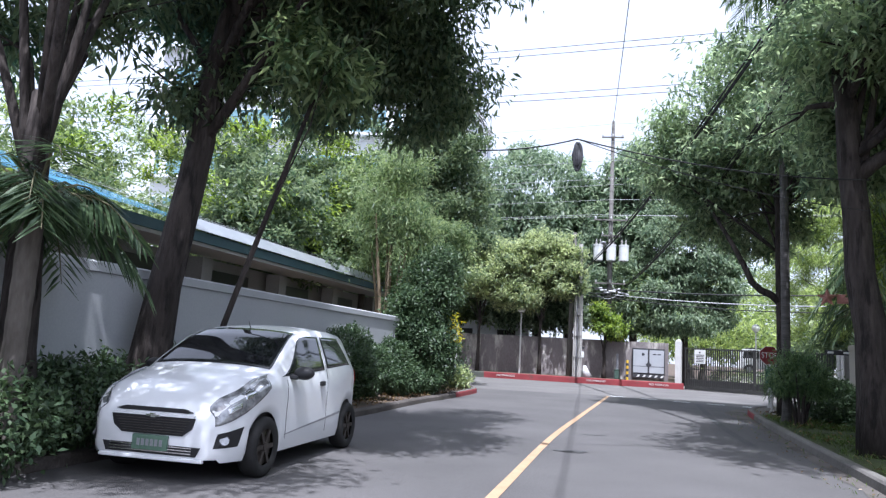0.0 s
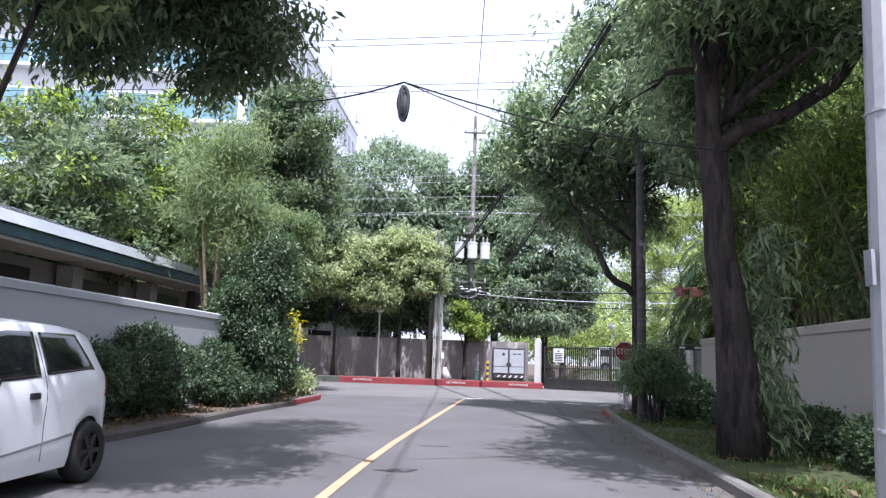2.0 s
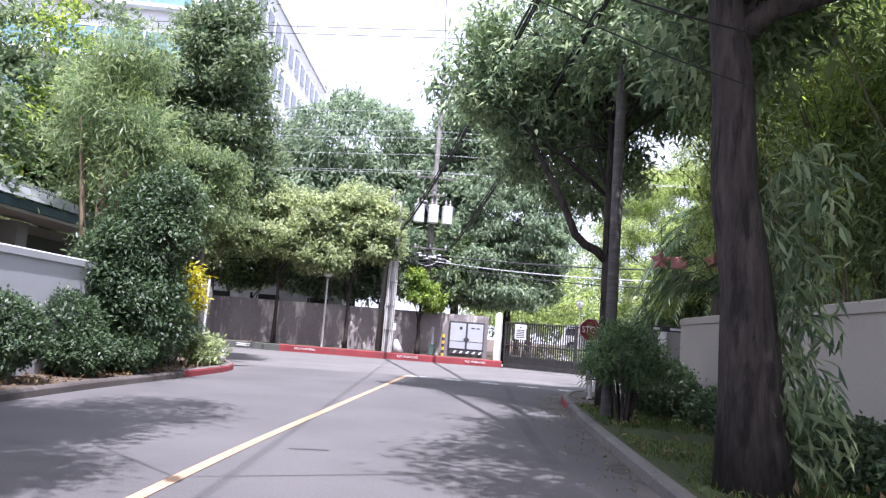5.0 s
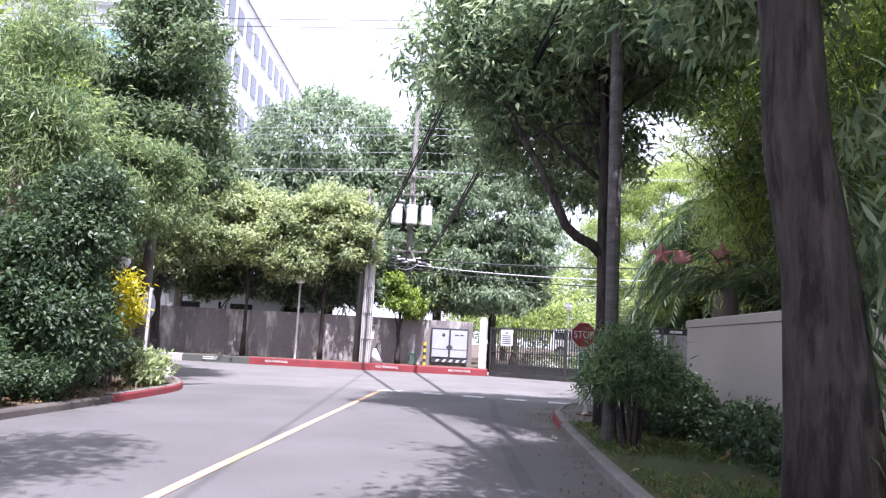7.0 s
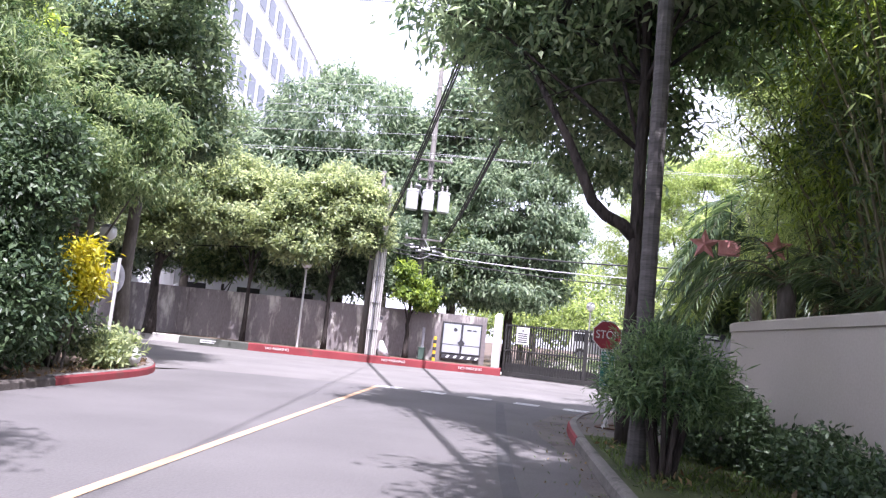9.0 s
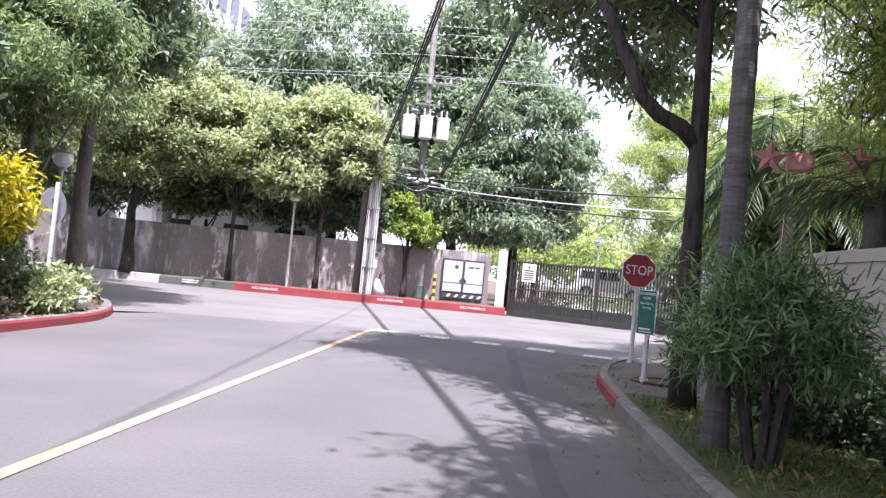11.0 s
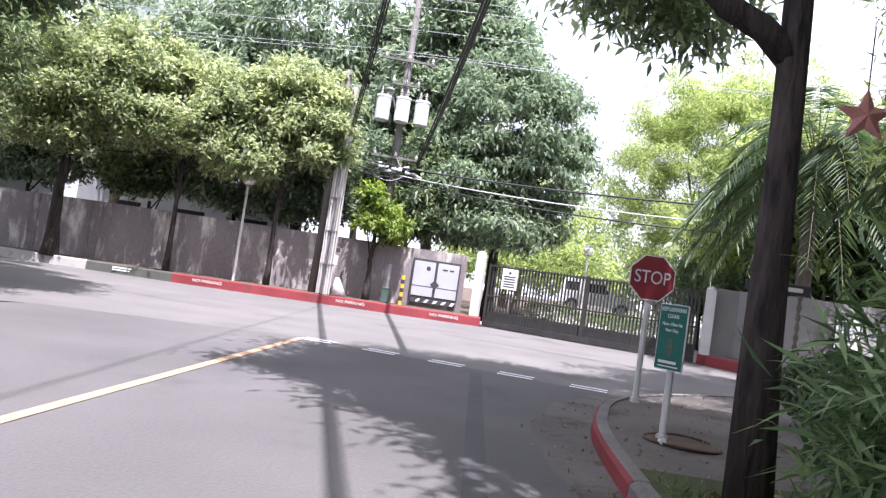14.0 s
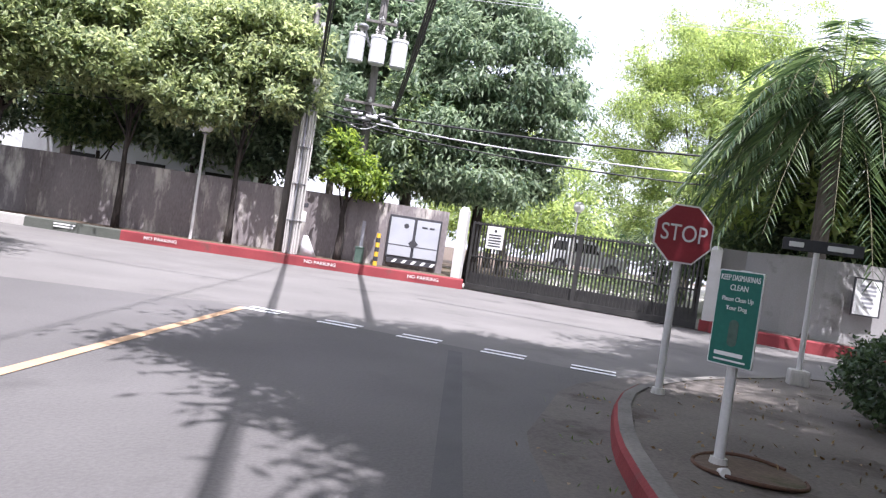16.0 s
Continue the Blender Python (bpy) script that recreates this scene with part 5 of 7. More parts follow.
def far_car(x, y, z, rz):
    """A boxy off-road car, side on."""
    ob = root("off_road_car", x, y, z, rz, "boxy white off-road car parked behind the gate", "car")
    ob.scale = (0.86, 0.86, 0.86)
    prof = [(-2.05, 0.45), (-2.1, 0.75), (-1.98, 1.0), (-1.85, 1.72), (-1.7, 1.8), (0.35, 1.78), (0.5, 1.72), (0.85, 1.12), (1.95, 1.02), (2.08, 0.9), (2.1, 0.45)]
    bm = bmesh.new()
    plate(bm, prof, -0.85, 0.85)
    bmesh.ops.bevel(bm, geom=bm.edges[:], offset=0.05, segments=2, affect="EDGES")
    part("body", bm, CAR_PAINT, ob, "white painted body")
    for s1 in (-1, 1):
        for out in ([(-1.72, 1.16), (-1.66, 1.62), (-0.98, 1.62), (-0.98, 1.16)], [(-0.88, 1.16), (-0.88, 1.62), (-0.18, 1.62), (-0.18, 1.14)], [(-0.1, 1.14), (-0.1, 1.62), (0.36, 1.62), (0.62, 1.14)]):
            bm = bmesh.new()
            plate(bm, out, s1 * 0.856 - 0.004, s1 * 0.856 + 0.004)
            part("side_window", bm, CAR_GLASS, ob, "dark side window")
        for wx in (-1.3, 1.35):
            bm = bmesh.new()
            cyl(bm, 0.37, 0.37, -0.11, 0.11, 24, m=Matrix.Translation((wx, s1 * 0.78, 0.37)) @ Matrix.Rotation(radians(90), 4, "X"))
            w = part("wheel", bm, TYRE, ob, "black rubber tyre")
            bm = bmesh.new()
            cyl(bm, 0.2, 0.18, 0.0, 0.02, 18, m=Matrix.Translation((wx, s1 * (0.9), 0.37)) @ Matrix.Rotation(radians(90 * s1), 4, "X"))
            part("rim", bm, SIGN_BACK, w)
        bm = bmesh.new()
        tube(bm, [(-1.6, s1 * 0.6, 1.8), (-1.5, s1 * 0.6, 1.88), (0.1, s1 * 0.6, 1.87), (0.2, s1 * 0.6, 1.79)], 0.02, 6)
        part("roof_rail", bm, CAR_BLACK, ob)
    bm = bmesh.new()
    box(bm, (0.12, 1.6, 0.2), (2.1, 0, 0.55), 0, 0.03)
    part("front_bumper", bm, CAR_BLACK, ob)


far_car(17.0, 51.5, 0.7, -14)

# ---- parked car ----
def interp(x, table):
    return float(np.interp(x, [a for a, _ in table], [b for _, b in table]))


CAR_TOP = [(0, 0.62), (0.05, 0.72), (0.15, 0.80), (0.35, 0.895), (0.6, 0.97), (0.8, 1.015), (0.90, 1.045), (1.15, 1.2), (1.45, 1.37), (1.68, 1.455), (1.95, 1.495), (2.3, 1.515), (2.75, 1.505), (3.05, 1.475), (3.22, 1.43), (3.32, 1.37), (3.46, 1.15), (3.58, 0.97), (3.64, 0.8)]
CAR_BELT = [(0, 0.55), (0.06, 0.64), (0.15, 0.72), (0.35, 0.81), (0.6, 0.88), (0.98, 0.94), (1.6, 0.965), (2.4, 1.005), (3.0, 1.04), (3.4, 1.02), (3.64, 0.72)]
CAR_W = [(0, 0.56), (0.06, 0.64), (0.15, 0.70), (0.3, 0.755), (0.5, 0.79), (0.7, 0.80), (1.2, 0.795), (2.0, 0.795), (2.9, 0.80), (3.15, 0.785), (3.35, 0.745), (3.5, 0.69), (3.6, 0.62), (3.64, 0.55)]
CAR_ROOF_W = [(0, 0.50), (0.3, 0.64), (0.98, 0.70), (1.3, 0.66), (1.72, 0.60), (2.3, 0.585), (3.1, 0.57), (3.4, 0.56), (3.64, 0.52)]
WHEELS = (0.70, 3.075)


def car_low(x):
    z = 0.20 if 0.1 < x < 3.5 else 0.23
    for xw in WHEELS:
        d = abs(x - xw)
        if d < 0.335:
            z = max(z, 0.29 + math.sqrt(max(0.0, 0.335 ** 2 - d * d)))
    return z


def car_section(x):
    """Half a cross-section, from the sill up to the roof's middle: (half-width, height)."""
    w, wr, lo, be, tp = interp(x, CAR_W), interp(x, CAR_ROOF_W), car_low(x), interp(x, CAR_BELT), interp(x, CAR_TOP)
    be = min(be, tp - 0.05)
    be = max(be, lo + 0.06)
    tp = max(tp, be + 0.05)
    h = be - lo
    g = tp - be
    wr = min(wr, w - 0.03)
    pts = [(w - 0.035, lo), (w - 0.008, lo + 0.12 * h), (w, lo + 0.3 * h), (w - 0.004, lo + 0.5 * h), (w + 0.004, lo + 0.72 * h), (w - 0.004, lo + 0.88 * h), (w - 0.028, be)]
    for t in (0.2, 0.4, 0.6, 0.8):
        pts.append((w - 0.028 + (wr - w + 0.028) * (0.85 * t + 0.15 * t * t), be + (g - 0.05) * t * 0.98))
    pts.append((wr, tp - 0.045))
    for t in (0.9, 0.7, 0.4, 0.0):
        pts.append((wr * t, tp - 0.042 * t ** 2.6))
    return pts


def side_y(x, z):
    sec = car_section(x)
    zs = [p[1] for p in sec[:12]]
    return float(np.interp(z, zs, [p[0] for p in sec[:12]]))


def top_z(x, y):
    sec = car_section(x)[11:]
    return float(np.interp(abs(y), [p[0] for p in sec[::-1]], [p[1] for p in sec[::-1]]))


def grid_faces(bm, rows):
    for a, b in zip(rows, rows[1:]):
        for k in range(len(a) - 1):
            bm.faces.new((a[k], a[k + 1], b[k + 1], b[k]))


def side_patch(sign, lo, hi, xa, xb, off, n=14, m=8):
    """A patch on the car's flank between two height lines; xa, xb give its ends by share of height."""
    bm = bmesh.new()
    rows = []
    for j in range(m + 1):
        v = j / m
        row = []
        for i in range(n + 1):
            x = xa(v) + (xb(v) - xa(v)) * i / n
            z = lo(x) + (hi(x) - lo(x)) * v
            row.append(bm.verts.new((x, sign * (side_y(x, z) + off), z)))
        rows.append(row)
    grid_faces(bm, rows)
    bmesh.ops.recalc_face_normals(bm, faces=bm.faces)
    r = bmesh.ops.solidify(bm, geom=bm.faces[:], thickness=0.004)
    return bm


def parked_car():
    ob = root("parked_car", 0.43, 11.133, 0.0, 85.9, "small white hatchback with tinted windows parked at the kerb", "car")
    ob.scale = (1 / UNIT, 1 / UNIT, 1 / UNIT)
    xs = [3.64 * i / 130 for i in range(131)]
    bm = bmesh.new()
    rows = []
    for x in xs:
        sec = car_section(x)
        full = [(x, y, z) for y, z in sec[:-1]] + [(x, 0, sec[-1][1])] + [(x, -y, z) for y, z in sec[:-1][::-1]]
        rows.append([bm.verts.new(p) for p in full])
    grid_faces(bm, rows)
    bm.faces.new(rows[0]); bm.faces.new(rows[-1][::-1])
    bmesh.ops.recalc_face_normals(bm, faces=bm.faces)
    body = part("body", bm, CAR_PAINT, ob, "glossy white painted body", smooth=True)
    bm = bmesh.new()
    box(bm, (3.3, 1.3, 0.3), (1.82, 0, 0.36), 0, 0.03)
    for xw in WHEELS:
        box(bm, (0.66, 1.42, 0.5), (xw, 0, 0.42), 0, 0.05)
    part("underbody", bm, CAR_BLACK, ob, "dark underbody and wheel wells")
    # glass
    bm = bmesh.new()
    rows = []
    for i in range(15):
        x = 0.93 + 0.74 * i / 14
        rows.append([bm.verts.new((x, s * (interp(x, CAR_ROOF_W) - 0.035 - 0.01 * i / 14), top_z(x, abs(s) * (interp(x, CAR_ROOF_W) - 0.04)) + 0.006)) for s in [k / 10 - 1 for k in range(21)]])
    grid_faces(bm, rows)
    bmesh.ops.recalc_face_normals(bm, faces=bm.faces)
    bmesh.ops.solidify(bm, geom=bm.faces[:], thickness=0.004)
    ws = part("windscreen", bm, CAR_GLASS, ob, "dark tinted windscreen", smooth=True)
    bm = bmesh.new()
    rows = []
    for i in range(9):
        x = 3.34 + 0.17 * i / 8
        rows.append([bm.verts.new((x, s * (interp(x, CAR_ROOF_W) - 0.06), top_z(x, abs(s) * (interp(x, CAR_ROOF_W) - 0.06)) + 0.008)) for s in [k / 8 - 1 for k in range(17)]])
    grid_faces(bm, rows)
    bmesh.ops.recalc_face_normals(bm, faces=bm.faces)
    part("rear_window", bm, CAR_GLASS, ob, smooth=True)
    top = lambda x: interp(x, CAR_TOP) - 0.085
    bel = lambda x: interp(x, CAR_BELT) + 0.02
    for sign in (1, -1):
        bm = side_patch(sign, bel, lambda x: min(top(x), 1.40), lambda v: 1.03 + 0.56 * v ** 0.9, lambda v: 2.20 + 0.03 * v, 0.006)
        part("front_window", bm, CAR_GLASS, ob, "dark tinted front side window", smooth=True)
        bm = side_patch(sign, lambda x: bel(x) + 0.01, lambda x: min(top(x), 1.40), lambda v: 2.29 + 0.02 * v, lambda v: 3.10 - 0.16 * v, 0.006)
        part("rear_side_window", bm, CAR_GLASS, ob, "dark tinted rear side window", smooth=True)
        # dark door seams and trim
        for xa, z0, z1 in ((1.14, 0.32, 0.93), (2.265, 0.30, 1.36)):
            bm = side_patch(sign, lambda x: z0, lambda x: z1, lambda v: xa - 0.004, lambda v: xa + 0.004, 0.002, 2, 12)
            part("door_seam", bm, CAR_BLACK, body)
        bm = side_patch(sign, lambda x: 0.36 + 0.07 * (x - 1.1), lambda x: 0.372 + 0.08 * (x - 1.1), lambda v: 1.12, lambda v: 2.72, 0.004, 16, 2)
        part("side_crease", bm, SIGN_BACK, body)
        bm = bmesh.new()
        yy = sign * (side_y(2.08, 0.86) + 0.012)
        box(bm, (0.13, 0.03, 0.055), (2.08, yy, 0.86), 0, 0.012)
        part("door_handle", bm, CAR_BLACK, ob, "black door handle")
        # headlamp, swept back over the wing
        bm = side_patch(sign, lambda x: 0.535 + 0.38 * (x - 0.05) + 0.16 * (x - 0.05) ** 2, lambda x: min(0.745 + 0.40 * (x - 0.05), interp(x, CAR_BELT) + 0.075), lambda v: 0.03 + 0.02 * v, lambda v: 0.72 + 0.12 * v, 0.007, 20, 6)
        hl = part("headlamp", bm, LAMP_GLASS, ob, "swept-back clear headlamp", smooth=True)
        bm = side_patch(sign, lambda x: 0.60 + 0.42 * (x - 0.05), lambda x: 0.66 + 0.40 * (x - 0.05), lambda v: 0.12, lambda v: 0.26, 0.013, 8, 4)
        part("lamp_reflector", bm, CHROME, hl, smooth=True)
        bm = side_patch(sign, lambda x: 0.64 + 0.42 * (x - 0.05), lambda x: 0.72 + 0.36 * (x - 0.05), lambda v: 0.31, lambda v: 0.46, 0.013, 8, 4)
        part("lamp_reflector", bm, CHROME, hl, smooth=True)
        bm = side_patch(sign, lambda x: 0.71 + 0.36 * (x - 0.05), lambda x: 0.73 + 0.36 * (x - 0.05), lambda v: 0.50, lambda v: 0.64, 0.013, 8, 3)
        part("indicator", bm, SIGN_WHITE, hl, smooth=True)
        # fog lamp corner
        bm = side_patch(sign, lambda x: 0.33 + 0.05 * x, lambda x: 0.45 + 0.22 * x, lambda v: 0.03 + 0.02 * v, lambda v: 0.24 + 0.06 * v, 0.006, 8, 5)
        fg = part("fog_lamp_recess", bm, CAR_BLACK, ob, "dark fog lamp recess")
        bm = bmesh.new()
        xx = 0.1
        cyl(bm, 0.045, 0.045, 0, 0.02, 14, m=Matrix.Translation((xx, sign * (side_y(xx, 0.40) + 0.008), 0.40)) @ Matrix.Rotation(radians(-sign * 55), 4, "X") @ Matrix.Rotation(radians(-35), 4, "Y"))
        part("fog_lamp", bm, LAMP_GLASS, fg)
        # mirror
        bm = bmesh.new()
        g = bmesh.ops.create_uvsphere(bm, u_segments=16, v_segments=10, radius=0.1)
        bmesh.ops.transform(bm, matrix=Matrix.Translation((1.28, sign * 0.90, 1.0)) @ Matrix.Diagonal((0.75, 1.15, 0.72, 1)), verts=g["verts"])
        box(bm, (0.1, 0.12, 0.05), (1.26, sign * 0.8, 0.955), 0, 0.015)
        part("door_mirror", bm, CAR_BLACK, ob, "black door mirror", smooth=True)
        bm = side_patch(sign, lambda x: 0.80, lambda x: 1.0, lambda v: 3.36, lambda v: 3.54, 0.008, 6, 5)
        part("tail_lamp", bm, TAIL_RED, ob, "red tail lamp", smooth=True)
        for xw in WHEELS:
            w = bmesh.new()
            prof = [(0.175, 0.0), (0.2, -0.015), (0.235, -0.02), (0.27, -0.012), (0.288, 0.012), (0.29, 0.05), (0.29, 0.13), (0.27, 0.165), (0.18, 0.165)]
            rings = []
            for k in range(36):
                a = 2 * math.pi * k / 36
                rings.append([w.verts.new((r * math.cos(a), d, r * math.sin(a))) for r, d in prof])
            for k in range(36):
                p, q = rings[k], rings[(k + 1) % 36]
                for j in range(len(prof) - 1):
                    w.faces.new((p[j], q[j], q[j + 1], p[j + 1]))
            bmesh.ops.recalc_face_normals(w, faces=w.faces)
            wheel = part("wheel", w, TYRE, ob, "black rubber tyre", smooth=True)
            wheel.matrix_local = Matrix.Translation((xw, sign * 0.795, 0.29)) @ (Matrix.Rotation(math.pi, 4, "Z") if sign > 0 else Matrix.Identity(4))
            r = bmesh.new()
            cyl(r, 0.178, 0.178, 0.03, 0.15, 30, m=Matrix.Translation((0, 0.09, 0)) @ Matrix.Rotation(radians(90), 4, "X"))
            for k in range(6):
                box(r, (0.16, 0.025, 0.042), m=Matrix.Rotation(2 * math.pi * k / 6, 4, "Y") @ Matrix.Translation((0.095, 0.012, 0)))
            cyl(r, 0.05, 0.045, 0, 0.05, 14, m=Matrix.Translation((0, 0.012, 0)) @ Matrix.Rotation(radians(90), 4, "X"))
            part("rim", r, RIM, wheel, "dark six-spoke rim")
    # front: local x points back, so the face lies at x = 0
    def face(name, outline, x0, x1, material, label="", parent=None):
        b = bmesh.new()
        lo = [b.verts.new((x0, y, z)) for y, z in outline]
        hi = [b.verts.new((x1, y, z)) for y, z in outline]
        n = len(lo)
        for i in range(n):
            b.faces.new((lo[i], lo[(i + 1) % n], hi[(i + 1) % n], hi[i]))
        b.faces.new(lo[::-1]); b.faces.new(hi)
        bmesh.ops.recalc_face_normals(b, faces=b.faces)
        return part(name, b, material, parent or ob, label)

    face("upper_grille", [(-0.40, 0.635), (-0.30, 0.665), (0.30, 0.665), (0.40, 0.635), (0.34, 0.628), (-0.34, 0.628)], -0.004, 0.06, CAR_BLACK, "slim black upper grille")
    gr = face("grille", [(-0.43, 0.588), (0.43, 0.588), (0.40, 0.49), (0.31, 0.425), (-0.31, 0.425), (-0.40, 0.49)], -0.012, 0.05, CAR_BLACK, "black mesh grille")
    for k in range(6):
        z = 0.445 + 0.023 * k
        b = bmesh.new(); box(b, (0.006, 0.76 - 0.03 * (5 - k), 0.006), (-0.015, 0, z)); part("grille_bar", b, RIM, gr)
    face("badge_bar", [(-0.42, 0.612), (0.42, 0.612), (0.41, 0.590), (-0.41, 0.590)], -0.018, 0.03, CAR_PAINT)
    face("emblem", [(-0.07, 0.602), (-0.03, 0.602), (-0.025, 0.615), (0.03, 0.615), (0.025, 0.602), (0.07, 0.602), (0.06, 0.585), (0.02, 0.585), (0.015, 0.575), (-0.035, 0.575), (-0.03, 0.585), (-0.08, 0.585)], -0.028, -0.01, CHROME, "plain bright emblem")
    lowg = face("lower_grille", [(-0.50, 0.335), (0.50, 0.335), (0.46, 0.25), (-0.46, 0.25)], -0.01, 0.04, CAR_BLACK, "black lower air intake")
    for z in (0.275, 0.30, 0.325):
        b = bmesh.new(); box(b, (0.012, 0.84, 0.01), (-0.014, 0, z)); part("bright_strip", b, CHROME, lowg)
    pl = face("number_plate", round_rect(0.36, 0.135, 0.01, 0.0, 0.352), -0.03, -0.012, PLATE_GREEN, "green number plate with plain bars")
    b = bmesh.new()
    for k in range(6):
        box(b, (0.004, 0.03, 0.06), (-0.032, -0.115 + 0.046 * k, 0.35))
    part("text_bars", b, SIGN_BACK, pl)
    b = bmesh.new()
    box(b, (0.05, 1.06, 0.035), (0.005, 0, 0.215), 0, 0.012)
    part("bumper_lip", b, CAR_PAINT, ob)
    b = bmesh.new()
    tube(b, [(1.72, 0.0, 1.445), (1.66, 0.0, 1.53)], [0.006, 0.003], 6)
    part("aerial", b, CAR_BLACK, ob)
    for sy in (-0.28, 0.22):
        b = bmesh.new()
        tube(b, [(1.0, sy, 1.035), (1.04, sy + 0.3, 1.07)], 0.007, 5)
        part("wiper", b, CAR_BLACK, ws)


parked_car()

# ---- trees and bushes ----
# over the parked car
tree("street_tree", -0.85, 12.95, 0.1, 5.8, 0.21, [(-0.1, 13.8, 6.6, 2.2, 2.6, 1.9), (1.3, 15.0, 5.4, 1.25, 1.5, 1.25), (1.7, 15.4, 4.65, 0.75, 0.8, 0.8), (-0.7, 14.4, 5.1, 0.8, 0.8, 0.6), (-1.2, 13.3, 5.3, 0.8, 0.8, 0.5), (2.5, 12.2, 6.5, 0.9, 1.5, 0.7), (2.3, 14.6, 6.6, 0.9, 1.2, 0.6), (-0.75, 13.2, 3.9, 0.4, 0.4, 0.5), (-0.2, 13.5, 4.3, 0.35, 0.35, 0.45), (0.1, 15.5, 4.6, 0.6, 0.6, 0.4), (1.4, 12.6, 5.8, 1.25, 1.5, 1.0), (0.2, 15.6, 5.6, 1.2, 1.3, 1.0), (0.9, 13.8, 5.3, 0.9, 1.1, 0.6), (2.7, 15.4, 7.5, 1.0, 1.7, 0.4)],
     84000, 11, LEAF_DARK, BARK, "large dark leafy street tree leaning over the parked car", 16, 0.17, 0.15, 0.045, 0.9, 0.35, (0.55, 0.4))
tree("street_tree", -0.9, 11.15, 0.1, 3.2, 0.19, [(-1.9, 11.0, 5.6, 0.9, 0.9, 0.7), (-0.6, 11.6, 6.2, 0.9, 0.9, 0.7), (-1.6, 12.3, 6.3, 0.8, 0.8, 0.6), (-1.4, 12.2, 4.5, 0.5, 0.5, 0.4), (-2.3, 12.2, 4.4, 0.6, 0.5, 0.5), (0.9, 9.0, 6.6, 1.3, 1.2, 0.5), (0.4, 10.3, 7.0, 1.0, 0.9, 0.4)],
     15000, 12, LEAF_DARK, BARK, "dark forked street tree with sparse foliage", 12, 0.2, 0.2, 0.05, 0.8, 0.3, (-0.15, 0.1), extra_limbs=((-2.2, 11.0, 5.2), (-1.2, 11.4, 5.6), (-0.5, 11.6, 5.8), (-1.7, 12.0, 6.0)))
tree("leaning_tree", -0.62, 13.6, 0.1, 3.8, 0.042, [(0.95, 12.9, 4.2, 0.5, 0.5, 0.5)], 2000, 13, LEAF_MID, BARK, "thin leaning sapling beside the white wall", 10, 0.15, 0.18, 0.05, 0.5, 0.3, (1.5, -0.6))
palm("young_palm", -0.68, 10.85, 0.1, 2.0, 0.09, 20, 0.95, 14, "bushy young palm with drooping fronds", BARK_GREY, LEAF_HEDGE, 0.42, 0.035, 0.9, low=-0.5)
# clumps behind the white wall
for k, (x, y, zc, r, rz, n, mt, sd) in enumerate(((-4.6, 24.4, 4.9, 1.7, 2.2, 18000, LEAF_LIME, 27), (-2.3, 27.6, 5.2, 1.4, 2.0, 14000, LEAF_MID, 28), (-4.2, 29.5, 6.2, 2.2, 3.0, 24000, LEAF_LIME, 21), (-7.5, 31, 6.6, 2.5, 3.0, 20000, LEAF_LIME, 22), (-2.6, 32.5, 6.2, 2.0, 3.0, 20000, LEAF_MID, 23),
                                                  (-11, 28, 5.4, 2.6, 2.8, 15000, LEAF_MID, 24), (-5.5, 36, 7.0, 2.6, 3.0, 16000, LEAF_LIME, 25), (-9.5, 22, 5.6, 2.2, 2.2, 10000, LEAF_MID, 26))):
    blobs = [(x, y, zc, r, r, rz), (x + 0.8, y - 0.7, zc - 1.6, r * 0.75, r * 0.7, rz * 0.55), (x - 0.8, y + 0.3, zc - 1.4, r * 0.7, r * 0.7, rz * 0.5)]
    # lime trees get the dark leaf inside, standing for the crown's shaded depth
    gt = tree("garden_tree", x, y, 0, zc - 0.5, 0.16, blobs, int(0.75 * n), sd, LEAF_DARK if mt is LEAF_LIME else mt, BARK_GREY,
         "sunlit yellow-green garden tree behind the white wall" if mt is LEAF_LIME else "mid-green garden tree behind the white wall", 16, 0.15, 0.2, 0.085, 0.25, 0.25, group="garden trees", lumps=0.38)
    # sunlight painted in: outer shell of lighter lime leaves over the crown
    rng = np.random.default_rng(sd + 300)
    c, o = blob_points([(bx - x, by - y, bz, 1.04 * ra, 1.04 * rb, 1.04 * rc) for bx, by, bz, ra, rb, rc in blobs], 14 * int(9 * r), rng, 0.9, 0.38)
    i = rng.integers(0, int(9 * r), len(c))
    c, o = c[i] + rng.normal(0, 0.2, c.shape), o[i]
    leaf_cloud("sunlit_sprigs", c, o, 12, 0.13, 0.18, 0.08, 0.2, rng, LEAF_LIME, gt, label="outer sprigs coloured yellow-green as if sunlit")
tree("tall_tree", -0.3, 30.2, 0.1, 6.0, 0.17, [(-0.2, 30.1, 7.6, 1.6, 1.5, 1.9), (-0.8, 30.4, 6.0, 1.8, 1.7, 1.6), (0.5, 29.8, 5.3, 1.2, 1.2, 1.1), (-0.4, 30.2, 9.2, 1.0, 1.0, 0.9)], 30000, 31, LEAF_DARK, BARK_GREY,
     "tall dark green tree at the street corner", 14, 0.2, 0.2, 0.075, 0.3, 0.45, lumps=0.3)
tree("olive_tree", -0.4, 28.3, 0.1, 3.0, 0.1, [(0.1, 28.3, 3.9, 1.35, 1.3, 1.3), (-1.0, 28.6, 3.6, 1.2, 1.2, 1.2)], 16000, 32, LEAF_MID, BARK_GREY, "olive-green drooping tree at the corner", 14, 0.15, 0.15, 0.035, 0.8, 0.4)


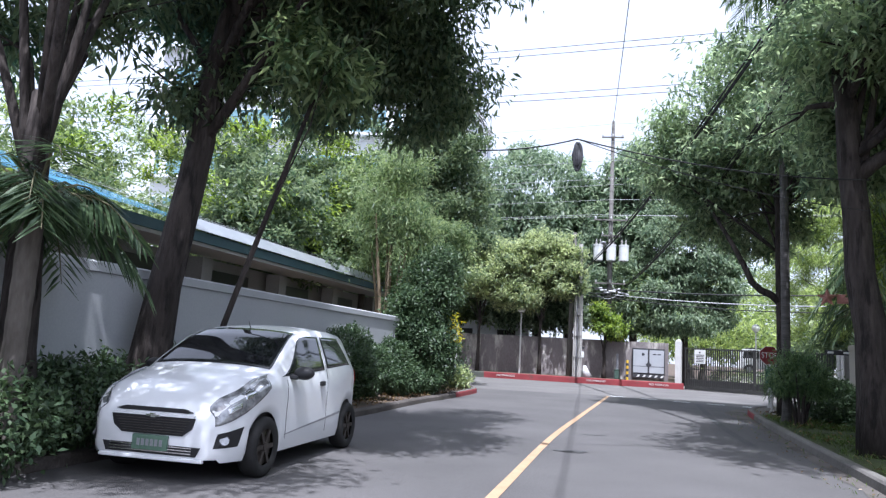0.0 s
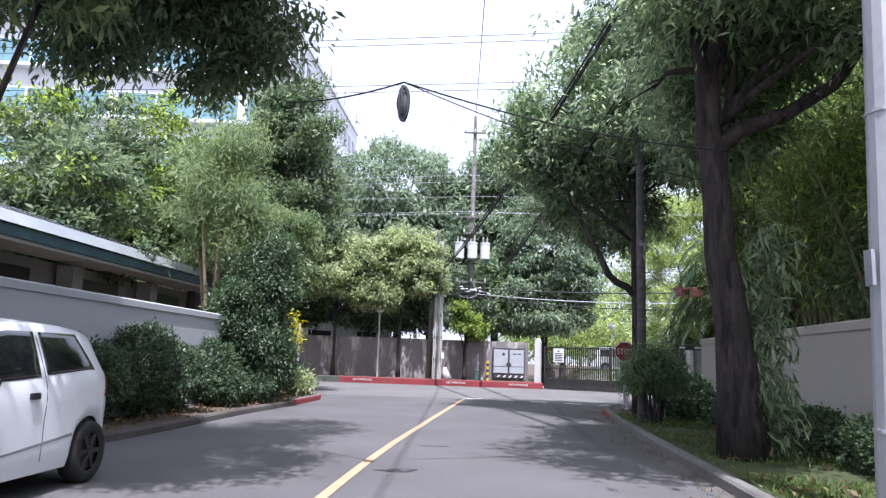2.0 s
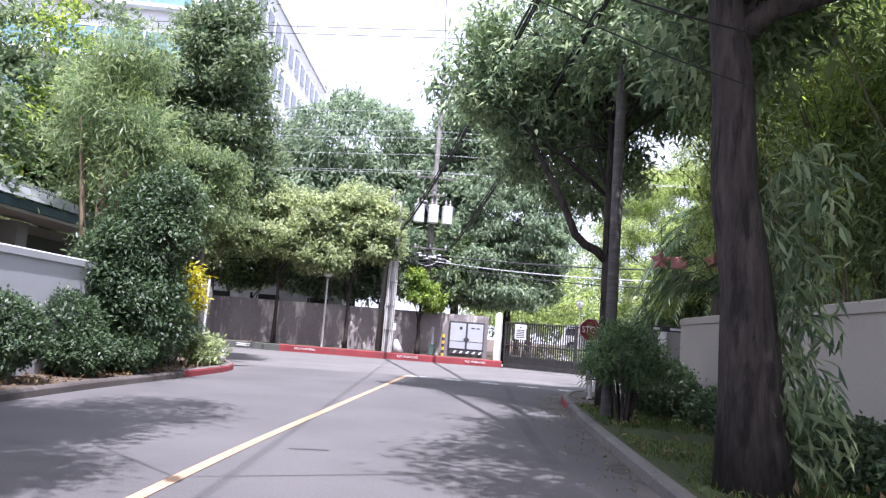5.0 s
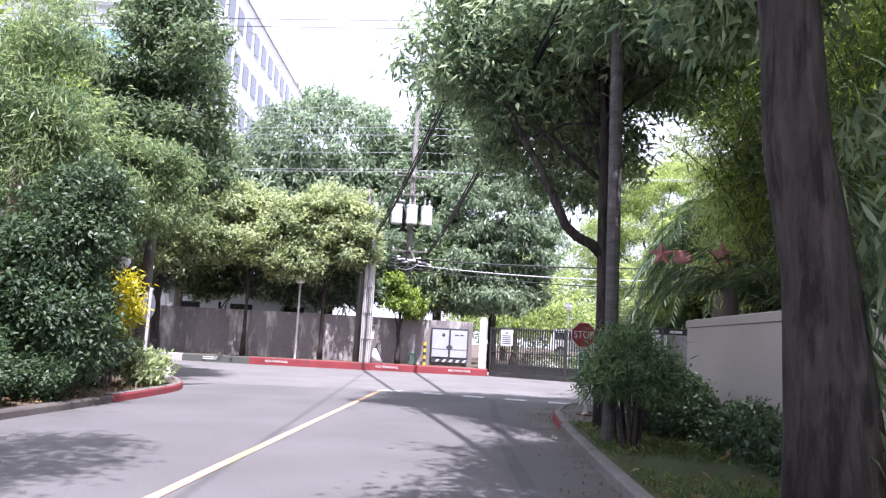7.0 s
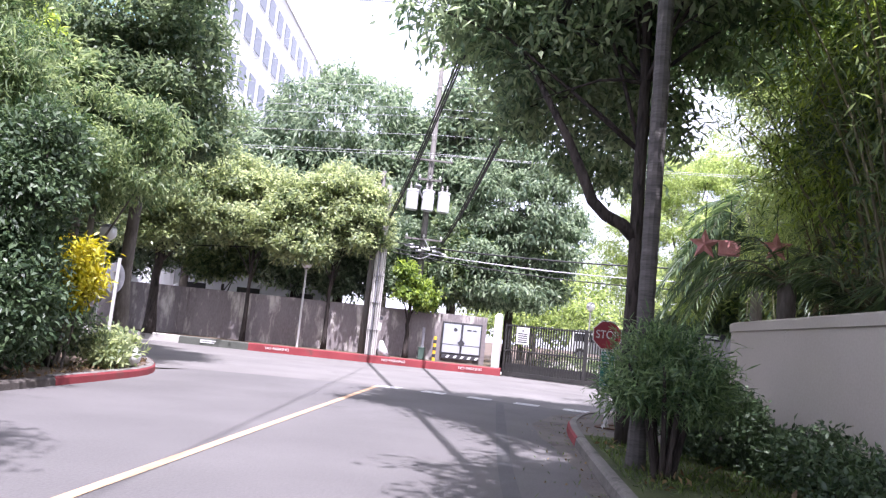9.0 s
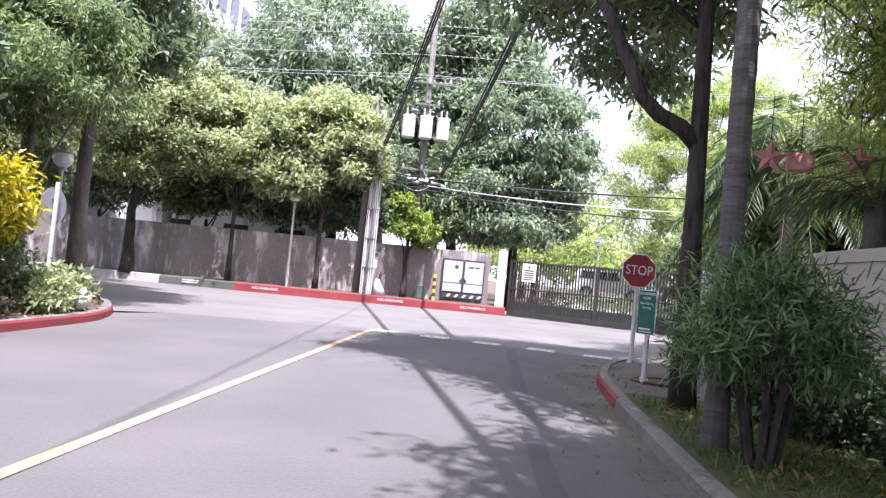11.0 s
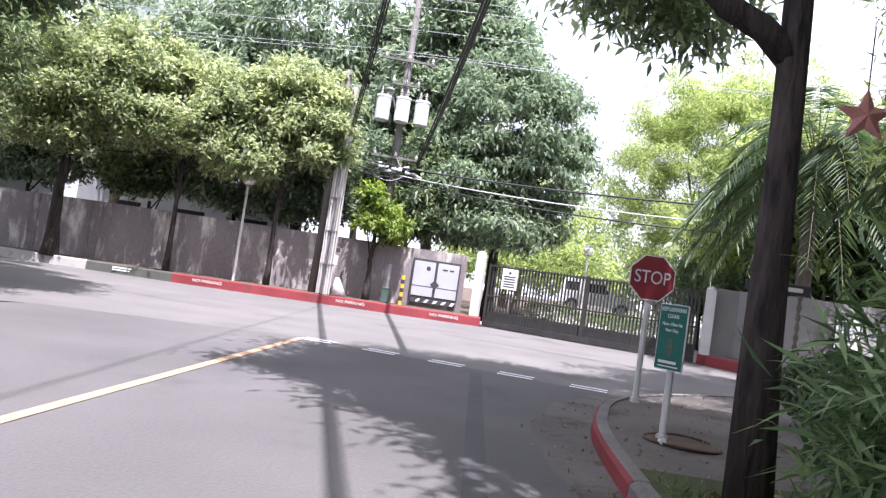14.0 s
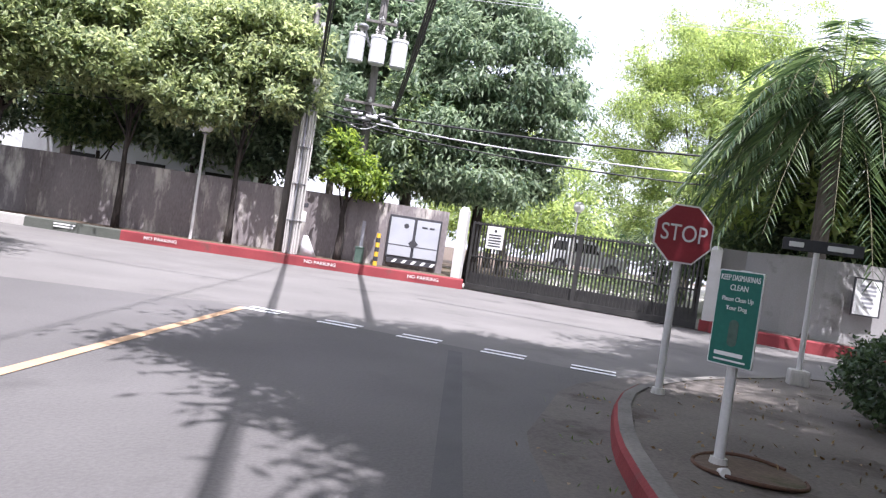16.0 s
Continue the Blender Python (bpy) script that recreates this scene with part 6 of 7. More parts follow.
def bamboo(name, x, y, z, height, n_stem, blobs, leaves, seed, label, material=LEAF_FEATHER, bough=0.0):
    """A clump of pale stems with thin feathery leaves."""
    rng = np.random.default_rng(seed)
    ob = root(name, x, y, z, 0, label, "bamboo")
    for k in range(n_stem):
        bm = bmesh.new()
        a = 2.4 * k
        dx, dy = 0.28 * math.sqrt(k / n_stem) * math.cos(a), 0.28 * math.sqrt(k / n_stem) * math.sin(a)
        h = height * rng.uniform(0.75, 1.05)
        tube(bm, [(dx, dy, -0.05), (dx * 1.5, dy * 1.5, h * 0.5), (dx * 3.2, dy * 3.2, h)], [0.05, 0.042, 0.02], 7)
        part("stem", bm, BARK_PALE, ob)
    loc = [(b[0] - x, b[1] - y, b[2] - z, *b[3:]) for b in blobs]
    c, o = blob_points(loc, leaves // 16, rng, 0.3, 0.3, 0.9, bough)
    leaf_cloud("leaves", c, o, 16, 0.2, 0.2, 0.026, 0.55, rng, material, ob, 1.2)
    return ob


bamboo("bamboo_clump", -0.65, 24.3, 0.1, 4.9, 10, [(-0.6, 24.2, 4.8, 0.8, 0.8, 1.4), (0.05, 24.0, 4.2, 0.55, 0.55, 1.0), (-1.25, 24.5, 4.5, 0.6, 0.6, 1.1), (-0.6, 24.3, 6.0, 0.7, 0.7, 0.7)], 15000, 41, "feathery pale-stemmed bamboo clump above the wall end", LEAF_MID, 0.75)
# bushes on the left verge
shrub("tall_shrub", 0.6, 23.5, 0.1, [(0.0, 0.0, 1.1, 0.8, 0.9, 0.95), (-0.1, 0.1, 2.3, 0.8, 0.8, 1.0), (0.15, 0.3, 3.1, 0.55, 0.6, 0.7), (-0.5, -0.5, 1.7, 0.6, 0.6, 0.8)], 26000, 51, LEAF_HEDGE, "tall dense dark shrub at the end of the white wall", 12, 0.11, 0.11, 0.045, 0.3, 0.45, 0.2)
for k, (x, y, r, h, n) in enumerate(((-0.42, 17.3, 0.58, 0.58, 9000), (-0.15, 18.7, 0.58, 0.72, 9000), (-0.02, 20.1, 0.5, 0.58, 8000), (0.38, 21.7, 0.4, 0.38, 6000), (0.0, 21.9, 0.5, 0.65, 7000), (0.72, 22.8, 0.36, 0.34, 5000))):
    shrub("round_bush", x, y, 0.1, [(0, 0, h, r, r * 1.1, h * 0.95)], n, 60 + k, LEAF_HEDGE, "rounded clipped dark green bush on the soil verge", 10, 0.05, 0.07, 0.035, 0.0, 0.72, 0.1, group="round bushes")
shrub("low_planting", -0.95, 11.9, 0.1, [(0.2, -1.4, 0.35, 0.5, 0.7, 0.4), (0.1, 0.0, 0.38, 0.5, 0.9, 0.42), (-0.05, 1.5, 0.4, 0.5, 0.9, 0.45), (0.1, 3.0, 0.42, 0.5, 0.9, 0.48)], 26000, 71, LEAF_HEDGE, "low dark planting along the foot of the white wall", 10, 0.08, 0.075, 0.035, 0.1, 0.55, 0.25)
shrub("yellow_bush", 0.5, 25.4, 0.1, [(0.15, 0.0, 1.62, 0.44, 0.42, 0.38), (-0.1, 0.1, 1.3, 0.4, 0.35, 0.36), (0.3, 0.1, 1.25, 0.25, 0.25, 0.25)], 3600, 72, LEAF_YELLOW, "bright yellow-leaved bush at the street corner", 9, 0.09, 0.14, 0.045, 0.5, 0.4, 0.25)
shrub("corner_bush", 0.3, 25.6, 0.1, [(0.0, 0.0, 0.7, 0.6, 0.7, 0.65), (-0.5, 0.6, 1.2, 0.6, 0.7, 0.8)], 9000, 73, LEAF_DARK, "dark green corner bush under the yellow leaves", 10, 0.09, 0.1, 0.045, 0.2, 0.5, 0.2)
shrub("corner_planting", 1.05, 26.5, 0.1, [(0.0, -0.3, 0.28, 0.35, 0.4, 0.3), (-0.1, 0.4, 0.3, 0.35, 0.4, 0.3)], 2600, 74, LEAF_OLIVE, "low grey-green planting with broad leaves at the corner", 8, 0.07, 0.13, 0.06, -0.2, 0.4, 0.25)

# along the old wall
for k, (x, y, h, r, blobs, n, mt, lab) in enumerate((
        (-3.1, 40.75, 3.6, 0.2, [(-3.2, 40.6, 5.0, 2.0, 1.8, 1.5), (-4.6, 40.9, 5.2, 1.7, 1.6, 1.6), (-2.0, 40.4, 5.9, 1.6, 1.5, 1.3), (-3.4, 40.2, 3.8, 1.5, 1.2, 0.8), (-1.7, 40.4, 4.6, 1.0, 1.0, 0.8), (-3.0, 40.4, 6.6, 1.3, 1.2, 0.8)], 30000, LEAF_OLIVE, "spreading olive-green tree in front of the old wall"),
        (0.3, 40.75, 3.4, 0.09, [(0.2, 40.6, 5.0, 1.7, 1.6, 1.5), (1.2, 40.5, 4.3, 1.3, 1.2, 1.0), (-0.8, 40.7, 6.0, 1.5, 1.4, 1.3), (1.7, 40.4, 5.7, 1.2, 1.2, 1.1), (-0.9, 40.3, 4.3, 0.9, 0.9, 0.7)], 27000, LEAF_OLIVE, "slim-trunked green tree in front of the old wall"),
        (3.3, 40.75, 3.6, 0.09, [(3.2, 40.7, 5.0, 1.6, 1.5, 1.4), (2.4, 40.4, 3.9, 1.2, 1.1, 1.0), (4.2, 40.6, 5.4, 1.2, 1.2, 1.2), (4.6, 40.4, 4.4, 0.8, 0.8, 0.7), (1.7, 40.3, 4.6, 0.8, 0.8, 0.7), (3.2, 40.6, 6.5, 1.1, 1.1, 0.8)], 27000, LEAF_OLIVE, "slim-trunked yellow-green tree in front of the old wall"),
        (-8.5, 43.4, 3.6, 0.16, [(-8.3, 43, 5.2, 2.3, 2, 1.9), (-6.6, 42.6, 6.2, 1.9, 1.8, 1.7), (-10.5, 43.5, 6, 2.2, 2, 2)], 20000, LEAF_OLIVE, "leafy green tree in front of the old wall"),
        (-14, 45.4, 4, 0.16, [(-13.5, 45, 5.8, 2.8, 2.4, 2.4), (-16.5, 45.4, 6.5, 2.8, 2.4, 2.6)], 14000, LEAF_OLIVE, "leafy green tree in front of the old wall"))):
    tree("wall_tree", x, y, 0.28, h, r, blobs, n, 80 + k, mt, BARK, lab, 14, 0.15, 0.2, 0.085, 0.35, 0.4, group="trees along the old wall", lumps=0.3, bough=0.42)
tree("lime_sapling", 6.35, 40.55, 0.28, 2.2, 0.1, [(6.5, 40.4, 2.75, 0.65, 0.55, 0.55), (6.1, 40.4, 3.5, 0.35, 0.3, 0.3), (6.9, 40.5, 2.4, 0.4, 0.4, 0.35)], 4200, 86, LEAF_LIME, BARK, "stubby dark trunk with bright lime-green sprouts", 12, 0.12, 0.2, 0.085, 0.4, 0.4)
# behind the old wall
for k, x in enumerate((-11.5, -8.0, -5.2, -1.2, 1.6, 4.6, 7.4)):
    y = 42.9 - 0.06 * x + (1.5 if x < -7 else 0.0)
    tree("garden_thicket", x, y, 0, 2.4, 0.1, [(x, y, 3.3, 1.9, 1.0, 1.3), (x + 0.9, y + 0.4, 4.6, 1.5, 1.0, 1.2)], 9000, 180 + k, LEAF_MANGO if k % 3 else LEAF_MID, BARK, "dense green garden thicket rising behind the old wall", 14, 0.22, 0.26, 0.1, 0.4, 0.3, group="thickets behind the old wall", lumps=0.3)
for k, (x, y) in enumerate(((17.8, 37.6), (20.6, 37.0), (23.6, 36.6), (27.0, 36.0), (16.9, 40.4), (19.5, 43.2))):
    tree("garden_thicket", x, y, 0, 1.4, 0.08, [(x, y, 1.9, 1.7, 0.9, 1.3), (x + 0.7, y + 0.3, 3.0, 1.2, 0.9, 1.0)], 7000, 240 + k, LEAF_MID if k % 2 else LEAF_DARK, BARK, "dense dark green thicket behind the grey wall", 14, 0.18, 0.2, 0.08, 0.4, 0.3, group="thickets behind the grey wall", lumps=0.3)
tree("mango_tree", 3.0, 48.5, 0, 6.5, 0.3, [(2.5, 48.5, 10.0, 4.0, 3.6, 3.7), (3.0, 47.5, 6.6, 4.6, 3.6, 3.4), (0.2, 48, 7.6, 3.0, 2.6, 3.2), (6.0, 48, 8.0, 3.0, 2.6, 3.4)], 54000, 91, LEAF_MANGO, BARK, "huge dome-shaped mango tree behind the old wall", 14, 0.22, 0.38, 0.12, 0.8, 0.8, lumps=0.1, bough=0.0)
tree("tall_leafy_tree", 8.3, 46.0, 0, 8, 0.25, [(8.0, 45.5, 10.8, 1.8, 1.7, 2.0), (8.9, 45.5, 9.2, 2.2, 2.0, 2.2), (7.4, 45.0, 8.0, 1.7, 1.6, 1.8), (9.6, 46, 10.6, 1.7, 1.6, 1.8)], 32000, 92, LEAF_MANGO, BARK_GREY, "tall leafy tree behind the transformers", 14, 0.25, 0.36, 0.12, 0.5, 0.5, lumps=0.3)
tree("mango_tree", 10.6, 43.6, 0, 4.6, 0.22, [(10.8, 43.4, 6.6, 2.7, 2.4, 2.6), (11.5, 43.2, 5.2, 2.0, 1.8, 2.0), (9.0, 43.0, 5.0, 1.9, 1.8, 1.9), (10.3, 43.4, 8.2, 1.7, 1.6, 1.3), (10.2, 42.6, 3.3, 2.2, 1.2, 1.3), (8.2, 42.6, 3.4, 1.5, 1.2, 1.3)], 54000, 93, LEAF_MANGO, BARK, "round mango tree beside the gate post", 14, 0.17, 0.26, 0.085, 0.8, 0.6, lumps=0.14, bough=0.42)
tree("feathery_tree", 19.8, 47.5, 0, 4.5, 0.22, [(19.5, 47.3, 7.6, 3.2, 3.0, 3.6), (17.6, 46.6, 6.0, 2.3, 2.2, 2.8), (22.5, 46.5, 8.0, 3.2, 3.0, 3.8), (18.0, 46.6, 9.0, 1.9, 1.8, 1.9), (20.5, 47, 10.6, 2.2, 2.1, 1.5), (18.2, 46.2, 3.4, 2.2, 1.9, 1.7)], 84000, 94, LEAF_FEATHER, BARK_GREY, "large feathery yellow-green tree behind the gate", 20, 0.2, 0.2, 0.045, 0.4, 0.4, lumps=0.3, bough=0.6)
for k, (x, y, zc, r, n, mt) in enumerate(((14.5, 58, 4.5, 4.5, 12000, LEAF_FEATHER), (-4.5, 49, 9.2, 2.6, 12000, LEAF_MANGO), (-9.5, 48.5, 8.6, 3.0, 12000, LEAF_MANGO), (-6.5, 55, 7, 4.0, 14000, LEAF_MANGO), (-13, 52, 6.5, 4.0, 12000, LEAF_MANGO), (-20, 50, 7, 4.5, 10000, LEAF_MANGO), (27, 44, 6.0, 4.5, 16000, LEAF_FEATHER), (30, 36, 5.5, 4, 10000, LEAF_MID), (21, 37.5, 4.4, 2.6, 14000, LEAF_MID), (5, 58, 7, 5, 12000, LEAF_MANGO), (22, 62, 5, 5.5, 12000, LEAF_MID), (30, 56, 5, 5.5, 12000, LEAF_MID), (38, 48, 5, 5.5, 10000, LEAF_MID), (16, 70, 5, 6, 10000, LEAF_MANGO), (-28, 47, 6, 5, 9000, LEAF_MANGO), (-37, 44, 6, 5, 8000, LEAF_MANGO), (40, 38, 5.5, 5, 8000, LEAF_MID), (19.5, 39.5, 5.2, 3.0, 18000, LEAF_FEATHER), (24.5, 38.5, 5.8, 3.4, 14000, LEAF_FEATHER), (18, 28, 5.5, 3.0, 12000, LEAF_MID))):
    tree("background_tree", x, y, 0, zc - 1, 0.25, [(x, y, zc, r, r, r * 0.9), (x + 1.5, y - 1.5, zc - 1.8, r * 0.7, r * 0.7, r * 0.6), (x - 1.5, y - 1, zc - 1.6, r * 0.7, r * 0.7, r * 0.6)], int(0.8 * n), 100 + k, mt, BARK_GREY, "leafy green tree far behind the walls", 14, 0.3, 0.36, 0.13, 0.4, 0.5, group="background trees", lumps=0.25, bough=0.8)
palm("feather_palm", 17.0, 35.3, 0.0, 5.0, 0.18, 84, 3.3, 111, "tall feather palm behind the grey wall", BARK_GREY, LEAF_PALM, 0.62, 0.055, 1.0, low=-1.15)
palm("feather_palm", 20.5, 36.0, 0.0, 4.6, 0.16, 16, 3.0, 112, "tall feather palm behind the grey wall", BARK_GREY, LEAF_PALM, 0.7, 0.05, 0.7, low=-0.3)

# right verge
ta = tree("verge_tree", 7.93, 15.8, 0.13, 5.6, 0.235, [(8.5, 16.4, 6.1, 1.5, 2.1, 1.6), (7.5, 15.4, 5.7, 0.8, 1.0, 0.7), (8.0, 16.4, 7.7, 1.1, 1.6, 0.6), (7.4, 12.8, 7.7, 1.3, 1.6, 0.6), (9.1, 15.0, 5.6, 1.4, 1.8, 1.4), (8.6, 17.9, 5.3, 1.1, 1.4, 1.2), (8.4, 13.6, 6.2, 1.2, 1.5, 1.0), (8.4, 17.6, 4.6, 1.0, 1.2, 0.9)],
     36000, 121, LEAF_VERGE, BARK, "large dark-barked verge tree wound with creeper", 15, 0.2, 0.2, 0.06, 0.6, 0.35, (-0.32, 0.25), extra_limbs=((7.2, 16.6, 4.9), (9.2, 14.2, 5.0), (7.9, 15.9, 6.0)), lumps=0.3)
rng = np.random.default_rng(5)
c = np.column_stack((rng.normal(0.33, 0.12, 130), rng.normal(-0.05, 0.18, 130), rng.uniform(0.1, 2.7, 130)))
o = np.tile(np.array((0.5, -0.6, -0.2)), (130, 1)) + rng.normal(0, 0.3, (130, 3))
leaf_cloud("creeper", c, o, 9, 0.07, 0.2, 0.04, 0.9, rng, LEAF_VERGE, ta, label="long-leaved green creeper on the trunk")
bm = bmesh.new()
tube(bm, [(-0.22, 0.15, 3.7), (0.1, 0.05, 3.98), (0.6, -0.1, 4.15), (1.15, -0.25, 4.5), (1.5, -0.35, 5.0), (1.7, -0.45, 5.6)], [0.12, 0.1, 0.088, 0.075, 0.055, 0.03], 8)
part("limb", bm, BARK, ta, "crooked dark side limb", smooth=True)
tree("verge_tree", 8.75, 22.35, 0.13, 6.4, 0.102, [(8.3, 23.4, 6.4, 1.6, 2.2, 1.7), (7.8, 23.4, 5.3, 0.9, 1.1, 0.7), (6.6, 23.7, 5.9, 0.7, 0.8, 0.9), (6.4, 23.5, 7.15, 0.4, 0.45, 0.5), (7.2, 23.9, 6.7, 0.9, 1.1, 1.1), (5.55, 23.75, 6.05, 0.2, 0.2, 0.2), (9.4, 22.2, 6.2, 1.5, 1.8, 1.5), (7.2, 24.9, 6.4, 1.4, 1.5, 1.1), (6.9, 24.9, 6.3, 0.7, 0.9, 0.6), (9.9, 23.0, 5.8, 1.3, 1.2, 0.8), (7.8, 22.4, 8.4, 0.8, 1.3, 0.5), (9.2, 20.6, 7.6, 1.6, 1.5, 0.7), (10.4, 20.9, 6.3, 1.4, 1.3, 0.8), (9.7, 25.4, 6.6, 1.4, 1.3, 1.0), (8.9, 26.3, 4.6, 0.75, 0.7, 0.45), (9.6, 26.4, 4.5, 0.7, 0.7, 0.5), (8.6, 25.8, 6.4, 1.5, 1.3, 1.2), (8.7, 20.6, 5.9, 1.2, 1.4, 1.1), (8.0, 24.4, 4.9, 1.1, 1.2, 0.7), (9.3, 24.2, 4.8, 1.0, 1.0, 0.8)],
     56000, 122, LEAF_VERGE, BARK, "slim dark verge tree spreading over the junction", 15, 0.2, 0.2, 0.065, 0.6, 0.35, (-0.05, 0.15), extra_limbs=((7.3, 22.5, 4.3), (6.9, 23.8, 5.0), (8.5, 25.5, 5.2), (9.2, 21.5, 5.4)), lumps=0.3)
tree("corner_tree", 14.2, 23.6, 0.0, 6.2, 0.17, [(12.8, 27.0, 7.4, 1.9, 1.7, 0.7), (14.4, 28.2, 7.6, 1.9, 1.7, 0.7), (11.7, 25.8, 7.3, 1.1, 1.1, 0.5), (13.8, 24.8, 7.1, 1.9, 1.5, 0.9)],
     24000, 124, LEAF_VERGE, BARK, "spreading tree behind the beige wall shading the corner", 15, 0.2, 0.2, 0.065, 0.6, 0.3, (-0.2, 0.5), lumps=0.35)
vt = bpy.data.objects["verge_tree.001"]
bm = bmesh.new()
tube(bm, [(-0.02, 0.05, 2.5), (-0.2, 0.08, 2.68), (-0.42, 0.1, 2.78), (-0.6, 0.12, 2.95), (-0.75, 0.15, 3.3), (-0.95, 0.3, 3.8), (-1.3, 0.5, 4.5), (-1.6, 0.9, 5.2)], [0.085, 0.08, 0.075, 0.072, 0.066, 0.055, 0.04, 0.018], 8)
part("limb", bm, BARK, vt, "crooked dark side limb", smooth=True)
palm("slim_palm", 8.32, 20.75, 0.13, 9.2, 0.083, 14, 1.3, 123, "slim smooth-trunked palm on the verge", BARK_PALM, LEAF_PALM, 0.5, 0.04, 0.8, low=-0.4)
# oleander-like bush
rng = np.random.default_rng(8)
ob = root("feathery_bush", 8.42, 20.3, 0.13, 0, "bushy shrub with narrow green leaves on dark stems", "bush")
for k in range(9):
    bm = bmesh.new()
    a = 2.4 * k
    tube(bm, [(0.07 * math.cos(a), 0.07 * math.sin(a), -0.04), (0.2 * math.cos(a), 0.2 * math.sin(a), 0.6), (0.42 * math.cos(a), 0.42 * math.sin(a), 1.0)], [0.03, 0.022, 0.01], 6)
    part("stem", bm, BARK, ob)
c, o = blob_points([(0, 0, 0.98, 0.48, 0.48, 0.32), (-0.24, 0.1, 0.76, 0.34, 0.34, 0.26), (0.2, -0.14, 0.78, 0.32, 0.32, 0.26), (0.02, 0.12, 1.13, 0.28, 0.28, 0.2)], 800, rng, 0.3, 0.35, 0.8)
leaf_cloud("leaves", c, o, 12, 0.07, 0.14, 0.016, 0.1, rng, LEAF_BUSH, ob, 1.4)


def hedge(name, line, w, h, n, seed, material, label):
    """A low hedge along a plan line."""
    rng = np.random.default_rng(seed)
    ob = root(name, 0, 0, 0, 0, label, "hedge")
    L = len(line)
    k = rng.integers(0, L - 1, n // 9)
    t = rng.uniform(0, 1, n // 9)
    p = np.array(line)
    q = p[k] + (p[k + 1] - p[k]) * t[:, None]
    th = rng.uniform(0, math.pi, n // 9)
    rr = rng.uniform(0.75, 1.05, n // 9) * (1 + 0.12 * np.sin(q[:, 1] * 2.3) + 0.08 * np.sin(q[:, 1] * 5.1))
    c = np.column_stack((q[:, 0] + np.cos(th) * w / 2 * rr, q[:, 1], 0.12 + np.abs(np.sin(th)) ** 0.6 * h * rr))
    low = rng.uniform(0, 1, n // 9) < 0.25
    c[low, 2] = rng.uniform(0.12, h * 0.8, low.sum())
    o = np.column_stack((np.cos(th), np.zeros_like(th), np.sin(th)))
    for x, y in line[::3]:
        bm = bmesh.new()
        tube(bm, [(x, y, 0.05), (x + 0.03, y, h * 0.8)], [0.02, 0.01], 5)
        part("stem", bm, BARK, ob)
    leaf_cloud("leaves", c, o, 9, 0.05, 0.07, 0.035, 0.0, rng, material, ob, 1.3)


hl = [(x - 0.42, y) for x, y in beige if 11 < y < 23.4 and x < 10.7]
hl = smooth_line(hl, 0.35)
hedge("wall_hedge", hl, 0.62, 0.5, 30000, 131, LEAF_HEDGE, "low clipped hedge along the foot of the beige wall")
shrub("clipped_bush", 9.45, 21.6, 0.13, [(0, 0, 0.42, 0.5, 0.7, 0.42)], 8000, 132, LEAF_HEDGE, "clipped dark bush at the end of the hedge", 10, 0.05, 0.07, 0.035)
shrub("box_bush", 11.75, 25.75, 0.13, [(0, 0, 0.42, 0.75, 0.75, 0.42), (0.9, -0.3, 0.42, 0.75, 0.75, 0.42)], 15000, 133, LEAF_HEDGE, "clipped rounded bush on the corner pavement", 10, 0.045, 0.06, 0.035, 0.0, 0.75, 0.08)
# dense planting behind the beige wall
for k, (x, y, zc, r, rz, n, mt) in enumerate(((11.6, 13.2, 4.0, 1.6, 2.6, 16000, LEAF_MID), (11.9, 16.5, 4.6, 1.7, 3.0, 18000, LEAF_MID), (12.3, 19.6, 4.4, 1.6, 3.0, 16000, LEAF_FEATHER), (13.0, 22.6, 4.6, 1.6, 3.2, 18000, LEAF_MID), (14.0, 17.5, 6.5, 2.4, 3.2, 14000, LEAF_MID), (15.0, 22.0, 6.0, 2.4, 3.4, 14000, LEAF_FEATHER), (12.5, 9.5, 5.0, 2.2, 3.2, 12000, LEAF_DARK), (11.4, 11.4, 3.4, 1.4, 2.0, 12000, LEAF_DARK), (11.5, 18.2, 3.0, 1.3, 1.9, 14000, LEAF_MID), (12.0, 21.2, 3.0, 1.3, 1.9, 14000, LEAF_DARK), (16.5, 19.5, 7.0, 2.6, 4.0, 14000, LEAF_DARK), (17, 14.5, 7.0, 3, 4.4, 14000, LEAF_DARK), (13.6, 25.8, 4.2, 1.4, 2.6, 12000, LEAF_FEATHER))):
    bamboo("garden_bamboo", x, y, 0, zc + 1.5, 7, [(x, y, zc, r, r, rz), (x - 0.5, y + 0.5, zc + 1.5, r * 0.8, r * 0.8, rz * 0.7)], int(0.8 * n), 140 + k, "dense leafy bamboo clump behind the beige wall", mt, 0.6)
for k, (x, y, h) in enumerate(((11.3, 15.6, 5.6), (11.6, 18.9, 6.0), (11.9, 21.9, 5.8), (12.6, 24.2, 5.0))):
    bamboo("bamboo_clump", x, y, 0.0, h, 11, [(x - 0.2, y, h + 0.2, 1.3, 1.3, 0.9), (x - 0.8, y - 0.6, h - 1.0, 0.9, 0.9, 0.8), (x - 0.5, y + 0.7, h - 1.9, 0.8, 0.8, 0.7)], 9000, 190 + k, "arching bamboo clump above the beige wall", LEAF_FEATHER if k % 2 else LEAF_LIME)


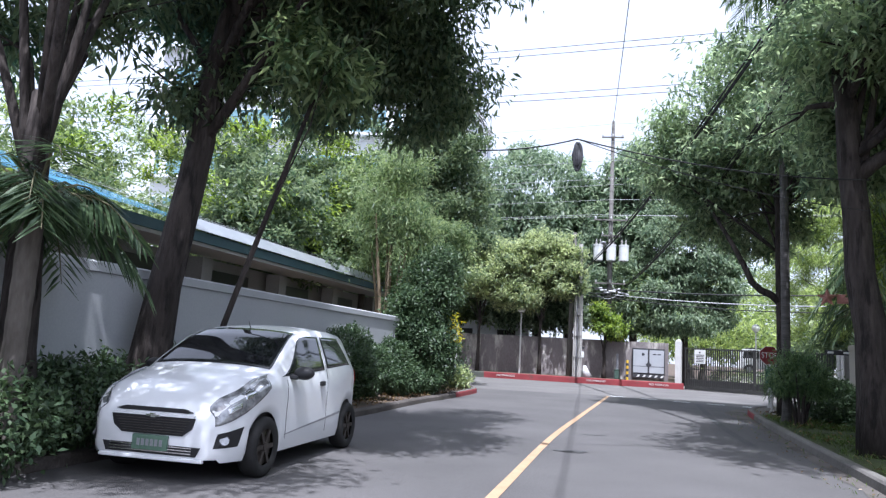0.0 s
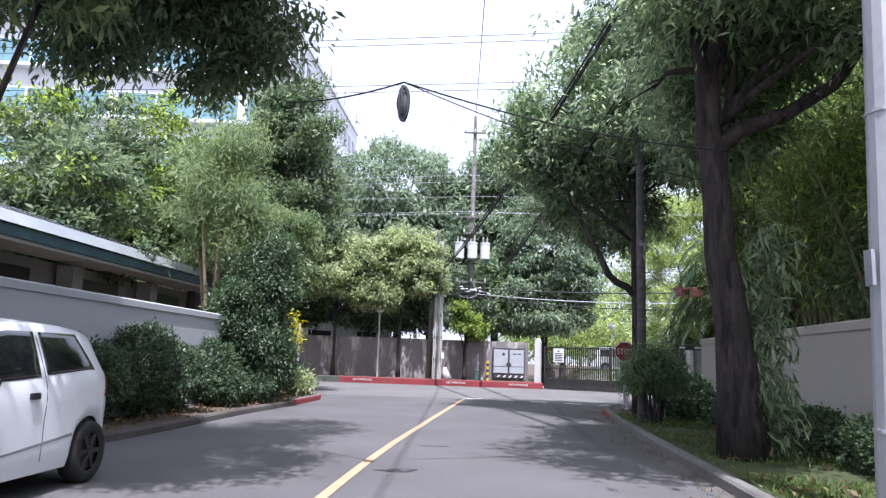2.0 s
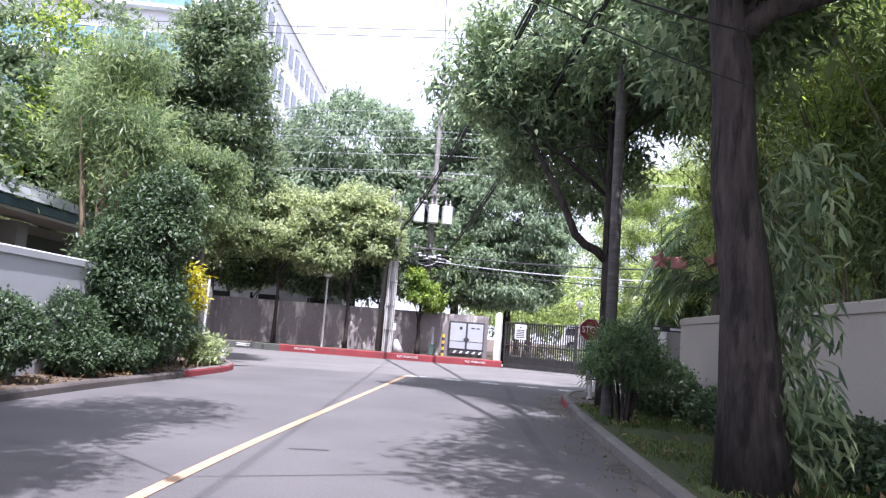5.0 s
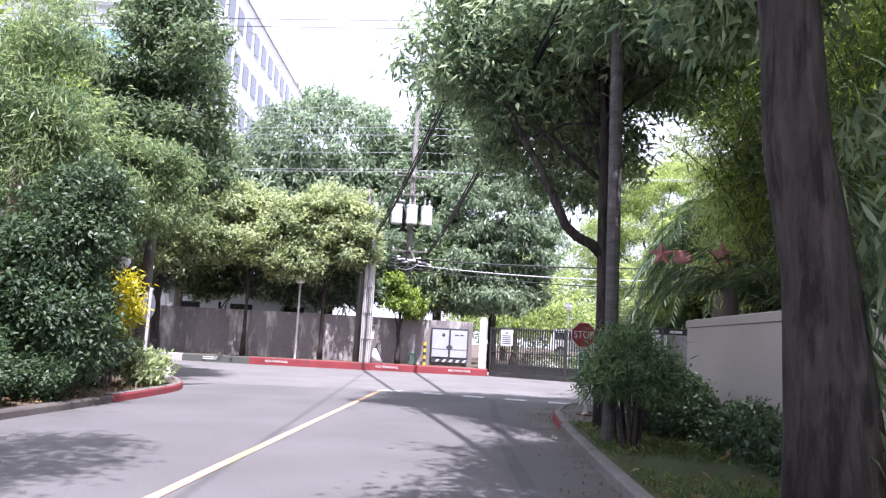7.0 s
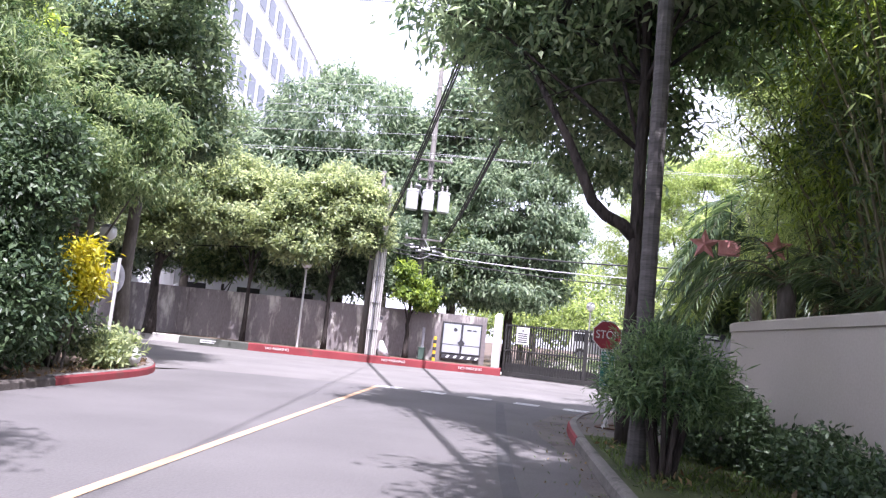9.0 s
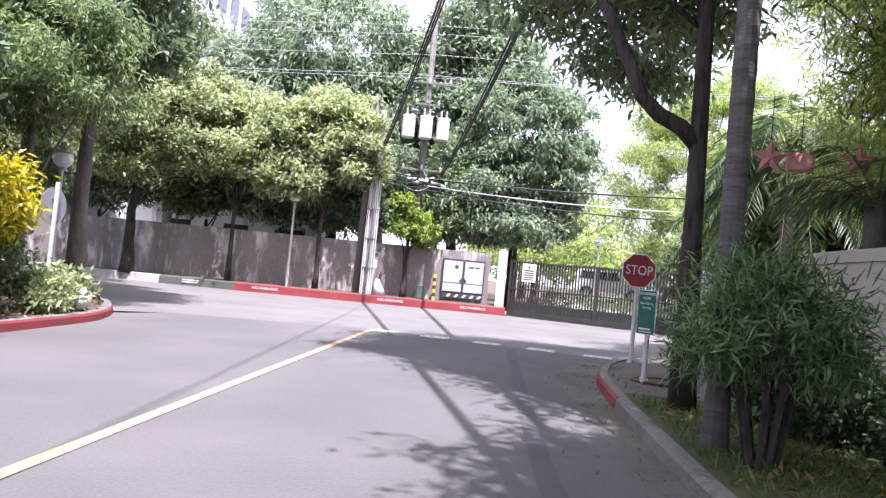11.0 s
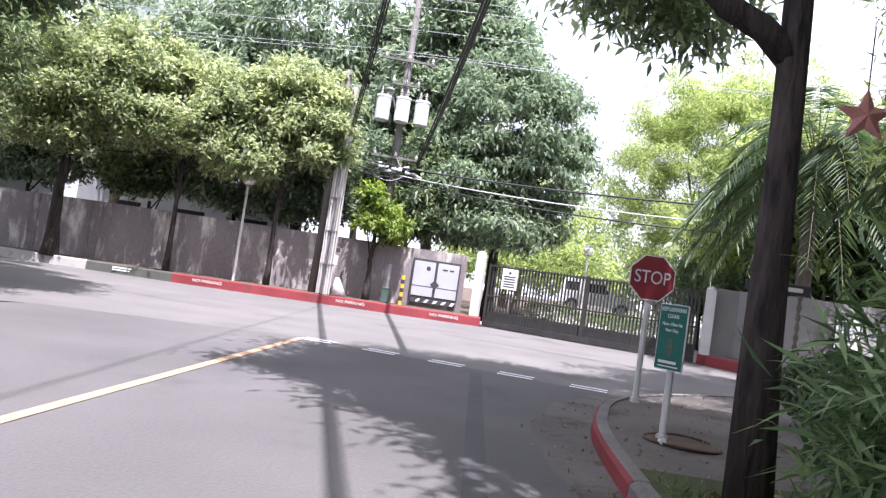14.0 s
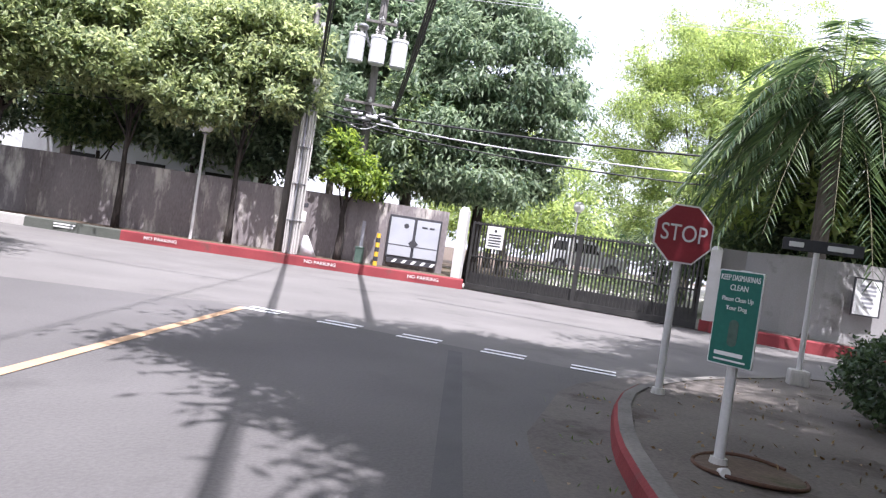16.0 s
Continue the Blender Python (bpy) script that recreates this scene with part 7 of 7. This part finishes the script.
def culms(x, y, n, height, seed):
    """A fan of bare arching bamboo culms with tufts of leaves at their nodes."""
    rng = np.random.default_rng(seed)
    ob = root("bamboo_culms", x, y, 0.0, 0, "fan of bare olive bamboo culms above the beige wall", "bamboo", "bamboo culms")
    tufts = []
    for k in range(n):
        a = rng.uniform(0, 2 * math.pi)
        h, reach = height * rng.uniform(0.75, 1.1), rng.uniform(0.5, 2.0)
        r = rng.uniform(0.016, 0.032)
        pts = [(0.3 * math.cos(a) + reach * math.cos(a) * t ** 2.2, 0.3 * math.sin(a) + reach * math.sin(a) * t ** 2.2, -0.05 + h * (t - 0.12 * t ** 3)) for t in [i / 9 for i in range(10)]]
        bm = bmesh.new()
        tube(bm, pts, [r * (1 - 0.75 * i / 9) for i in range(10)], 6)
        part("culm", bm, CULM, ob)
        tufts += pts[4:]
    o = np.tile(np.array((0.0, 0.0, -0.1)), (len(tufts), 1)) + rng.normal(0, 0.6, (len(tufts), 3))
    leaf_cloud("leaves", tufts, o, 16, 0.13, 0.2, 0.03, 0.5, rng, LEAF_LIME if seed % 2 else LEAF_MID, ob, 1.2)


for k, (x, y) in enumerate(((10.75, 17.0), (10.9, 18.6), (11.1, 20.4), (11.7, 21.6), (12.3, 23.2), (10.5, 14.6))):
    culms(x, y, 13, 6.2 + 0.4 * (k % 3), 210 + k)
palm("garden_palm", 11.2, 23.3, 0, 2.4, 0.12, 12, 1.3, 151, "small palm with arching fronds above the beige wall", BARK_GREY, LEAF_PALM, 0.4, 0.03, 0.6, low=-0.2)
palm("garden_palm", 10.9, 21.2, 0, 1.9, 0.1, 12, 1.1, 152, "small palm with arching fronds above the beige wall", BARK_GREY, LEAF_PALM, 0.4, 0.03, 0.6, low=-0.1)

# inner hedge behind the gate
rng = np.random.default_rng(9)
ih = bpy.data.objects["inner_hedge"]
c, o = blob_points([(0, 0, 0.35, 1.6, 0.4, 0.4), (3.0, -0.4, 0.4, 1.6, 0.5, 0.45)], 500, rng, 0.6, 0.1, 0.9)
leaf_cloud("leaves", c, o, 10, 0.08, 0.1, 0.05, 0.1, rng, LEAF_MID, ih, 1.2)


# grass and fallen leaves
def scatter(name, n, area, z, length, width, up, seed, material, label, category):
    rng = np.random.default_rng(seed)
    p = area(rng, n)
    c = np.column_stack((p, np.full(len(p), z)))
    o = np.tile(np.array((0, 0, up)), (len(p), 1))
    ob = leaf_cloud(name, c, o, 1, 0.004, length, width, 0.0, rng, material, None, 0.9 if up else 0.5)
    return tagged(ob, label, category, "", "stuff")


def verge_area(rng, n):
    i = rng.integers(25, m0, n)
    d = rng.uniform(0.18, 2.2, n)
    kr = np.array(KERB_R)
    q = kr[i] + (kr[i + 1] - kr[i]) * rng.uniform(0, 1, n)[:, None] + np.column_stack((d, -0.13 * d))
    return q[(np.sin(q[:, 0] * 2.1 + q[:, 1] * 1.3) + np.sin(q[:, 1] * 2.9) + rng.normal(0, 0.5, n)) > -0.5]


def pave_area(rng, n):
    i = rng.integers(m0, m0 + 22, n)
    d = rng.uniform(0.15, 3.0, n)
    kr = np.array(offset_line(KERB_R, 1.0)) - np.array(KERB_R)
    return np.array(KERB_R)[i] + kr[i] * d[:, None]


def left_area(rng, n):
    i = rng.integers(30, j1, n)
    d = rng.uniform(0.15, 1.1, n)
    kr = np.array(offset_line(KERB_L, -1.0)) - np.array(KERB_L)
    return np.array(KERB_L)[i] + kr[i] * d[:, None]


def gutter_area(rng, n):
    i = rng.integers(25, i1, n)
    d = -np.abs(rng.normal(0.04, 0.25, n)) - 0.02
    kr = np.array(offset_line(KERB_R, 1.0)) - np.array(KERB_R)
    return np.array(KERB_R)[i] + kr[i] * d[:, None]


scatter("gutter_weeds", 420, gutter_area, 0.008, 0.055, 0.01, 1.0, 166, GRASS, "small green weeds in the gutter", "grass")
scatter("verge_grass", 26000, verge_area, 0.12, 0.09, 0.012, 1.2, 161, GRASS, "short patchy grass on the verge", "grass")
scatter("verge_litter", 900, verge_area, 0.165, 0.1, 0.04, 0.0, 162, LEAF_DRY, "scattered dry leaves on the verge", "leaf litter")
scatter("pavement_litter", 420, pave_area, 0.14, 0.045, 0.02, 0.0, 163, LEAF_DRY, "scattered dry leaves on the corner pavement", "leaf litter")
scatter("left_litter", 1600, left_area, 0.125, 0.1, 0.04, 0.0, 164, LEAF_DRY, "scattered dry leaves on the soil verge", "leaf litter")
scatter("gutter_litter", 200, gutter_area, 0.014, 0.045, 0.02, 0.0, 165, LEAF_DRY, "a few dry leaves along the gutter", "leaf litter")

# the plan's units to metres
for ob in scene.objects:
    if ob.parent is None and ob.type in {"MESH", "EMPTY"}:
        ob.matrix_basis = Matrix.Scale(UNIT, 4) @ ob.matrix_basis
